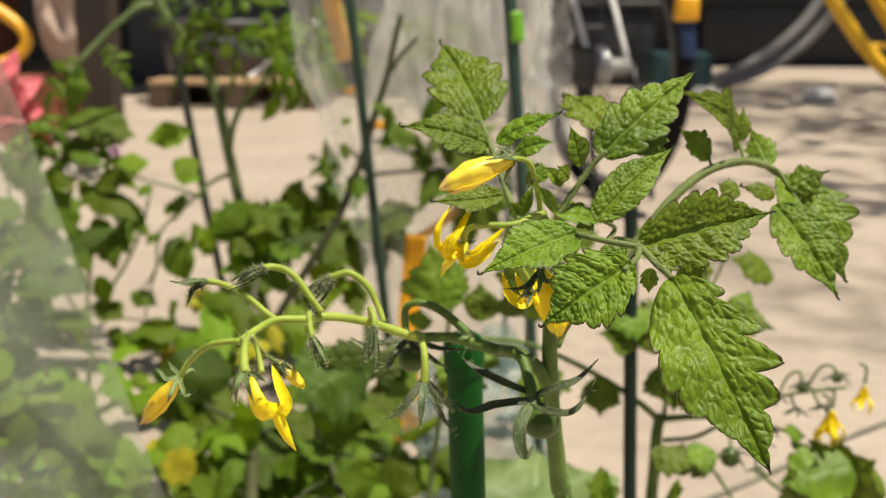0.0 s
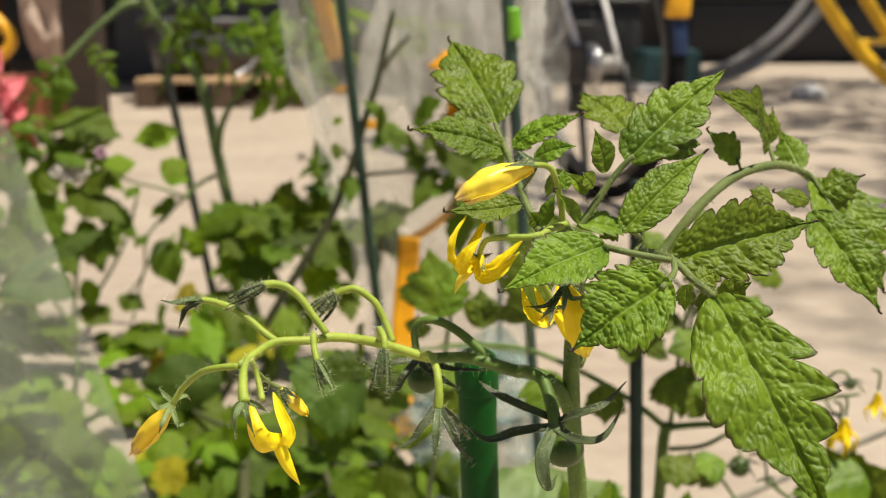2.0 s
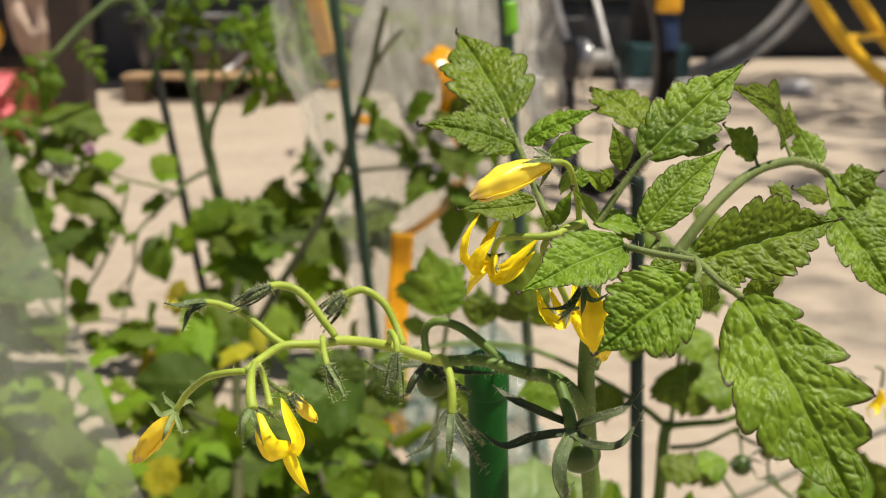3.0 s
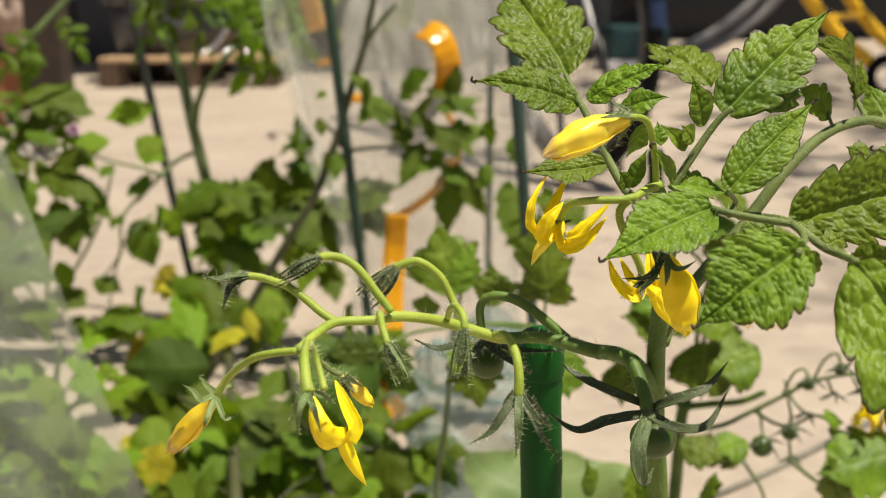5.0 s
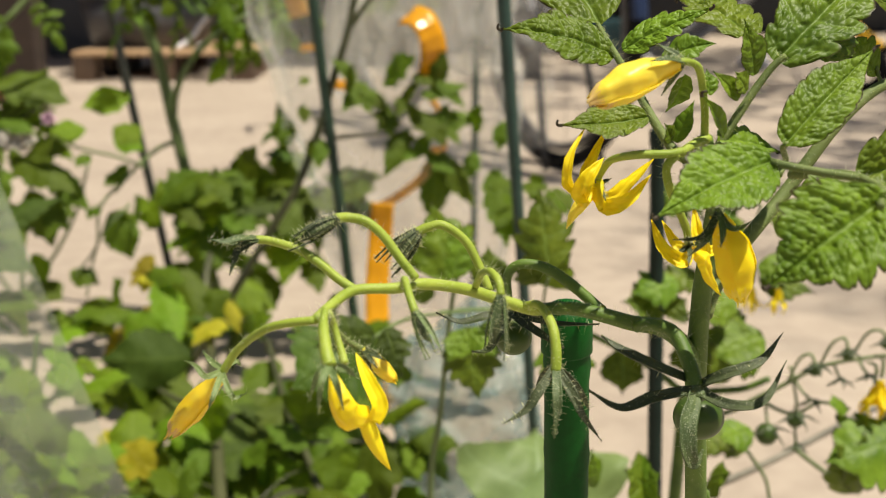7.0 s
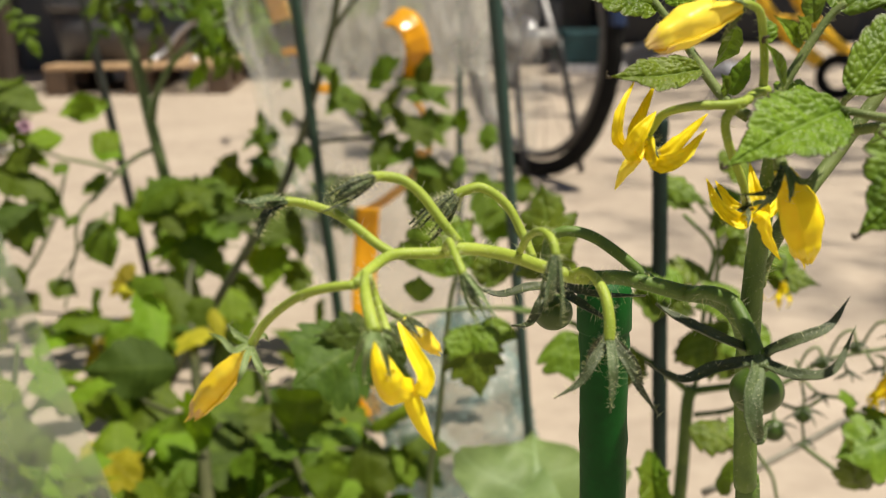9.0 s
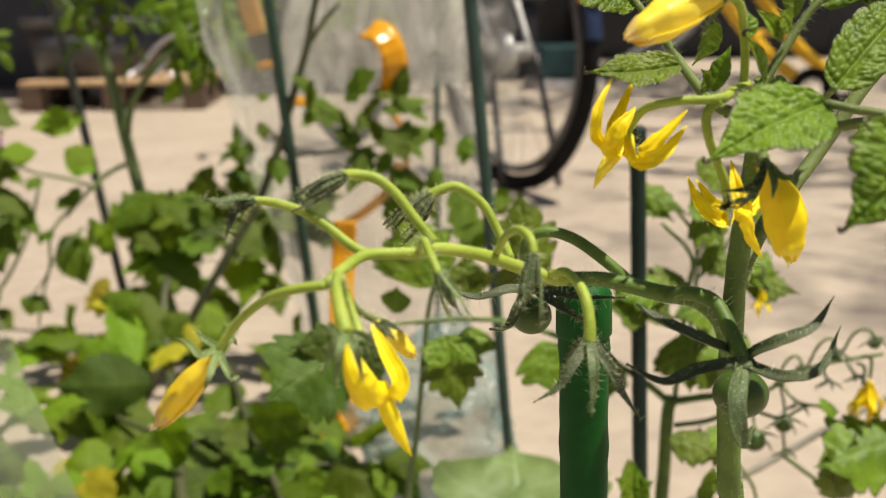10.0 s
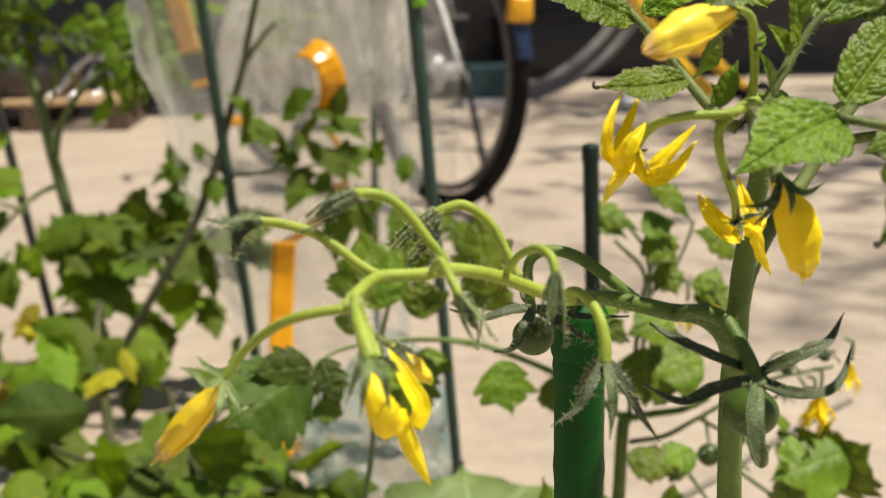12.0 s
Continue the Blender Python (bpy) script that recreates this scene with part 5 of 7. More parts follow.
spray(film_vine, LEAF_FAR, "t", [(-0.1103, 1.27, 0.3087), (-0.1297, 1.26, 0.2938), (-0.1015, 1.27, 0.3323), (-0.0991, 1.26, 0.3136), (-0.0942, 1.27, 0.3611), (-0.1036, 1.26, 0.3531), (-0.1003, 1.27, 0.2773), (-0.088, 1.26, 0.3008), (-0.0834, 1.27, 0.2957), (-0.0854, 1.26, 0.2641)])

left_bush = garden_plant("leafy_bush", (-0.5311, 1.5, -0.1673), "leafy bush with pale and dark green leaves", [
    ([to_floor((-0.4975, 1.5, 0.1185), (-0.5079, 1.5, -0.0831))] + [(-0.5035, 1.5, -0.0335), (-0.4959, 1.5, 0.0949), (-0.4758, 1.5, 0.1953), (-0.4528, 1.5, 0.2925)], 0.004, 0.0022),
    ([(-0.4949, 1.5, 0.0633), (-0.4468, 1.48, 0.1154), (-0.4095, 1.47, 0.1784), (-0.3876, 1.46, 0.2394)], 0.003, 0.0018),
    ([(-0.4978, 1.5, 0.0314), (-0.5364, 1.5, 0.1031), (-0.5667, 1.5, 0.173)], 0.003, 0.0018),
], [
    ((-0.498, 1.5, 0.3146), 75, 50, 9, 0.095, LIGHT, "c"),
    ((-0.5848, 1.5, 0.2112), 80, 120, 12, 0.078, LIGHT, "t"),
])

spray(left_bush, LEAF_FAR, "t", [(-0.4999, 1.48, 0.3398), (-0.4167, 1.46, 0.3143), (-0.4869, 1.5, 0.4054), (-0.4976, 1.48, 0.3498), (-0.5404, 1.48, 0.3151), (-0.5598, 1.47, 0.266), (-0.4634, 1.47, 0.3166), (-0.5121, 1.46, 0.2832)])
spray(left_bush, LEAF_FAR, "t", [(-0.4662, 1.42, 0.255), (-0.3911, 1.4, 0.2196), (-0.4323, 1.42, 0.2484), (-0.3854, 1.4, 0.1971), (-0.4512, 1.42, 0.213), (-0.4278, 1.4, 0.1553), (-0.4069, 1.42, 0.2126), (-0.4211, 1.4, 0.1604), (-0.5076, 1.42, 0.249), (-0.4666, 1.4, 0.1978), (-0.4808, 1.42, 0.2002), (-0.4567, 1.4, 0.149), (-0.4982, 1.42, 0.2167), (-0.5319, 1.4, 0.1823)], 0.0, 1.15)
spray(left_bush, LEAF_FAR, "t", [(-0.4503, 1.42, 0.2581), (-0.3985, 1.4, 0.2654), (-0.4988, 1.42, 0.2744), (-0.4631, 1.4, 0.2489), (-0.4776, 1.42, 0.2995), (-0.435, 1.4, 0.2863), (-0.4252, 1.42, 0.1834), (-0.3952, 1.4, 0.168), (-0.4715, 1.42, 0.164), (-0.4731, 1.4, 0.1426), (-0.516, 1.42, 0.1973), (-0.4901, 1.4, 0.1624)], 0.0, 1.05)
spray(left_bush, LEAF_LIME, "r", [(-0.3756, 1.42, 0.2894), (-0.407, 1.4, 0.2892), (-0.341, 1.42, 0.2923), (-0.3111, 1.4, 0.276), (-0.3269, 1.42, 0.1759), (-0.3101, 1.4, 0.2074), (-0.4519, 1.42, 0.134), (-0.4397, 1.4, 0.1052), (-0.3602, 1.42, 0.0687), (-0.3396, 1.4, 0.1068), (-0.3695, 1.42, 0.0757), (-0.3987, 1.4, 0.0448), (-0.3845, 1.42, 0.0484), (-0.3597, 1.4, 0.0328), (-0.4361, 1.42, 0.0559), (-0.4121, 1.4, 0.0382)], 0.0, 1.1)
spray(left_bush, LEAF_FAR, "r", [(-0.3737, 1.42, 0.2575), (-0.3839, 1.4, 0.2476), (-0.3343, 1.42, 0.2347), (-0.3508, 1.4, 0.2244), (-0.3815, 1.42, 0.1882), (-0.3584, 1.4, 0.1898), (-0.3524, 1.42, 0.186), (-0.3333, 1.4, 0.1346), (-0.4584, 1.42, 0.097), (-0.4214, 1.4, 0.0809), (-0.4088, 1.42, 0.1114), (-0.3765, 1.4, 0.1005), (-0.376, 1.42, 0.0757), (-0.3542, 1.4, 0.0545), (-0.4423, 1.42, 0.0594), (-0.4204, 1.4, 0.0553)], 0.0, 1.1)
for line in ([(-0.3067, 1.42, 0.2409), (-0.3353, 1.4, 0.2573), (-0.3807, 1.42, 0.264), (-0.4106, 1.4, 0.283)], [(-0.3288, 1.42, 0.1956), (-0.3575, 1.4, 0.1677), (-0.3783, 1.42, 0.1299), (-0.3862, 1.4, 0.0819)], [(-0.3363, 1.42, 0.225), (-0.3618, 1.4, 0.1937), (-0.3741, 1.42, 0.1432), (-0.4, 1.4, 0.1088)]):
    bm = bmesh.new()
    tube(bm, line, 0.0022, 0.0014, 6, 5)
    part("stem", bm, STEM_FAR, left_bush)

low_bush = garden_plant("pepper_bush", (-0.1467, 0.92, 0.063), "low dense bush with broad green and yellowing leaves", [
    ([to_floor((-0.2007, 1.2, 0.0975), (-0.159, 0.97, 0.0707))] + [(-0.1758, 1.06, 0.0764), (-0.2019, 1.2, 0.0975), (-0.2137, 1.26, 0.1374), (-0.2142, 1.3, 0.1599)], 0.0062, 0.004),
    ([(-0.1727, 1.04, 0.0732), (-0.2383, 1.09, 0.0826), (-0.2855, 1.15, 0.0907)], 0.003, 0.002),
    ([(-0.1678, 1.01, 0.0747), (-0.1159, 1.08, 0.0792), (-0.0761, 1.15, 0.0884)], 0.003, 0.002),
    ([(-0.1349, 1.15, 0.1073), (-0.1081, 1.04, 0.0855), (-0.0882, 0.97, 0.0798), (-0.065, 0.9, 0.0574)], 0.0032, 0.0032),
    ([(-0.108, 0.96, 0.0772), (-0.0555, 0.96, 0.08), (-0.0032, 0.96, 0.0784)], 0.0022, 0.0016),
], [
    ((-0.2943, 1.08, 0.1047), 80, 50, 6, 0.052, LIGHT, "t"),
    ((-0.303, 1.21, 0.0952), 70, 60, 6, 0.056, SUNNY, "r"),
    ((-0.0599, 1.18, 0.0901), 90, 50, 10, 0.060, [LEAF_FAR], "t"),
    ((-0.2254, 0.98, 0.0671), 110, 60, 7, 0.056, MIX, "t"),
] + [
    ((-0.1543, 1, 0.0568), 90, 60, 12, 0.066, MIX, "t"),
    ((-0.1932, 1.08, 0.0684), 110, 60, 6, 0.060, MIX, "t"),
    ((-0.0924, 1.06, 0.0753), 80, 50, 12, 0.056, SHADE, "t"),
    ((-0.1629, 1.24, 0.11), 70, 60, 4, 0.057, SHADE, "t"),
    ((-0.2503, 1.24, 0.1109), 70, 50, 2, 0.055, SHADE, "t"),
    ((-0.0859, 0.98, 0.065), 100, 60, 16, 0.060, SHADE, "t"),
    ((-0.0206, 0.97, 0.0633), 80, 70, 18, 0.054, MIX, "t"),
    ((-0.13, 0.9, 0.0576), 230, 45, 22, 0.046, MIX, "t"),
    ((-0.2851, 1.28, 0.1457), 20, 14, 2, 0.034, YEL, "t"),
    ((-0.2721, 1.22, 0.1096), 30, 22, 1, 0.046, YEL, "r"),
    ((-0.1823, 1.21, 0.1068), 16, 30, 1, 0.040, YEL, "t"),
    ((-0.2375, 0.97, 0.0718), 30, 50, 1, 0.046, YEL, "t"),
], stem_mat=STEM_WOODY)
# The broad leaf lies in shade, which its dark colour carries.
put_leaf(low_bush, (-0.1908, 1.04, 0.1295), (-1, -0.1, 0.02), (0.05, -0.92, 0.35), 0.080, LEAF_SHADED, "r", 1)

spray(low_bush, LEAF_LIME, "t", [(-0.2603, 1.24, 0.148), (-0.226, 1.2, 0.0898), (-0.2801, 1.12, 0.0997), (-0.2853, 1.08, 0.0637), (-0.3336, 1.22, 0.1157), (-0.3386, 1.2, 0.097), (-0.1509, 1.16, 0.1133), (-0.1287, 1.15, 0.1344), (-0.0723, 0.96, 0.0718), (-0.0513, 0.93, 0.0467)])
spray(low_bush, LEAF_FAR, "t", [(-0.2393, 1.26, 0.1538), (-0.2066, 1.21, 0.0911), (-0.2764, 1.26, 0.1543), (-0.2218, 1.23, 0.149), (-0.3186, 1.22, 0.1154), (-0.3443, 1.19, 0.1005), (-0.2353, 1.13, 0.0951), (-0.2248, 1.04, 0.0554), (-0.2722, 1.12, 0.0936), (-0.2442, 1.06, 0.0643), (-0.1474, 1.06, 0.0908), (-0.2092, 0.98, 0.028), (-0.1265, 1.06, 0.0847), (-0.1512, 1, 0.0551), (-0.091, 1.05, 0.0879), (-0.1247, 0.99, 0.0591), (-0.1226, 1.13, 0.093), (-0.1507, 1.08, 0.0771)])
spray(low_bush, LEAF_YELLOW, "t", [(-0.2692, 1.26, 0.1704), (-0.2853, 1.25, 0.1504), (-0.1837, 1.22, 0.1291), (-0.1727, 1.2, 0.1003), (-0.2554, 1.02, 0.0678), (-0.2711, 1, 0.058)])
spray(low_bush, LEAF_LIME, "t", [(-0.2437, 1.03, 0.0854), (-0.2366, 0.97, 0.0391), (-0.0383, 0.95, 0.0599), (-0.0564, 0.94, 0.0858)])

# Mostly the sunlit colour, to brighten the plant behind the film.
VEIL = [LEAF_LIME, LEAF_LIME, LEAF_FAR]
garden_plant("leafy_bush", (-0.3063, 0.9, 0.0754), "bright green leafy plant behind milky plastic film", [
    ([to_floor((-0.2904, 0.9, 0.153), (-0.2973, 0.9, 0.0752))] + [(-0.2946, 0.9, 0.1048), (-0.286, 0.9, 0.1529), (-0.2775, 0.9, 0.1998)], 0.003, 0.002),
], [
    ((-0.2956, 0.9, 0.1435), 120, 110, 60, 0.032, VEIL, "r"),
    ((-0.2688, 0.86, 0.1041), 120, 70, 50, 0.032, VEIL, "r"),
    ((-0.3639, 0.9, 0.1252), 100, 130, 44, 0.032, VEIL, "r"),
    ((-0.3703, 0.95, 0.2252), 100, 80, 26, 0.055, SHADE, "t"),
    ((-0.3664, 1, 0.2711), 60, 70, 14, 0.055, SHADE, "t"),
    ((-0.333, 0.9, 0.1281), 130, 110, 56, 0.036, VEIL, "t"),
    ((-0.3962, 0.92, 0.1822), 110, 110, 36, 0.036, VEIL, "t"),
])

# ---- young tomato plant on the right, and leaves close behind the flowers ----
young = empty("tomato_plant", to_floor((0.1646, 0.7, 0.2153), (0.1631, 0.7, 0.1665)))
tagged(young, "young tomato plant with thin trusses of yellow flowers", "tomato plant")
stalk("stem", [tuple(young.location)] + [(0.1625, 0.7, 0.1551), (0.1636, 0.7, 0.1794), (0.1646, 0.7, 0.2153), (0.1674, 0.7, 0.2252)], 0.0042, 0.0036, STEM_MAIN, young)
stalk("stem", [(0.1661, 0.7, 0.2212), (0.1516, 0.7, 0.234), (0.129, 0.7, 0.2493), (0.104, 0.71, 0.2599), (0.0785, 0.72, 0.2673), (0.0487, 0.73, 0.2674), (0.0218, 0.74, 0.2632)], 0.0022, 0.0012, STEM_MAIN, young)
stalk("stem", [(0.1668, 0.7, 0.2224), (0.1821, 0.695, 0.2261), (0.1972, 0.69, 0.2294), (0.2099, 0.685, 0.2372)], 0.0024, 0.0018, STEM_MAIN, young)
stalk("stem", [(0.1682, 0.7, 0.2198), (0.1706, 0.7, 0.2541), (0.1726, 0.7, 0.281), (0.1751, 0.7, 0.3072), (0.1574, 0.7, 0.3271)], 0.0016, 0.0010, STEM_MAIN, young)
stalk("stem", [(0.1722, 0.7, 0.2876), (0.1792, 0.7, 0.3104), (0.19, 0.7, 0.3199)], 0.0010, 0.0008, STEM_MAIN, young)
mid_kw = dict(n=64, m=13, quilt=0.0012, mat=LEAF)


def hang_leaves(parent, rows, seed, lift=0.2):
    for k, (t_base, t_tip, w, kw) in enumerate(rows):
        q = dict(mid_kw)
        q.update(kw)
        rise = q.pop("rise", lift)
        leaf(parent, t_base, t_tip, w, (0.12 * (k % 3 - 1), -0.8, rise), "leaf", seed=seed + k, **q)


hang_leaves(young, (
    ((0.1736, 0.69, 0.2672), (0.1704, 0.68, 0.2357), 0.034, dict(teeth=6, lobe=0.12, blunt=0.75)),
    ((0.1544, 0.69, 0.295), (0.1267, 0.68, 0.2904), 0.022, dict(teeth=4, lobe=0.3)),
    ((0.148, 0.69, 0.2801), (0.1215, 0.68, 0.2867), 0.022, dict(teeth=4, lobe=0.2)),
    ((0.1464, 0.69, 0.2764), (0.1603, 0.69, 0.284), 0.020, dict(teeth=4, lobe=0.2)),
    ((0.1271, 0.7, 0.2519), (0.1256, 0.69, 0.2275), 0.022, dict(teeth=5, lobe=0.15)),
    ((0.1842, 0.68, 0.1967), (0.1688, 0.67, 0.2144), 0.018, dict(teeth=4, lobe=0.2)),
), 240, 1.0)
hang_leaves(young, (
    ((0.1969, 0.68, 0.1961), (0.1707, 0.67, 0.2133), 0.018, dict(teeth=4, lobe=0.3)),
    ((0.2394, 0.72, 0.3139), (0.2067, 0.71, 0.3292), 0.020, dict(teeth=4, lobe=0.3)),
    ((0.1424, 0.7, 0.3449), (0.1606, 0.69, 0.3306), 0.014, dict(teeth=5, lobe=0.3)),
    ((0.1719, 0.7, 0.2942), (0.1399, 0.69, 0.297), 0.018, dict(teeth=5, lobe=0.3)),
    ((0.2046, 0.7, 0.2933), (0.2337, 0.69, 0.2869), 0.018, dict(teeth=5, lobe=0.3)),
    ((0.1743, 0.7, 0.3426), (0.186, 0.69, 0.3284), 0.020, dict(teeth=4, lobe=0.3)),
), 200, 1.0)
hang_leaves(young, (
    ((0.1839, 0.7, 0.3135), (0.191, 0.69, 0.2963), 0.018, dict(teeth=4, lobe=0.3)),
    ((0.1633, 0.68, 0.2074), (0.1827, 0.67, 0.2058), 0.018, dict(teeth=4, lobe=0.2)),
    ((0.1786, 0.7, 0.2706), (0.1991, 0.69, 0.2632), 0.022, dict(teeth=4, lobe=0.3)),
    ((0.1908, 0.69, 0.2392), (0.1733, 0.68, 0.2603), 0.030, dict(teeth=5, lobe=0.2)),
    ((0.196, 0.67, 0.2126), (0.1735, 0.66, 0.2107), 0.018, dict(teeth=4, lobe=0.2)),
    ((0.2523, 0.66, 0.1761), (0.2493, 0.645, 0.22), 0.036, dict(teeth=5, lobe=0.22)),
    ((0.3005, 0.66, 0.1888), (0.2792, 0.65, 0.2115), 0.014, dict(teeth=4, lobe=0.2)),
    ((0.2613, 0.66, 0.1822), (0.2306, 0.64, 0.2166), 0.024, dict(teeth=5, lobe=0.2)),
), 255, 1.1)
hang_leaves(young, (
    ((0.2521, 0.66, 0.1915), (0.2526, 0.65, 0.2103), 0.016, dict(teeth=5, lobe=0.1)),
    ((0.266, 0.66, 0.1916), (0.282, 0.64, 0.2214), 0.040, dict(teeth=5, lobe=0.3)),
    ((0.2458, 0.66, 0.2294), (0.23, 0.65, 0.2355), 0.010, dict(teeth=4, lobe=0.1)),
    ((0.1212, 0.6, 0.2114), (0.1054, 0.59, 0.2276), 0.024, dict(teeth=5, lobe=0.15)),
    ((0.1125, 0.6, 0.2115), (0.1226, 0.59, 0.2258), 0.022, dict(teeth=5, lobe=0.15)),
    ((0.0936, 0.6, 0.215), (0.0882, 0.59, 0.2392), 0.010, dict(teeth=5, lobe=0.05)),
    ((0.155, 0.62, 0.204), (0.1618, 0.6, 0.2203), 0.016, dict(teeth=5, lobe=0.1)),
), 215, 1.1)
hang_leaves(young, (
    ((0.1413, 0.7, 0.3479), (0.1679, 0.69, 0.3342), 0.014, dict(teeth=4, lobe=0.3)),
    ((0.1765, 0.7, 0.3624), (0.198, 0.69, 0.3381), 0.014, dict(teeth=4, lobe=0.3)),
    ((0.1768, 0.7, 0.3339), (0.1901, 0.69, 0.3123), 0.022, dict(teeth=4, lobe=0.35)),
    ((0.2036, 0.7, 0.301), (0.2213, 0.69, 0.2993), 0.020, dict(teeth=4, lobe=0.2)),
    ((0.2061, 0.69, 0.2622), (0.1726, 0.68, 0.2532), 0.032, dict(teeth=5, lobe=0.12)),
    ((0.1536, 0.66, 0.2174), (0.1781, 0.65, 0.209), 0.018, dict(teeth=4, lobe=0.3)),
    ((0.2763, 0.65, 0.2137), (0.2272, 0.64, 0.2055), 0.040, dict(teeth=4, lobe=0.3)),
    ((0.1885, 0.69, 0.2846), (0.1589, 0.68, 0.2786), 0.022, dict(teeth=4, lobe=0.2)),
), 280, 0.9)
stalk("stem", [(0.172, 0.7, 0.2393), (0.1761, 0.7, 0.2693), (0.1784, 0.7, 0.3022), (0.1745, 0.7, 0.3218), (0.1649, 0.7, 0.335)], 0.0014, 0.0009, STEM_FAR, young)
stalk("stem", [(0.1793, 0.7, 0.2956), (0.1916, 0.7, 0.3081), (0.1993, 0.7, 0.324), (0.2032, 0.7, 0.3368)], 0.0010, 0.0008, STEM_FAR, young)
stalk("truss_stem", [(0.1692, 0.7, 0.2077), (0.1864, 0.69, 0.2141), (0.1992, 0.68, 0.2262), (0.2153, 0.672, 0.2394), (0.2293, 0.668, 0.2496), (0.247, 0.665, 0.255), (0.2701, 0.66, 0.2598)], 0.0016, 0.0010, STEM_FAR, young)
stalk("truss_stem", [(0.2024, 0.68, 0.2275), (0.2117, 0.675, 0.2224), (0.2208, 0.67, 0.2218), (0.2342, 0.668, 0.2289), (0.2496, 0.665, 0.2257)], 0.0012, 0.0009, STEM_FAR, young)


def star(pts, reach, fruit, seed):
    """A nodding stalk with five dark narrow sepals, and a small fruit under them."""
    p = stalk("pedicel", pts, 0.0008, 0.0009, STEM_FAR, young, seed=seed)
    e = Vector(pts[-1])
    for j in range(5):
        g = j * 1.256 + seed
        o = Vector((math.cos(g), math.sin(g) * 0.6, 0.25 * math.sin(g * 2)))
        sepal([e, e + o * reach * 0.5 + Vector((0, -0.002, -0.15 * reach)), e + o * reach + Vector((0, 0, -0.45 * reach))], 0.0011, p, (0, -0.7, 0.7), SEPAL, 0, seed + j)
    if fruit:
        bm = bmesh.new()
        ball(bm, e + Vector((0, 0.001, -fruit * 0.8)), fruit, 1.0, 14, 10)
        part("fruit", bm, FRUIT, p)


star([(0.2153, 0.672, 0.2394), (0.2192, 0.668, 0.2545), (0.2245, 0.666, 0.2585), (0.2274, 0.664, 0.2531)], 0.011, 0.004, 1)
star([(0.2309, 0.668, 0.2499), (0.2354, 0.664, 0.265), (0.2413, 0.662, 0.2689), (0.2433, 0.66, 0.2626)], 0.010, 0.0035, 2)
star([(0.247, 0.665, 0.255), (0.2523, 0.66, 0.2714), (0.2578, 0.656, 0.2752), (0.2618, 0.654, 0.2709)], 0.010, 0.0035, 3)
star([(0.2056, 0.68, 0.2292), (0.206, 0.676, 0.2196), (0.206, 0.672, 0.2133)], 0.016, 0.0065, 4)
star([(0.2185, 0.672, 0.2401), (0.2197, 0.668, 0.2306), (0.2195, 0.666, 0.2235)], 0.014, 0.005, 5)
star([(0.239, 0.667, 0.2518), (0.2401, 0.664, 0.2478), (0.2408, 0.662, 0.2452)], 0.009, 0, 6)
star([(0.2192, 0.67, 0.2219), (0.2206, 0.668, 0.2105), (0.2207, 0.666, 0.2044)], 0.008, 0, 7)
star([(0.2514, 0.664, 0.2553), (0.2522, 0.66, 0.2524), (0.2538, 0.657, 0.2492)], 0.008, 0, 8)
star([(0.2187, 0.68, 0.2468), (0.2234, 0.675, 0.2356), (0.2284, 0.67, 0.2301)], 0.010, 0, 9)
stalk("stem", [(0.1959, 0.69, 0.1977), (0.2046, 0.688, 0.1856), (0.2123, 0.686, 0.1736), (0.2153, 0.684, 0.1597)], 0.0012, 0.0010, STEM_FAR, young)
stalk("stem", [(0.2248, 0.68, 0.1961), (0.2402, 0.678, 0.1841), (0.2556, 0.676, 0.173)], 0.0014, 0.0012, STEM_FAR, young)
for k, (c, s) in enumerate((((0.2599, 0.66, 0.2327), 0.014), ((0.2808, 0.66, 0.2527), 0.012), ((0.2609, 0.655, 0.2385), 0.015), ((0.2129, 0.69, 0.2826), 0.010), ((0.2012, 0.7, 0.2805), 0.010))):
    c = Vector(c)
    p = stalk("pedicel", [c + Vector((-0.004, 0.002, 0.022)), c + Vector((0.0, 0.0, 0.020)), c + Vector((0.0, 0, 0.010))], 0.0008, 0.0010, STEM_FAR, young, seed=250 + k)
    for j in range(5):
        a = j * 1.256 + 0.5 * k
        o = Vector((math.cos(a), math.sin(a) * 0.7, 0))
        petal([c + Vector((0, 0, 0.008)), c + o * s * 0.25, c + o * s * 0.5 + Vector((0, 0, -0.3 * s)), c + o * s * (0.35 + 0.4 * (j % 2)) + Vector((0, 0, -0.9 * s * (1 - 0.5 * (j % 2))))], s * 0.2, p, tuple(o), PETAL, 0.2, 0.3, 260 + j)

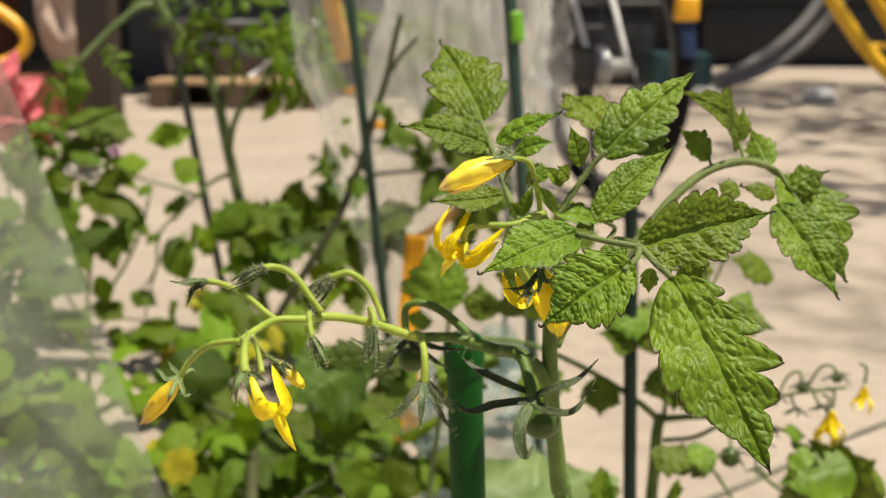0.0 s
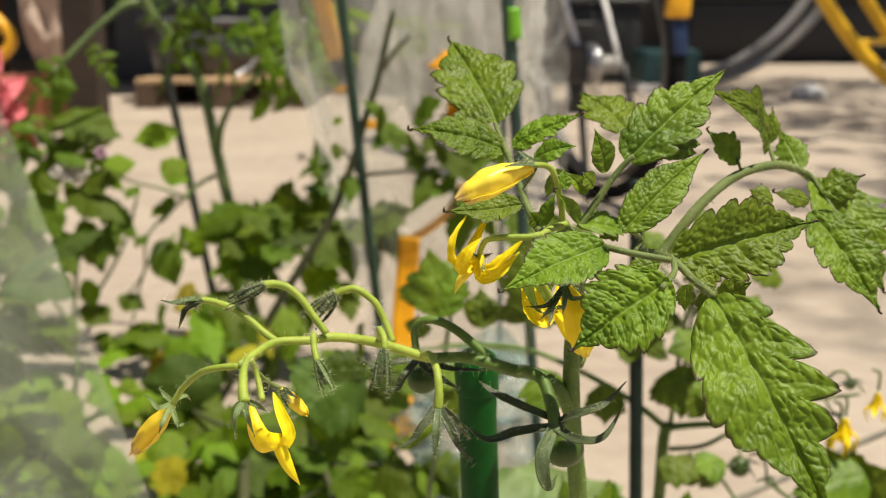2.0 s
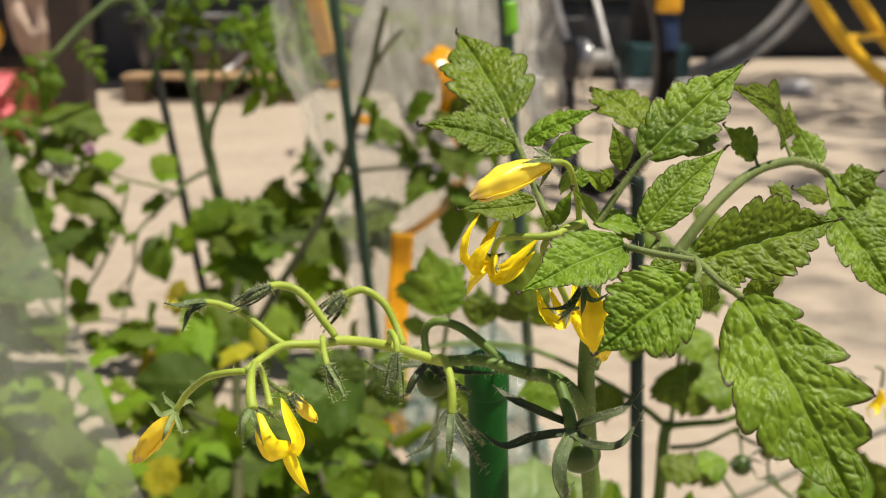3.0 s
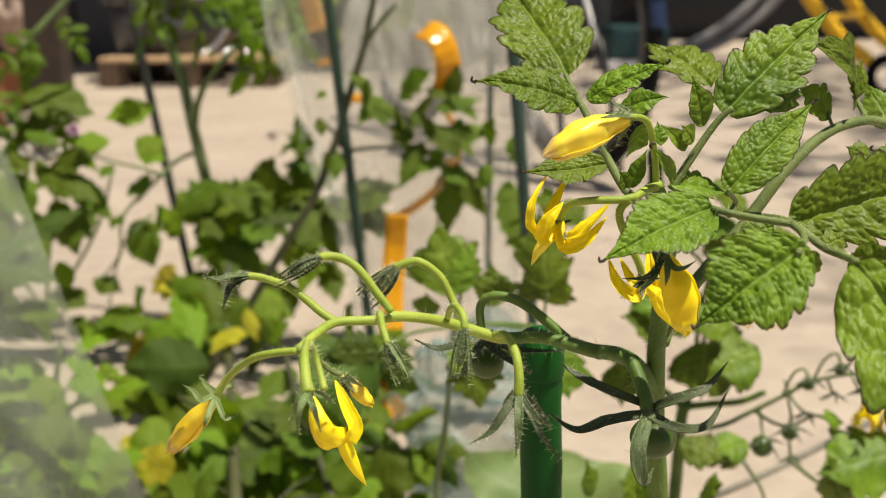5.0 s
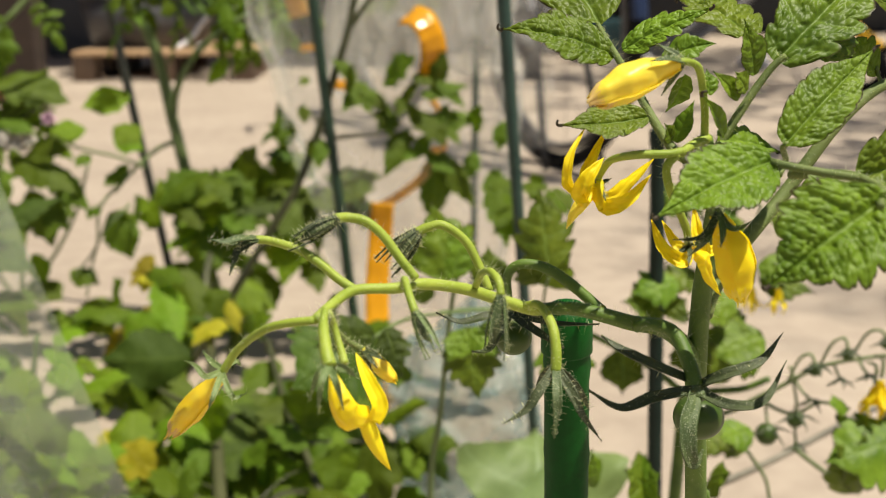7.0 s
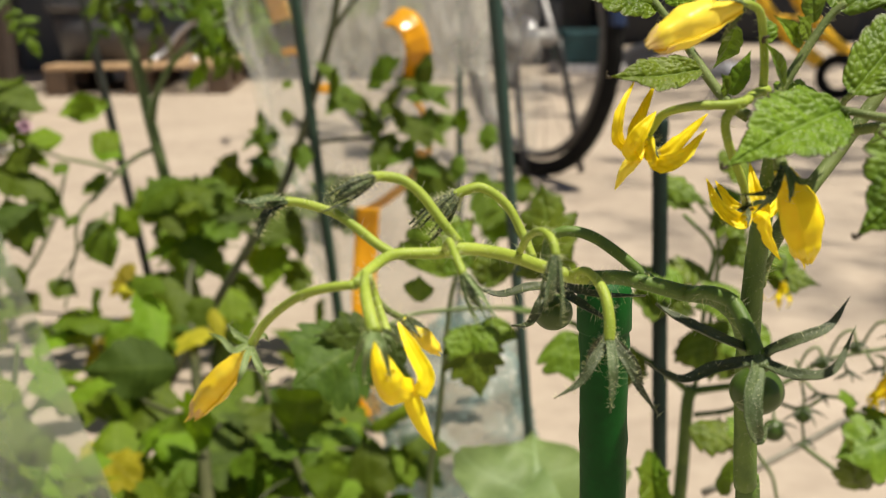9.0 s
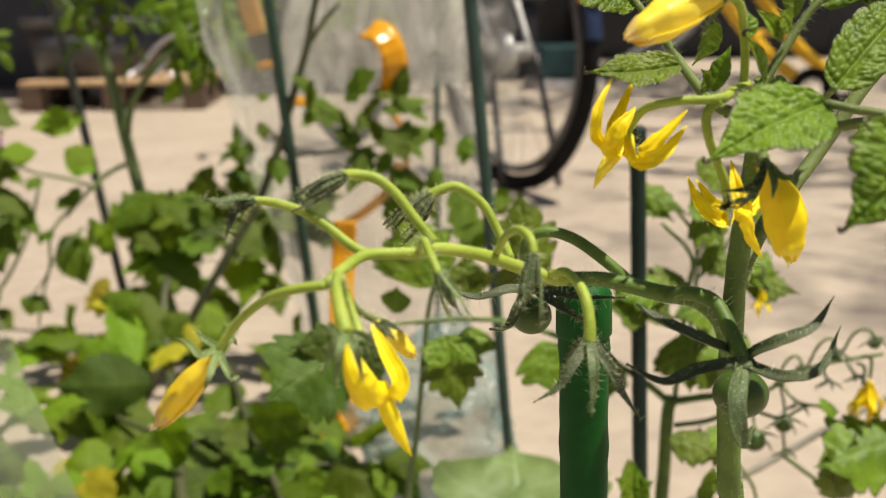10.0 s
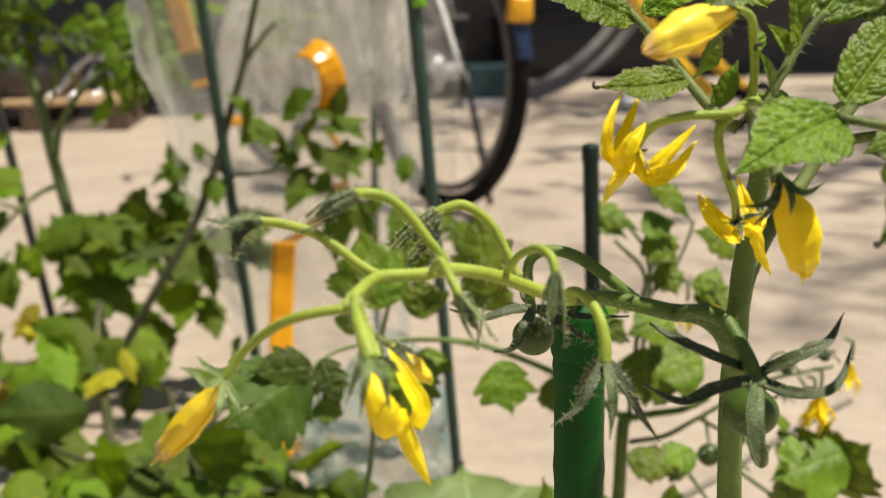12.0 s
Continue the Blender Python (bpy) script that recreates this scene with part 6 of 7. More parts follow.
mid = empty("tomato_plant", (0.02, 0.72, 0))
tagged(mid, "small tomato plant with a few hanging leaves behind the flower truss", "tomato plant")
stalk("stem", [(0.02, 0.72, 0)] + [(0.0148, 0.72, 0.1474), (0.0207, 0.71, 0.2096), (0.0263, 0.7, 0.2758), (0.0299, 0.69, 0.3013)], 0.0022, 0.0012, STEM_FAR, mid)
hang_leaves(mid, (
    ((0.0250, 0.68, 0.3000), (0.0155, 0.695, 0.3400), 0.034, dict(teeth=4, lobe=0.3, rise=0.75, wave=0.08)),
    ((0.0478, 0.69, 0.2904), (0.0476, 0.70, 0.3144), 0.017, dict(teeth=5, lobe=0.05, blunt=0.7)),
    ((0.0260, 0.68, 0.3010), (0.0350, 0.69, 0.3300), 0.018, dict(teeth=4, lobe=0.3, rise=0.75)),
    ((0.0735, 0.64, 0.3150), (0.0695, 0.655, 0.3545), 0.027, dict(teeth=4, lobe=0.4, rise=0.9, wave=0.08)),
    ((0.0701, 0.66, 0.3041), (0.0861, 0.65, 0.322), 0.024, dict(teeth=4, lobe=0.3)),
    ((0.0731, 0.66, 0.3041), (0.0624, 0.65, 0.3253), 0.022, dict(teeth=4, lobe=0.3)),
), 340, 0.42)
# Dark leaf colour stands in for the shade on these leaflets.
hang_leaves(mid, (
    ((-0.0170, 0.6, 0.2945), (-0.0535, 0.575, 0.2790), 0.040, dict(teeth=6, lobe=0.24, rise=0.50, wave=0.10, fold=0.3, mat=LEAF_SHADED)),
    ((-0.0200, 0.6, 0.2915), (-0.0330, 0.585, 0.2660), 0.020, dict(teeth=4, lobe=0.45, rise=0.2, wave=0.10, fold=0.3, mat=LEAF_SHADED)),
    ((-0.0100, 0.61, 0.2965), (-0.0030, 0.60, 0.2760), 0.016, dict(teeth=4, lobe=0.45, rise=0.15, wave=0.10, mat=LEAF_SHADED)),
), 352, 0.0)
hang_leaves(mid, (
    ((-0.0150, 0.6, 0.2960), (-0.0420, 0.59, 0.2985), 0.018, dict(teeth=4, lobe=0.25, rise=0.4, wave=0.1, mat=LEAF_SHADED)),
    ((0.0319, 0.66, 0.2795), (0.0388, 0.65, 0.2423), 0.028, dict(teeth=5, lobe=0.35, rise=0.5)),
    ((0.0330, 0.66, 0.2780), (0.0215, 0.65, 0.2630), 0.014, dict(teeth=4, lobe=0.3, rise=0.6)),
    ((0.0340, 0.66, 0.2785), (0.0480, 0.65, 0.2660), 0.015, dict(teeth=4, lobe=0.3, rise=0.6)),
    ((0.0465, 0.67, 0.2806), (0.0483, 0.66, 0.265), 0.020, dict(teeth=5, lobe=0.1)),
    ((0.0840, 0.66, 0.2746), (0.0872, 0.65, 0.2484), 0.030, dict(teeth=3, lobe=0.4, rise=0.7)),
    ((0.0089, 0.7, 0.2809), (0.0093, 0.69, 0.2987), 0.014, dict(teeth=5, lobe=0.05, blunt=0.7)),
    ((-0.0043, 0.7, 0.2465), (-0.0049, 0.69, 0.2334), 0.014, dict(teeth=5, lobe=0.1)),
    ((0.0532, 0.7, 0.2894), (0.0534, 0.69, 0.308), 0.018, dict(teeth=5, lobe=0.1)),
    ((0.0154, 0.7, 0.2985), (0.0075, 0.69, 0.3264), 0.026, dict(teeth=5, lobe=0.3)),
), 300)
stalk("stem", [(-0.0170, 0.6, 0.2945), (0.0003, 0.64, 0.2911), (0.0246, 0.66, 0.288), (0.0495, 0.67, 0.2852), (0.0772, 0.69, 0.2736)], 0.0010, 0.0009, STEM_FAR, mid)
stalk("stem", [(0.0735, 0.64, 0.3120), (0.0748, 0.66, 0.3011), (0.0772, 0.69, 0.2736)], 0.0008, 0.0008, STEM_FAR, mid)
pale = empty("squash_plant", (0.09, 0.82, 0))
tagged(pale, "broad pale green squash leaf near the ground", "squash plant")
stalk("stem", [(0.09, 0.82, 0), (0.08, 0.80, 0.04), (0.0884, 0.77, 0.0814)], 0.003, 0.0025, STEM_FAR, pale)
leaf(pale, (0.0348, 0.8, 0.0909), (0.1172, 0.76, 0.1081), 0.075, (0.05, -0.6, 1.4), "leaf", mat=LEAF_PALE, teeth=3, lobe=0.08, quilt=0.0005, seed=330, arch=0.12, n=26, m=8, blunt=0.6)
leaf(pale, (0.0884, 0.77, 0.0814), (0.0968, 0.835, 0.1482), 0.098, (0.1, -0.75, 0.9), "leaf", mat=LEAF_PALE, teeth=3, lobe=0.05, quilt=0.0008, seed=331, n=30, m=9, blunt=1.0, wave=0.10, fold=-0.2)


# ---- plastic covers ----
def crumple(p, amount, scale, seed):
    return amount * noise.fractal(Vector(p) * scale + Vector((seed, seed * 2, 0)), 0.7, 2.1, 4)


cover = empty("plant_cover", (0.0, 1.42, 0))
tagged(cover, "clear wrinkled plastic sleeve round a tomato vine, patched with orange tape", "plastic cover")
bm = bmesh.new()
rings = []
N = 120
HANG = [(-0.1733, 1.42, 0.4954), (-0.1632, 1.42, 0.4109), (-0.1426, 1.42, 0.3534), (-0.127, 1.42, 0.2873), (-0.0971, 1.42, 0.2048), (-0.0774, 1.42, 0.0808), (-0.0627, 1.42, -0.1994)]
for j in range(74):
    z = 0.02 + j * 0.012
    left = HANG[-1][0]
    for p, q in zip(HANG, HANG[1:]):
        if q[2] <= z <= p[2]:
            left = q[0] + (p[0] - q[0]) * (z - q[2]) / (p[2] - q[2])
    if z > HANG[0][2]:
        left = HANG[0][0]
    ring = []
    half = (0.135 - left) / 2
    for i in range(N):
        a = 2 * math.pi * i / N
        q = Vector((math.cos(a), math.sin(a), z * 3))
        r = half * (1 + 0.05 * math.sin(a * 3 + z * 5)) + crumple((q.x * 1.2, q.y * 1.2, z * 2.2), 0.022, 1.6, 3) + 0.010 * abs(noise.noise(Vector((a * 5.0, z * 2.5, 7))))
        c = Vector((0.135 - half, 1.42, z))
        ring.append(bm.verts.new(c + Vector((math.cos(a) * r, math.sin(a) * (r * 0.5 + 0.06), 0.0))))
    rings.append(ring)
for a, b in zip(rings, rings[1:]):
    for i in range(N):
        bm.faces.new((a[i], a[(i + 1) % N], b[(i + 1) % N], b[i]))
sleeve = part("sleeve", bm, FILM, cover)
sleeve.visible_shadow = False
bm = bmesh.new()
rings = []
for j in range(50):
    z = 0.36 + j * 0.012
    ring = []
    for i in range(N):
        a = 2 * math.pi * i / N
        q = Vector((math.cos(a), math.sin(a), z * 3))
        r = 0.088 + 0.02 * (z - 0.36) + crumple((q.x * 1.3, q.y * 1.3, z * 3.0), 0.030, 2.2, 11) + 0.014 * abs(noise.noise(Vector((a * 6.0, z * 3.5, 2))))
        low = 0.05 * noise.noise(Vector((a * 1.5, 3, 1))) * max(0.0, 1 - j / 8)
        ring.append(bm.verts.new(Vector((0.035 + math.cos(a) * r, 1.36 + math.sin(a) * r * 0.6, z + low))))
    rings.append(ring)
for a, b in zip(rings, rings[1:]):
    for i in range(N):
        bm.faces.new((a[i], a[(i + 1) % N], b[(i + 1) % N], b[i]))
part("gathered_top", bm, FILM_FOLDS, cover, "bunched milky folds of clear film").visible_shadow = False


def strip(name, points, width, mat, parent, facing=(0, -1, 0.1)):
    bm = bmesh.new()
    blade(bm, points, width, lambda u: 1.0, facing, 0.05, 0.0004, 4, 8, 0.15, 3)
    return part(name, bm, mat, parent, "orange adhesive tape strip")


strip("tape", [(-0.017, 1.24, 0.2298), (-0.0199, 1.24, 0.193), (-0.0239, 1.22, 0.1408), (-0.024, 1.19, 0.0862), (-0.0252, 1.16, 0.0462)], 0.0125, TAPE, cover)
strip("tape", [(0.0121, 1.28, 0.4257), (0.0259, 1.265, 0.422), (0.036, 1.26, 0.4056), (0.0392, 1.265, 0.3813), (0.0348, 1.28, 0.3587)], 0.0150, TAPE, cover, (0.3, -0.9, 0.4))
strip("tape", [(-0.1342, 1.36, 0.5541), (-0.1269, 1.36, 0.5082), (-0.1194, 1.37, 0.4648), (-0.1101, 1.38, 0.4215)], 0.0115, TAPE_PALE, cover)
strip("tape", [(0.0328, 1.3, 0.3424), (0.0468, 1.3, 0.3189), (0.0525, 1.31, 0.2821), (0.0477, 1.32, 0.2674)], 0.0038, TAPE, cover)
strip("tape", [(-0.0681, 1.3, 0.3509), (-0.0593, 1.3, 0.3503), (-0.048, 1.3, 0.349)], 0.0055, TAPE, cover, (0, -0.9, 0.4))
strip("tape", [(0.043, 1.27, 0.2855), (0.03, 1.27, 0.2557), (-0.0017, 1.27, 0.2296), (-0.0279, 1.27, 0.2165)], 0.0050, TAPE_PALE, cover)
strip("tape", [(-0.0179, 1.15, 0.0501), (-0.0297, 1.14, 0.0354), (-0.0529, 1.13, 0.0304)], 0.0130, TAPE, cover)
strip("tape", [(-0.0987, 1.32, 0.3933), (-0.0977, 1.32, 0.3851)], 0.0090, TAPE, cover)


def sheet(name, label, grid, mat, seed, amount, scale):
    """A hanging film through four corner lines, wrinkled."""
    (a, b), (c, d) = grid
    a, b, c, d = map(Vector, (a, b, c, d))
    bm = bmesh.new()
    n, m = 50, 60
    rows = []
    for j in range(m + 1):
        v = j / m
        row = []
        for i in range(n + 1):
            u = i / n
            q = a.lerp(b, u).lerp(c.lerp(d, u), v)
            row.append(bm.verts.new(q + Vector((0.35, -1, 0.1)) * crumple(q, amount, scale, seed)))
        rows.append(row)
    for p, q in zip(rows, rows[1:]):
        for i in range(n):
            bm.faces.new((p[i], p[i + 1], q[i + 1], q[i]))
    ob = part(name, bm, mat)
    ob.visible_shadow = False
    return tagged(ob, label, "plastic sheet")


sheet("plastic_sheet", "milky plastic sheet hanging in front of leafy plants", (((-0.60, 0.74, 0.0), (-0.1146, 0.703, 0.0)), ((-0.86, 0.87, 0.634), (-0.361, 0.832, 0.634))), FILM_LEFT, 5, 0.018, 6.0)
sheet("plastic_sheet", "clear plastic curtain with soft folds beside a stake", (((0.1134, 1.1, 0.3024), (0.1496, 1.14, 0.3047)), ((0.0927, 1.1, 0.6222), (0.1477, 1.14, 0.6276))), FILM, 9, 0.022, 9.0)
bm = bmesh.new()
bmesh.ops.create_icosphere(bm, subdivisions=5, radius=1.0)
for v in bm.verts:
    k = 1 + crumple(v.co, 0.30, 2.4, 4) + 0.10 * abs(noise.noise(v.co * 6))
    v.co = Vector(((v.co.x * 0.066) * k + 0.055, v.co.y * 0.06 * k + 1.02, max(0.002, v.co.z * 0.085 * k + 0.075)))
bag = empty("plastic_bag", (0.055, 1.02, 0))
part("body", bm, FILM_TEAL, bag)
bm = bmesh.new()
tube(bm, [(0.060, 1.03, 0.135), (0.064, 1.03, 0.150), (0.070, 1.025, 0.160), (0.080, 1.02, 0.172)], 0.012, 0.026, 16, 5, 0.5)
part("gathered_neck", bm, FILM_TEAL, bag)
tagged(bag, "crumpled blue-green plastic bag on the ground", "plastic bag")

# ---- pallets and yard clutter ----
WOOD = plain("pallet_wood", (0.38, 0.24, 0.13), (0.52, 0.36, 0.21), 8.0, 0.75)
# Shade below the deck boards is put into this darker wood.
WOOD_DARK = plain("shaded_wood", (0.07, 0.045, 0.03), (0.12, 0.075, 0.045), 8.0, 0.75)
RUBBER = plain("black_rubber", (0.005, 0.005, 0.005), (0.011, 0.011, 0.011), 30.0, 0.75)
RUBBER.node_tree.nodes["Principled BSDF"].inputs["Specular IOR Level"].default_value = 0.15
CHROME = plain("worn_chrome", (0.60, 0.60, 0.62), (0.75, 0.75, 0.76), 40.0, 0.28, 0.9, 0.1, 0.0005)
WHITE = plain("white_paint", (0.68, 0.66, 0.66), (0.80, 0.78, 0.78), 30.0, 0.45)
NAVY = plain("navy_paint", (0.012, 0.022, 0.06), (0.02, 0.035, 0.09), 30.0, 0.35)
YELLOW = plain("yellow_paint", (0.75, 0.42, 0.01), (0.85, 0.50, 0.015), 20.0, 0.4)
ORANGE = plain("orange_plastic", (0.8, 0.38, 0.01), (0.88, 0.46, 0.02), 20.0, 0.35)
BLACK = plain("black_plastic", (0.015, 0.015, 0.017), (0.03, 0.03, 0.032), 20.0, 0.5)
CHARCOAL = plain("charcoal_plastic", (0.05, 0.05, 0.055), (0.085, 0.083, 0.085), 20.0, 0.45)
GREY = plain("grey_plastic", (0.22, 0.21, 0.21), (0.32, 0.31, 0.30), 20.0, 0.5)
BEIGE = plain("beige_sack", (0.46, 0.34, 0.27), (0.60, 0.46, 0.38), 14.0, 0.85)
TEAL = plain("teal_crate", (0.012, 0.045, 0.05), (0.02, 0.07, 0.075), 20.0, 0.5)
TERRA = plain("terracotta", (0.24, 0.08, 0.035), (0.34, 0.12, 0.05), 20.0, 0.8)


def board(parent, lo, hi, mat, name="board"):
    bm = bmesh.new()
    box(bm, lo, hi, 0.004)
    return part(name, bm, mat, parent, "", False)


def pallet(x, y, label, w=1.1, z=0.0):
    ob = empty("pallet", (x, y, z))
    d = 1.0
    for i in range(7):
        board(ob, (x - w / 2, y + i * (d - 0.1) / 6, z + 0.122), (x + w / 2, y + 0.1 + i * (d - 0.1) / 6, z + 0.144), WOOD)
    for i in range(3):
        cx = x - w / 2 + 0.05 + i * (w - 0.1) / 2
        board(ob, (cx - 0.05, y, z + 0.10), (cx + 0.05, y + d, z + 0.1215), WOOD_DARK, "stringer")
        for k in range(3):
            cy = y + 0.07 + k * (d - 0.14) / 2
            board(ob, (cx - 0.05, cy - 0.07, z + 0.0225), (cx + 0.05, cy + 0.07, z + 0.0995), WOOD_DARK, "block")
        board(ob, (cx - 0.05, y, z), (cx + 0.05, y + d, z + 0.022), WOOD_DARK, "runner")
    return tagged(ob, label, "pallet")


pallet(-1.10, 5.35, "sun-bleached wooden pallet on the concrete", 0.86)
bm = bmesh.new()
rings = []
for h, r in ((0.146, 0.26), (0.15, 0.30), (0.40, 0.355), (0.40, 0.345), (0.17, 0.29), (0.165, 0.0001)):
    rings.append([bm.verts.new((-1.25 + r * math.cos(k * math.pi / 16), 5.85 + r * math.sin(k * math.pi / 16), h)) for k in range(32)])
for a, b in zip(rings, rings[1:]):
    for k in range(32):
        bm.faces.new((a[k], a[(k + 1) % 32], b[(k + 1) % 32], b[k]))
bm.faces.new(rings[0][::-1])
tub = empty("tub", (-1.25, 5.85, 0.146))
tagged(tub, "charcoal plastic tub on a wooden pallet", "tub")
part("body", bm, CHARCOAL, tub)
bm = bmesh.new()
rings = []
for h, r in ((0.392, 0.345), (0.392, 0.372), (0.42, 0.38), (0.435, 0.375), (0.435, 0.352), (0.392, 0.345)):
    rings.append([bm.verts.new((-1.25 + r * math.cos(k * math.pi / 16), 5.85 + r * math.sin(k * math.pi / 16), h)) for k in range(32)])
for a, b in zip(rings, rings[1:]):
    for k in range(32):
        bm.faces.new((a[k], a[(k + 1) % 32], b[(k + 1) % 32], b[k]))
part("rim", bm, CHARCOAL, tub)
for k in range(3):
    bm = bmesh.new()
    tube(bm, [(-1.05 + 0.1 * k, 5.42, 0.152), (-0.98 + 0.1 * k, 5.47, 0.20), (-0.90 + 0.08 * k, 5.50, 0.30), (-0.75 + 0.05 * k, 5.52, 0.40 + 0.03 * k)], 0.011, 0.011, 10, 5)
    tagged(part("metal_pipe", bm, CHROME), "bent grey metal pipe leaning on a pallet", "pipe", "pipes on the pallet")
bm = bmesh.new()
box(bm, (-1.335, 3.85, 0), (-1.215, 3.97, 1.4), 0.006)
POST = plain("dark_stained_wood", (0.022, 0.013, 0.009), (0.045, 0.027, 0.018), 8.0, 0.7)
tagged(part("post", bm, POST, None, "", False), "dark brown wooden post", "post")
bm = bmesh.new()
bmesh.ops.create_icosphere(bm, subdivisions=4, radius=1.0)
for v in bm.verts:
    v.co = Vector((-1.52 + v.co.x * 0.14, 4.35 + v.co.y * 0.14, max(0.215, 0.50 + v.co.z * 0.29))) * (1 + crumple(v.co, 0.012, 2.5, 8))
tagged(part("sack", bm, BEIGE), "pale beige sack on a low terracotta crate", "sack")
crate = empty("crate", (-1.85, 4.2, 0))
tagged(crate, "low reddish brown slatted crate on the concrete", "crate")
for k in range(4):
    board(crate, (-2.35, 4.20, 0.01 + k * 0.052), (-1.56, 4.22, 0.055 + k * 0.052), TERRA, "slat")
    board(crate, (-2.35, 4.60, 0.01 + k * 0.052), (-1.56, 4.62, 0.055 + k * 0.052), TERRA, "slat")
board(crate, (-2.35, 4.22, 0.0), (-2.31, 4.60, 0.21), TERRA, "side")
board(crate, (-1.62, 4.22, 0.0), (-1.58, 4.60, 0.21), TERRA, "side")
board(crate, (-2.31, 4.22, 0.195), (-1.62, 4.60, 0.213), TERRA, "top")
bucket = empty("bucket", (-1.98, 4.1, 0))
bm = bmesh.new()
tube(bm, [(-1.98, 4.08, 0.0), (-1.98, 4.08, 0.10), (-1.98, 4.08, 0.26)], 0.10, 0.13, 28, 4)
part("body", bm, GREY, bucket)
bm = bmesh.new()
tube(bm, [(-1.7404, 4, 0.5168), (-1.6607, 4, 0.4768), (-1.5792, 4, 0.4062), (-1.58, 4, 0.3451), (-1.6558, 4, 0.2934), (-1.7615, 4, 0.2889)], 0.022, 0.022, 10, 6)
part("handle", bm, ORANGE, bucket, "thick orange plastic handle")
tagged(bucket, "grey bucket with a thick orange handle", "bucket")
# Pink thing of unknown kind, given petals to sit on the bush.
PINK_PETAL = tissue("pink_petal", (0.70, 0.14, 0.18), (0.82, 0.24, 0.28), 0.3, 0.6, 60.0, 1.0)
c = Vector((-0.5863, 1.5, 0.3475))
bloom = stalk("flower_stalk", [c + Vector((-0.02, 0, -0.2)), c + Vector((-0.01, 0, -0.1)), c], 0.002, 0.0018, STEM_FAR, left_bush)
for j in range(9):
    a = j * 0.7
    r = 0.045 + 0.012 * (j % 3)
    petal([c, c + Vector((math.cos(a) * r * 0.5, -0.012, math.sin(a) * r * 0.6)), c + Vector((math.cos(a) * r, 0.01, math.sin(a) * r * 1.2))], 0.024, bloom, (0, -1, 0.3), PINK_PETAL, 0.25, 0.5, 440 + j)
tagged(bloom, "unidentified pink thing shaped as a large ruffled flower")
PALE = tissue("white_petal", (0.55, 0.50, 0.46), (0.68, 0.62, 0.58), 0.3, 0.6, 60.0, 1.0)
blooms = empty("flower", (-0.4601, 1.42, 0.2778))
c = Vector(blooms.location)
for j in range(6):
    a = j * 1.05
    petal([c, c + Vector((math.cos(a) * 0.014, -0.008, math.sin(a) * 0.008)), c + Vector((math.cos(a) * 0.028, 0.0, math.sin(a) * 0.015))], 0.010, blooms, (0, -1, 0.4), PALE, 0.2, 0.4, 400 + j)
tagged(blooms, "white ruffled flower on a leafy bush", "flower")
MAUVE = tissue("mauve_petal", (0.56, 0.34, 0.48), (0.66, 0.44, 0.56), 0.3, 0.5, 60.0, 1.0)
blooms = empty("flower", (-0.4176, 1.42, 0.3019))
c = Vector(blooms.location)
for j in range(5):
    a = j * 1.256
    petal([c, c + Vector((math.cos(a) * 0.006, -0.005, math.sin(a) * 0.006)), c + Vector((math.cos(a) * 0.008, 0.0, math.sin(a) * 0.008))], 0.005, blooms, (0, -1, 0.4), MAUVE, 0.2, 0.4, 420 + j)
tagged(blooms, "small mauve flower on a leafy bush", "flower")


# ---- unseen tree, added to shade the floor and the bicycles ----
BARK = plain("tree_bark", (0.08, 0.06, 0.045), (0.14, 0.11, 0.08), 12.0, 0.9)
tree = empty("tree", (8.3, 4.6, 0))
tagged(tree, "unseen leafy tree added to cast dappled shade on the yard", "tree")
bm = bmesh.new()
tube(bm, [(8.3, 4.6, 0), (8.3, 4.6, 1.8), (8.15, 4.5, 3.8), (7.8, 4.4, 5.8)], 0.20, 0.11, 14, 6, 0.1)
part("trunk", bm, BARK, tree)
rnd = random.Random(77)
RAISE = SUN_FROM * 3.3
for pts in ([(6.8, 5.0, 2.3), (5.6, 4.8, 2.9), (4.2, 4.9, 3.1), (2.6, 5.0, 3.2)], [(6.7, 5.0, 2.5), (5.4, 5.7, 3.0), (4.0, 6.0, 3.2), (2.8, 6.2, 3.2)], [(6.9, 5.0, 2.2), (5.8, 4.0, 2.8), (4.2, 3.2, 3.0), (2.6, 2.8, 3.1)]):
    bm = bmesh.new()
    tube(bm, [Vector(q) + RAISE for q in pts], 0.07, 0.02, 9, 5, 0.1)
    part("limb", bm, BARK, tree)
# Extra limb with fine leaves, placed to darken the concrete on the right.
reach = SUN_FROM * 7.4
bm = bmesh.new()
tube(bm, [Vector((2.6, 2.8, 3.1)) + RAISE, Vector((1.7, 2.4, 0)) + reach, Vector((1.0, 1.9, 0)) + reach, Vector((0.7, 1.5, 0)) + reach], 0.02, 0.008, 7, 4, 0.1)
part("limb", bm, BARK, tree)
bm = bmesh.new()
uvl = bm.loops.layers.uv.new("UVMap")
clumps = [Vector((1.1 + rnd.gauss(0, 0.34), 1.9 + rnd.gauss(0, 0.46), rnd.uniform(-0.3, 0.3))) + reach for k in range(36)]
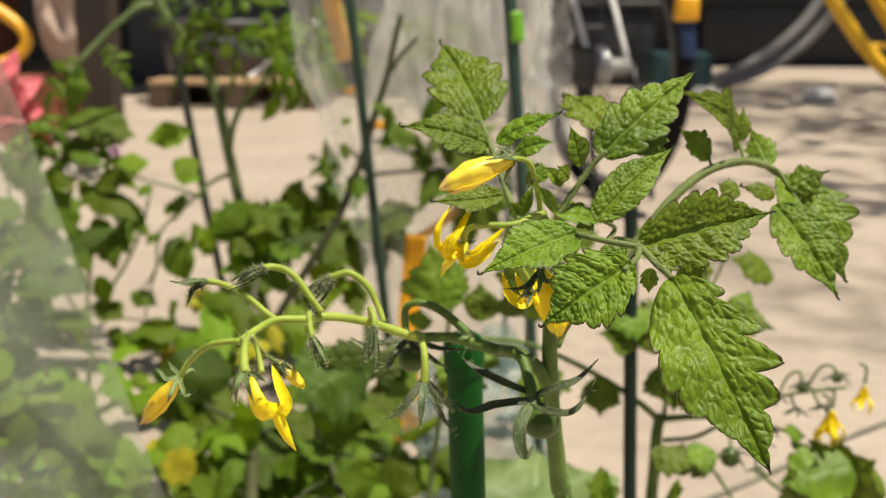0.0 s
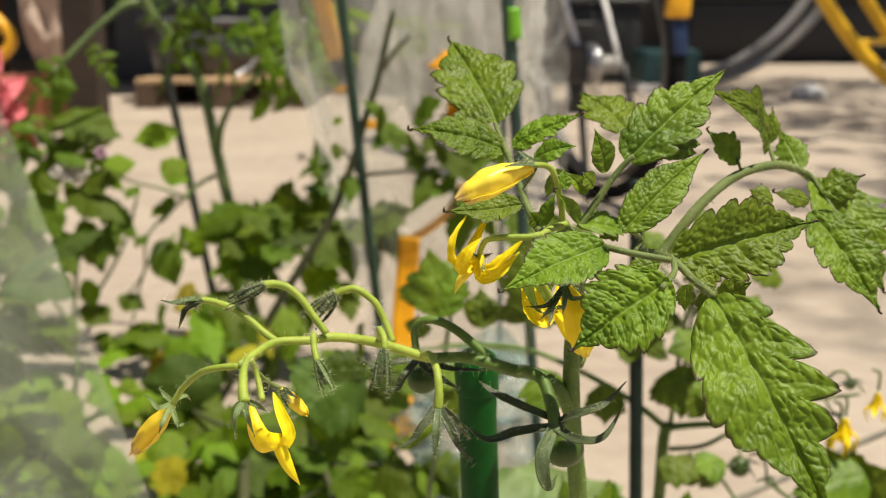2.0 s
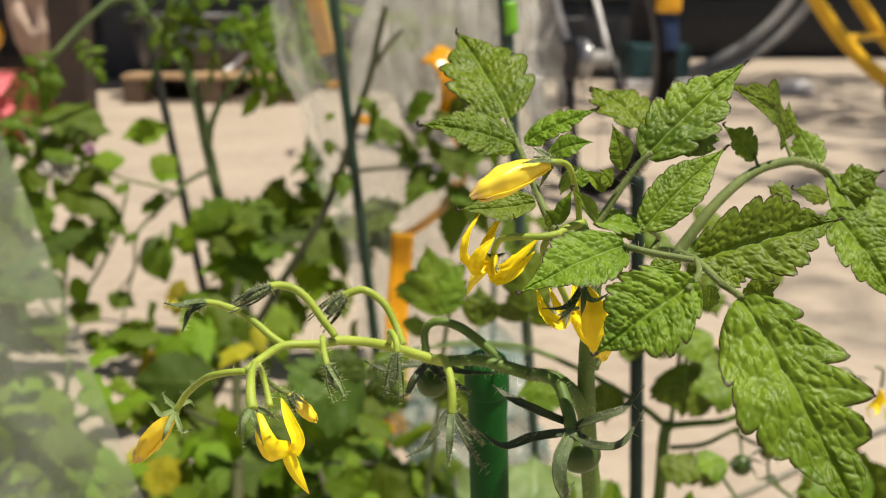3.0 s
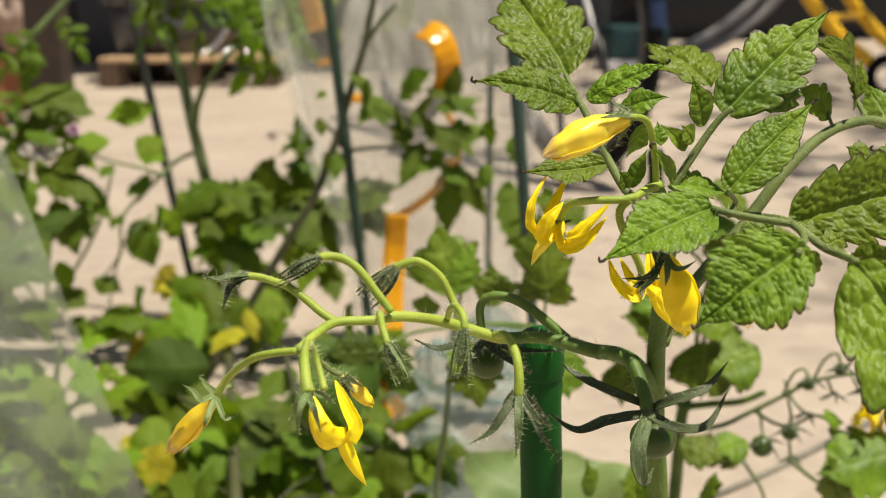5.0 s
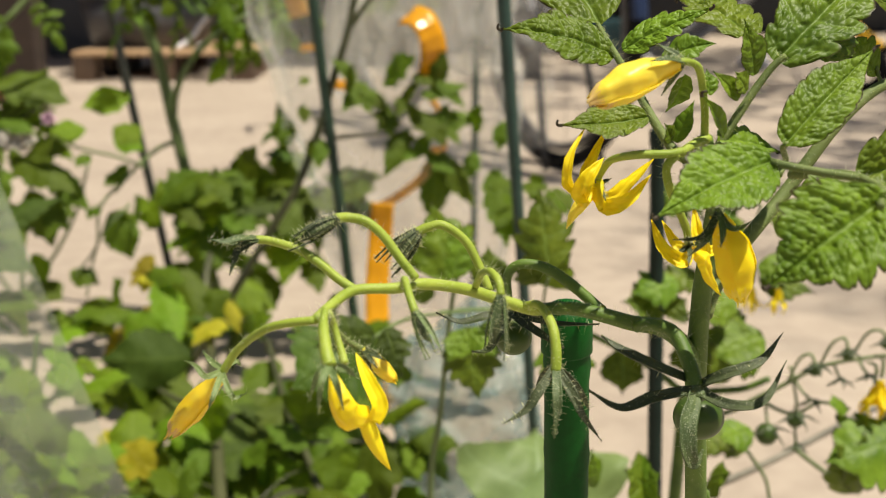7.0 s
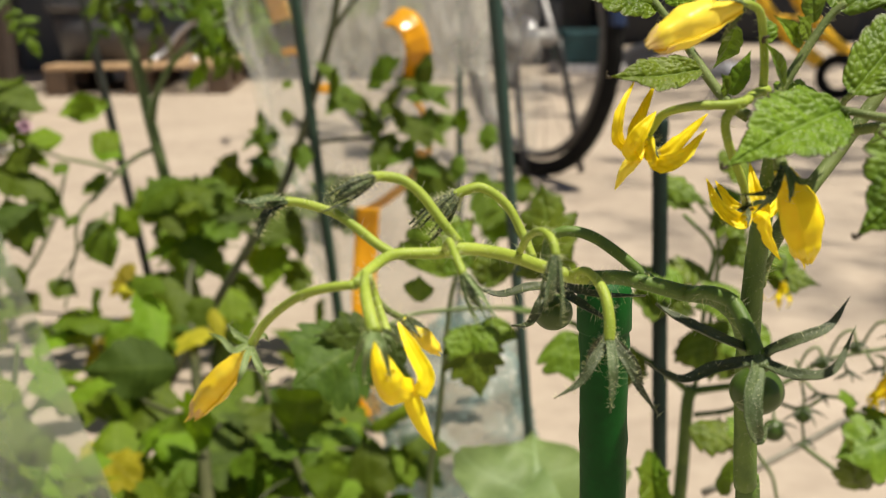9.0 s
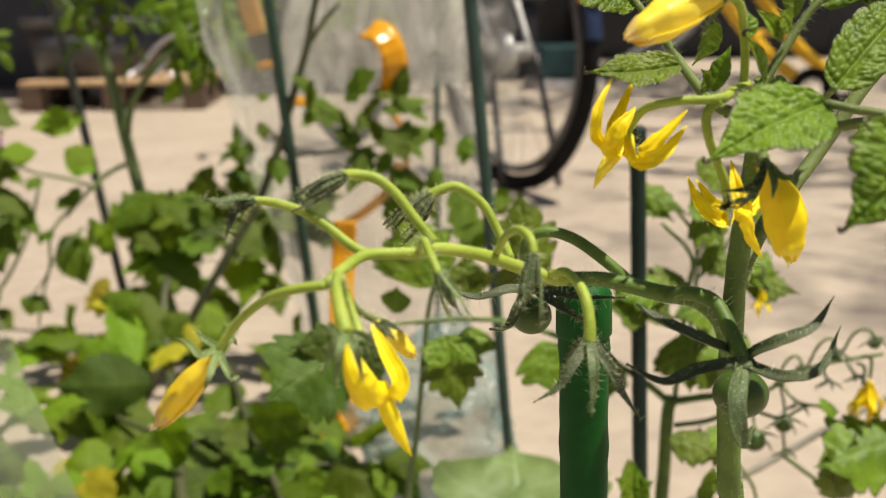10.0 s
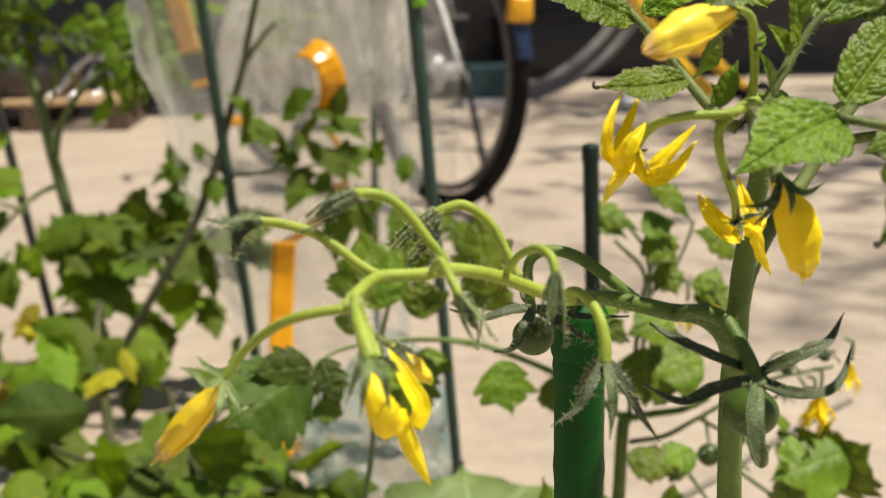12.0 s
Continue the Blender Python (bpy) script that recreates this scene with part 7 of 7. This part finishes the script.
for k in range(620):
    q = clumps[k % 36] + Vector((rnd.gauss(0, 0.13), rnd.gauss(0, 0.13), rnd.gauss(0, 0.08)))
    m = frame_to(q, q + Vector((rnd.uniform(-1, 1), rnd.uniform(-1, 1), rnd.uniform(-0.5, 0.2))), (rnd.uniform(-0.5, 0.5), rnd.uniform(-0.5, 0.5), 1))
    f = bm.faces.new([bm.verts.new(m @ Vector(v)) for v in ((0, 0, 0), (0.014, 0.02, 0.002), (0, 0.06, -0.004), (-0.014, 0.02, 0.002))])
    for lp, uv in zip(f.loops, ((0.5, 0), (1, 0.4), (0.5, 1), (0, 0.4))):
        lp[uvl].uv = uv
for k in range(120):
    base = Vector((rnd.uniform(1.7, 6.6), rnd.uniform(2.2, 7.2), rnd.uniform(2.9, 3.6)))
    lift = base + RAISE
    if rnd.random() < 0.35 and (base.x < 2.6 or base.y < 3.6):
        continue
    for j in range(30):
        q = lift + Vector((rnd.gauss(0, 0.24), rnd.gauss(0, 0.20), rnd.gauss(0, 0.12)))
        m = frame_to(q, q + Vector((rnd.uniform(-1, 1), rnd.uniform(-1, 1), rnd.uniform(-0.6, 0.2))), (rnd.uniform(-0.5, 0.5), rnd.uniform(-0.5, 0.5), 1))
        f = bm.faces.new([bm.verts.new(m @ Vector(v)) for v in ((0, 0, 0), (0.035, 0.04, 0.006), (0.03, 0.09, 0.004), (0, 0.14, -0.01), (-0.03, 0.09, 0.004), (-0.035, 0.04, 0.006))])
        for lp, uv in zip(f.loops, ((0.5, 0), (1, 0.3), (0.9, 0.7), (0.5, 1), (0.1, 0.7), (0, 0.3))):
            lp[uvl].uv = uv
tagged(part("crown", bm, LEAF_FAR, tree), kind="stuff")


# ---- bicycles ----
def torus(bm, centre, axis, r, t, seg=56, sub=10, flat=1.0):
    axis = Vector(axis).normalized()
    u = axis.orthogonal().normalized()
    v = axis.cross(u)
    rings = []
    for i in range(seg):
        a = 2 * math.pi * i / seg
        o = u * math.cos(a) + v * math.sin(a)
        rings.append([bm.verts.new(Vector(centre) + o * (r + t * math.cos(2 * math.pi * k / sub)) + axis * (t * flat * math.sin(2 * math.pi * k / sub))) for k in range(sub)])
    for i in range(seg):
        a, b = rings[i], rings[(i + 1) % seg]
        for k in range(sub):
            bm.faces.new((a[k], b[k], b[(k + 1) % sub], a[(k + 1) % sub]))


def bicycle(rear, ahead, r, frame_mat, fender_mat, stay_mat, label, rim_mat, thick=1.0):
    """rear: where the rear wheel meets the ground; ahead: the way it points."""
    a = Vector((*ahead, 0)).normalized()
    side = Vector((0, 0, 1)).cross(a)
    up = Vector((0, 0, 1))
    rear = Vector(rear)
    ob = empty("bicycle", rear)
    hub = rear + up * r
    front = hub + a * 1.06

    def at(x, z, s=0.0):
        return rear + a * x + up * z + side * s

    for h in (hub, front):
        bm = bmesh.new()
        torus(bm, h, side, r - 0.055, 0.011, 56, 8, 1.3)
        wheel = part("wheel", bm, rim_mat, ob)
        bm = bmesh.new()
        torus(bm, h, side, r - 0.020, 0.020, 64, 12)
        part("tyre", bm, RUBBER, wheel, "black rubber tyre")
        bm = bmesh.new()
        tube(bm, [h - side * 0.05, h + side * 0.05], 0.022, 0.022, 14, 3)
        part("hub", bm, GREY, wheel)
        for k in range(18):
            o = a * math.cos(k * math.pi / 9) + up * math.sin(k * math.pi / 9)
            bm = bmesh.new()
            tube(bm, [h + side * 0.025 * (-1) ** k + o * 0.02, h + o * (r - 0.06)], 0.0007, 0.0007, 5, 1, 0, False)
            part("spoke", bm, BLACK, wheel)
    bm = bmesh.new()
    seat, crank, head, low = at(0.30, r + 0.48), at(0.43, r - 0.04), at(0.86, r + 0.46), at(0.90, r + 0.34)
    for p, q, w in ((crank, seat, 0.016), (crank, low, 0.018), (seat + (crank - seat) * 0.15, head, 0.014), (head + up * 0.06, low, 0.019)):
        tube(bm, [p, (p + q) / 2, q], w * thick, w * thick, 12, 2)
    part("frame", bm, frame_mat, ob)
    for s in (-0.055, 0.055):
        bm = bmesh.new()
        tube(bm, [seat + (crank - seat) * 0.2 + side * s * 0.3, hub.lerp(seat, 0.5) + side * s, hub + side * s], 0.008, 0.007, 10, 4)
        part("seat_stay", bm, stay_mat, ob)
        bm = bmesh.new()
        tube(bm, [crank + side * s * 0.4, hub.lerp(crank, 0.5) + side * s, hub + side * s], 0.010, 0.010, 10, 4)
        part("chain_stay", bm, frame_mat, ob)
        bm = bmesh.new()
        tube(bm, [low + side * s * 0.6, low.lerp(front, 0.5) + side * s, front + side * s], 0.012, 0.009, 10, 4)
        part("fork_blade", bm, stay_mat, ob)
        bm = bmesh.new()
        tube(bm, [hub + side * s * 1.2, hub - a * 0.05 - up * (r * 0.5) + side * s * 1.4, hub - a * 0.09 - up * (r - 0.012) + side * s * 1.5], 0.009, 0.009, 10, 4)
        part("stand_leg", bm, BLACK, ob)
    for h, way, a0, a1 in ((hub, -a, 6, 150), (front, a, 20, 160)):
        bm = bmesh.new()
        rows = []
        for k in range(41):
            g = radians(a0 + (a1 - a0) * k / 40)
            o = way * math.cos(g) + up * math.sin(g)
            rows.append([bm.verts.new(h + o * (r + rise) + side * s) for s, rise in ((-0.024, -0.008), (-0.016, 0.003), (0, 0.007), (0.016, 0.003), (0.024, -0.008), (0.014, 0.000), (0, 0.004), (-0.014, 0.000))])
        for p, q in zip(rows, rows[1:]):
            for k in range(8):
                bm.faces.new((p[k], p[(k + 1) % 8], q[(k + 1) % 8], q[k]))
        part("mudguard", bm, fender_mat, ob)
    bm = bmesh.new()
    box(bm, (-0.026, -0.03, -0.028), (0.026, 0.03, 0.028), 0.008)
    bm.transform(Matrix.Translation(hub - a * (r - 0.01) * 0.94 + up * (r + 0.035) * 0.38))
    part("reflector", bm, ORANGE, ob, "orange rear reflector")
    bm = bmesh.new()
    bmesh.ops.create_icosphere(bm, subdivisions=3, radius=1.0)
    for v in bm.verts:
        w = 0.09 if v.co.x < 0 else 0.05
        v.co = seat + up * 0.14 + a * (v.co.x * 0.14) + side * (v.co.y * w) + up * (v.co.z * 0.035)
    part("saddle", bm, BLACK, ob)
    bm = bmesh.new()
    tube(bm, [seat, seat + up * 0.13], 0.013, 0.013, 12, 2)
    part("seat_post", bm, CHROME, ob)
    bm = bmesh.new()
    hb = head + up * 0.22
    tube(bm, [hb - side * 0.28 - a * 0.16, hb - side * 0.24 - a * 0.02, hb - side * 0.08, head + up * 0.18, hb + side * 0.08, hb + side * 0.24 - a * 0.02, hb + side * 0.28 - a * 0.16], 0.011, 0.011, 10, 5)
    tube(bm, [head, head + up * 0.2], 0.012, 0.012, 10, 2)
    part("handlebar", bm, CHROME, ob)
    for k in range(4):
        bm = bmesh.new()
        torus(bm, hub + side * (0.030 + 0.006 * k), side, 0.050 - 0.008 * k, 0.004, 32, 6)
        part("sprocket", bm, CHROME, ob)
    bm = bmesh.new()
    box(bm, (-0.022, -0.02, -0.05), (0.022, 0.02, 0.05), 0.012)
    bm.transform(Matrix.Translation(hub + side * 0.055 - up * 0.075 + a * 0.03))
    part("derailleur", bm, BLACK, ob)
    bm = bmesh.new()
    torus(bm, crank + side * 0.05, side, 0.085, 0.006, 36, 6)
    tube(bm, [crank + side * 0.07, crank + side * 0.075 + a * 0.1 - up * 0.13], 0.009, 0.008, 8, 2)
    tube(bm, [crank - side * 0.07, crank - side * 0.075 - a * 0.1 + up * 0.13], 0.009, 0.008, 8, 2)
    part("crankset", bm, CHROME, ob)
    for s in (1, -1):
        bm = bmesh.new()
        c = crank + side * s * 0.12 + (a * 0.1 - up * 0.13) * s
        box(bm, c - Vector((0.045, 0.03, 0.010)), c + Vector((0.045, 0.03, 0.010)), 0.004)
        part("pedal", bm, BLACK, ob)
    bm = bmesh.new()
    blade(bm, [hub + side * 0.075 - a * 0.06, hub.lerp(crank, 0.5) + side * 0.075 + up * 0.02, crank + side * 0.075 + a * 0.1], 0.06, lambda u: 0.8 + 0.2 * u, side, 0.05, 0.002, 6, 5)
    part("chain_guard", bm, BLACK, ob)
    return tagged(ob, label, "bicycle")


RIM = plain("dull_grey_rim", (0.10, 0.095, 0.09), (0.17, 0.16, 0.15), 30.0, 0.5)
bicycle((0.410, 2.80, 0.0), (-0.40, 0.92), 0.345, BLACK, NAVY, WHITE, "dark bicycle with white stays and navy mudguard on its stand", RIM)
truck = empty("hand_truck", (1.984, 4.6, 0.1878))
truck.location.z = 0
tagged(truck, "yellow tubular hand truck parked on the concrete", "hand truck")
for s in (0.0, 0.42):
    bm = bmesh.new()
    tube(bm, [Vector(q) + Vector((s * 0.8, s, 0)) for q in [(1.3532, 4.6, 1.0442), (1.4718, 4.6, 0.6916), (1.6321, 4.6, 0.4376), (1.7884, 4.6, 0.262), (1.9156, 4.6, 0.1639)]], 0.030, 0.030, 14, 6)
    part("rail", bm, YELLOW, truck)
    bm = bmesh.new()
    h = Vector((2.0075, 4.6, 0.1879)) + Vector((s * 0.8, s, 0))
    h.z = 0.10
    torus(bm, h, (0.8, 1, 0), 0.075, 0.024, 32, 10)
    part("wheel", bm, RUBBER, truck)
bm = bmesh.new()
tube(bm, [Vector((1.7107, 4.6, 0.3409)), Vector((1.7107, 4.6, 0.3409)) + Vector((0.336, 0.42, 0))], 0.016, 0.016, 12, 2)
part("crossbar", bm, YELLOW, truck)
for k in range(2):
    bm = bmesh.new()
    s = 0.10 * k
    tube(bm, [Vector(q) + Vector((s * 1.2, 0.02 * k, 0.035 - s * 0.2)) for q in [(1.509, 6.9, 0.0041), (1.6218, 6.9, 0.0331), (1.858, 6.9, 0.1333), (2.0937, 6.9, 0.3097), (2.2531, 6.9, 0.525), (2.3209, 6.9, 0.7639)]], 0.034, 0.034, 12, 6)
    tagged(part("pipe", bm, GREY), "curved grey plastic pipe rising from the ground", "pipe", "grey pipes")
crate = empty("crate", (1.3, 6.3, 0))
bm = bmesh.new()
box(bm, (1.13, 6.3, 0.058), (1.48, 6.7, 0.25), 0.02)
part("body", bm, TEAL, crate, "", False)
bm = bmesh.new()
box(bm, (1.11, 6.28, 0.0), (1.50, 6.72, 0.056), 0.012)
part("tray", bm, WHITE, crate, "white tray", False)
tagged(crate, "teal plastic crate on a white tray", "crate")
bm = bmesh.new()
bmesh.ops.create_icosphere(bm, subdivisions=3, radius=1.0)
c = Vector((1.9867, 5.9478, 0))
for v in bm.verts:
    k = 1 + crumple(v.co, 0.4, 2.0, 6)
    v.co = c + Vector((v.co.x * 0.09 * k, v.co.y * 0.09 * k, max(0.0, v.co.z * 0.05 * k + 0.03)))
tagged(part("paper", bm, WHITE), "crumpled white paper on the concrete", "litter")
for k, (x0, x1, y, h) in enumerate(((-0.6, 0.3, 7.2, 0.55), (0.4, 1.3, 7.2, 0.5), (2.2, 4.6, 10.0, 0.55), (-3.6, -2.9, 6.6, 0.8), (-2.2, -0.7, 7.2, 0.75))):
    bm = bmesh.new()
    box(bm, (x0, y, 0), (x1, y + 0.6, h), 0.03)
    for v in bm.verts:
        v.co.x += crumple(v.co, 0.03, 3, k)
    crate_box = empty("storage_box", (x0, y, 0))
    mat = (CHARCOAL, BLACK, BLACK, TERRA, CHARCOAL)[k]
    part("body", bm, mat, crate_box)
    bm = bmesh.new()
    box(bm, (x0 - 0.02, y - 0.02, h + 0.002), (x1 + 0.02, y + 0.62, h + 0.05), 0.015)
    part("lid", bm, mat, crate_box)
    tagged(crate_box, "dark storage box standing in the shade", "storage box", "boxes in the shade")
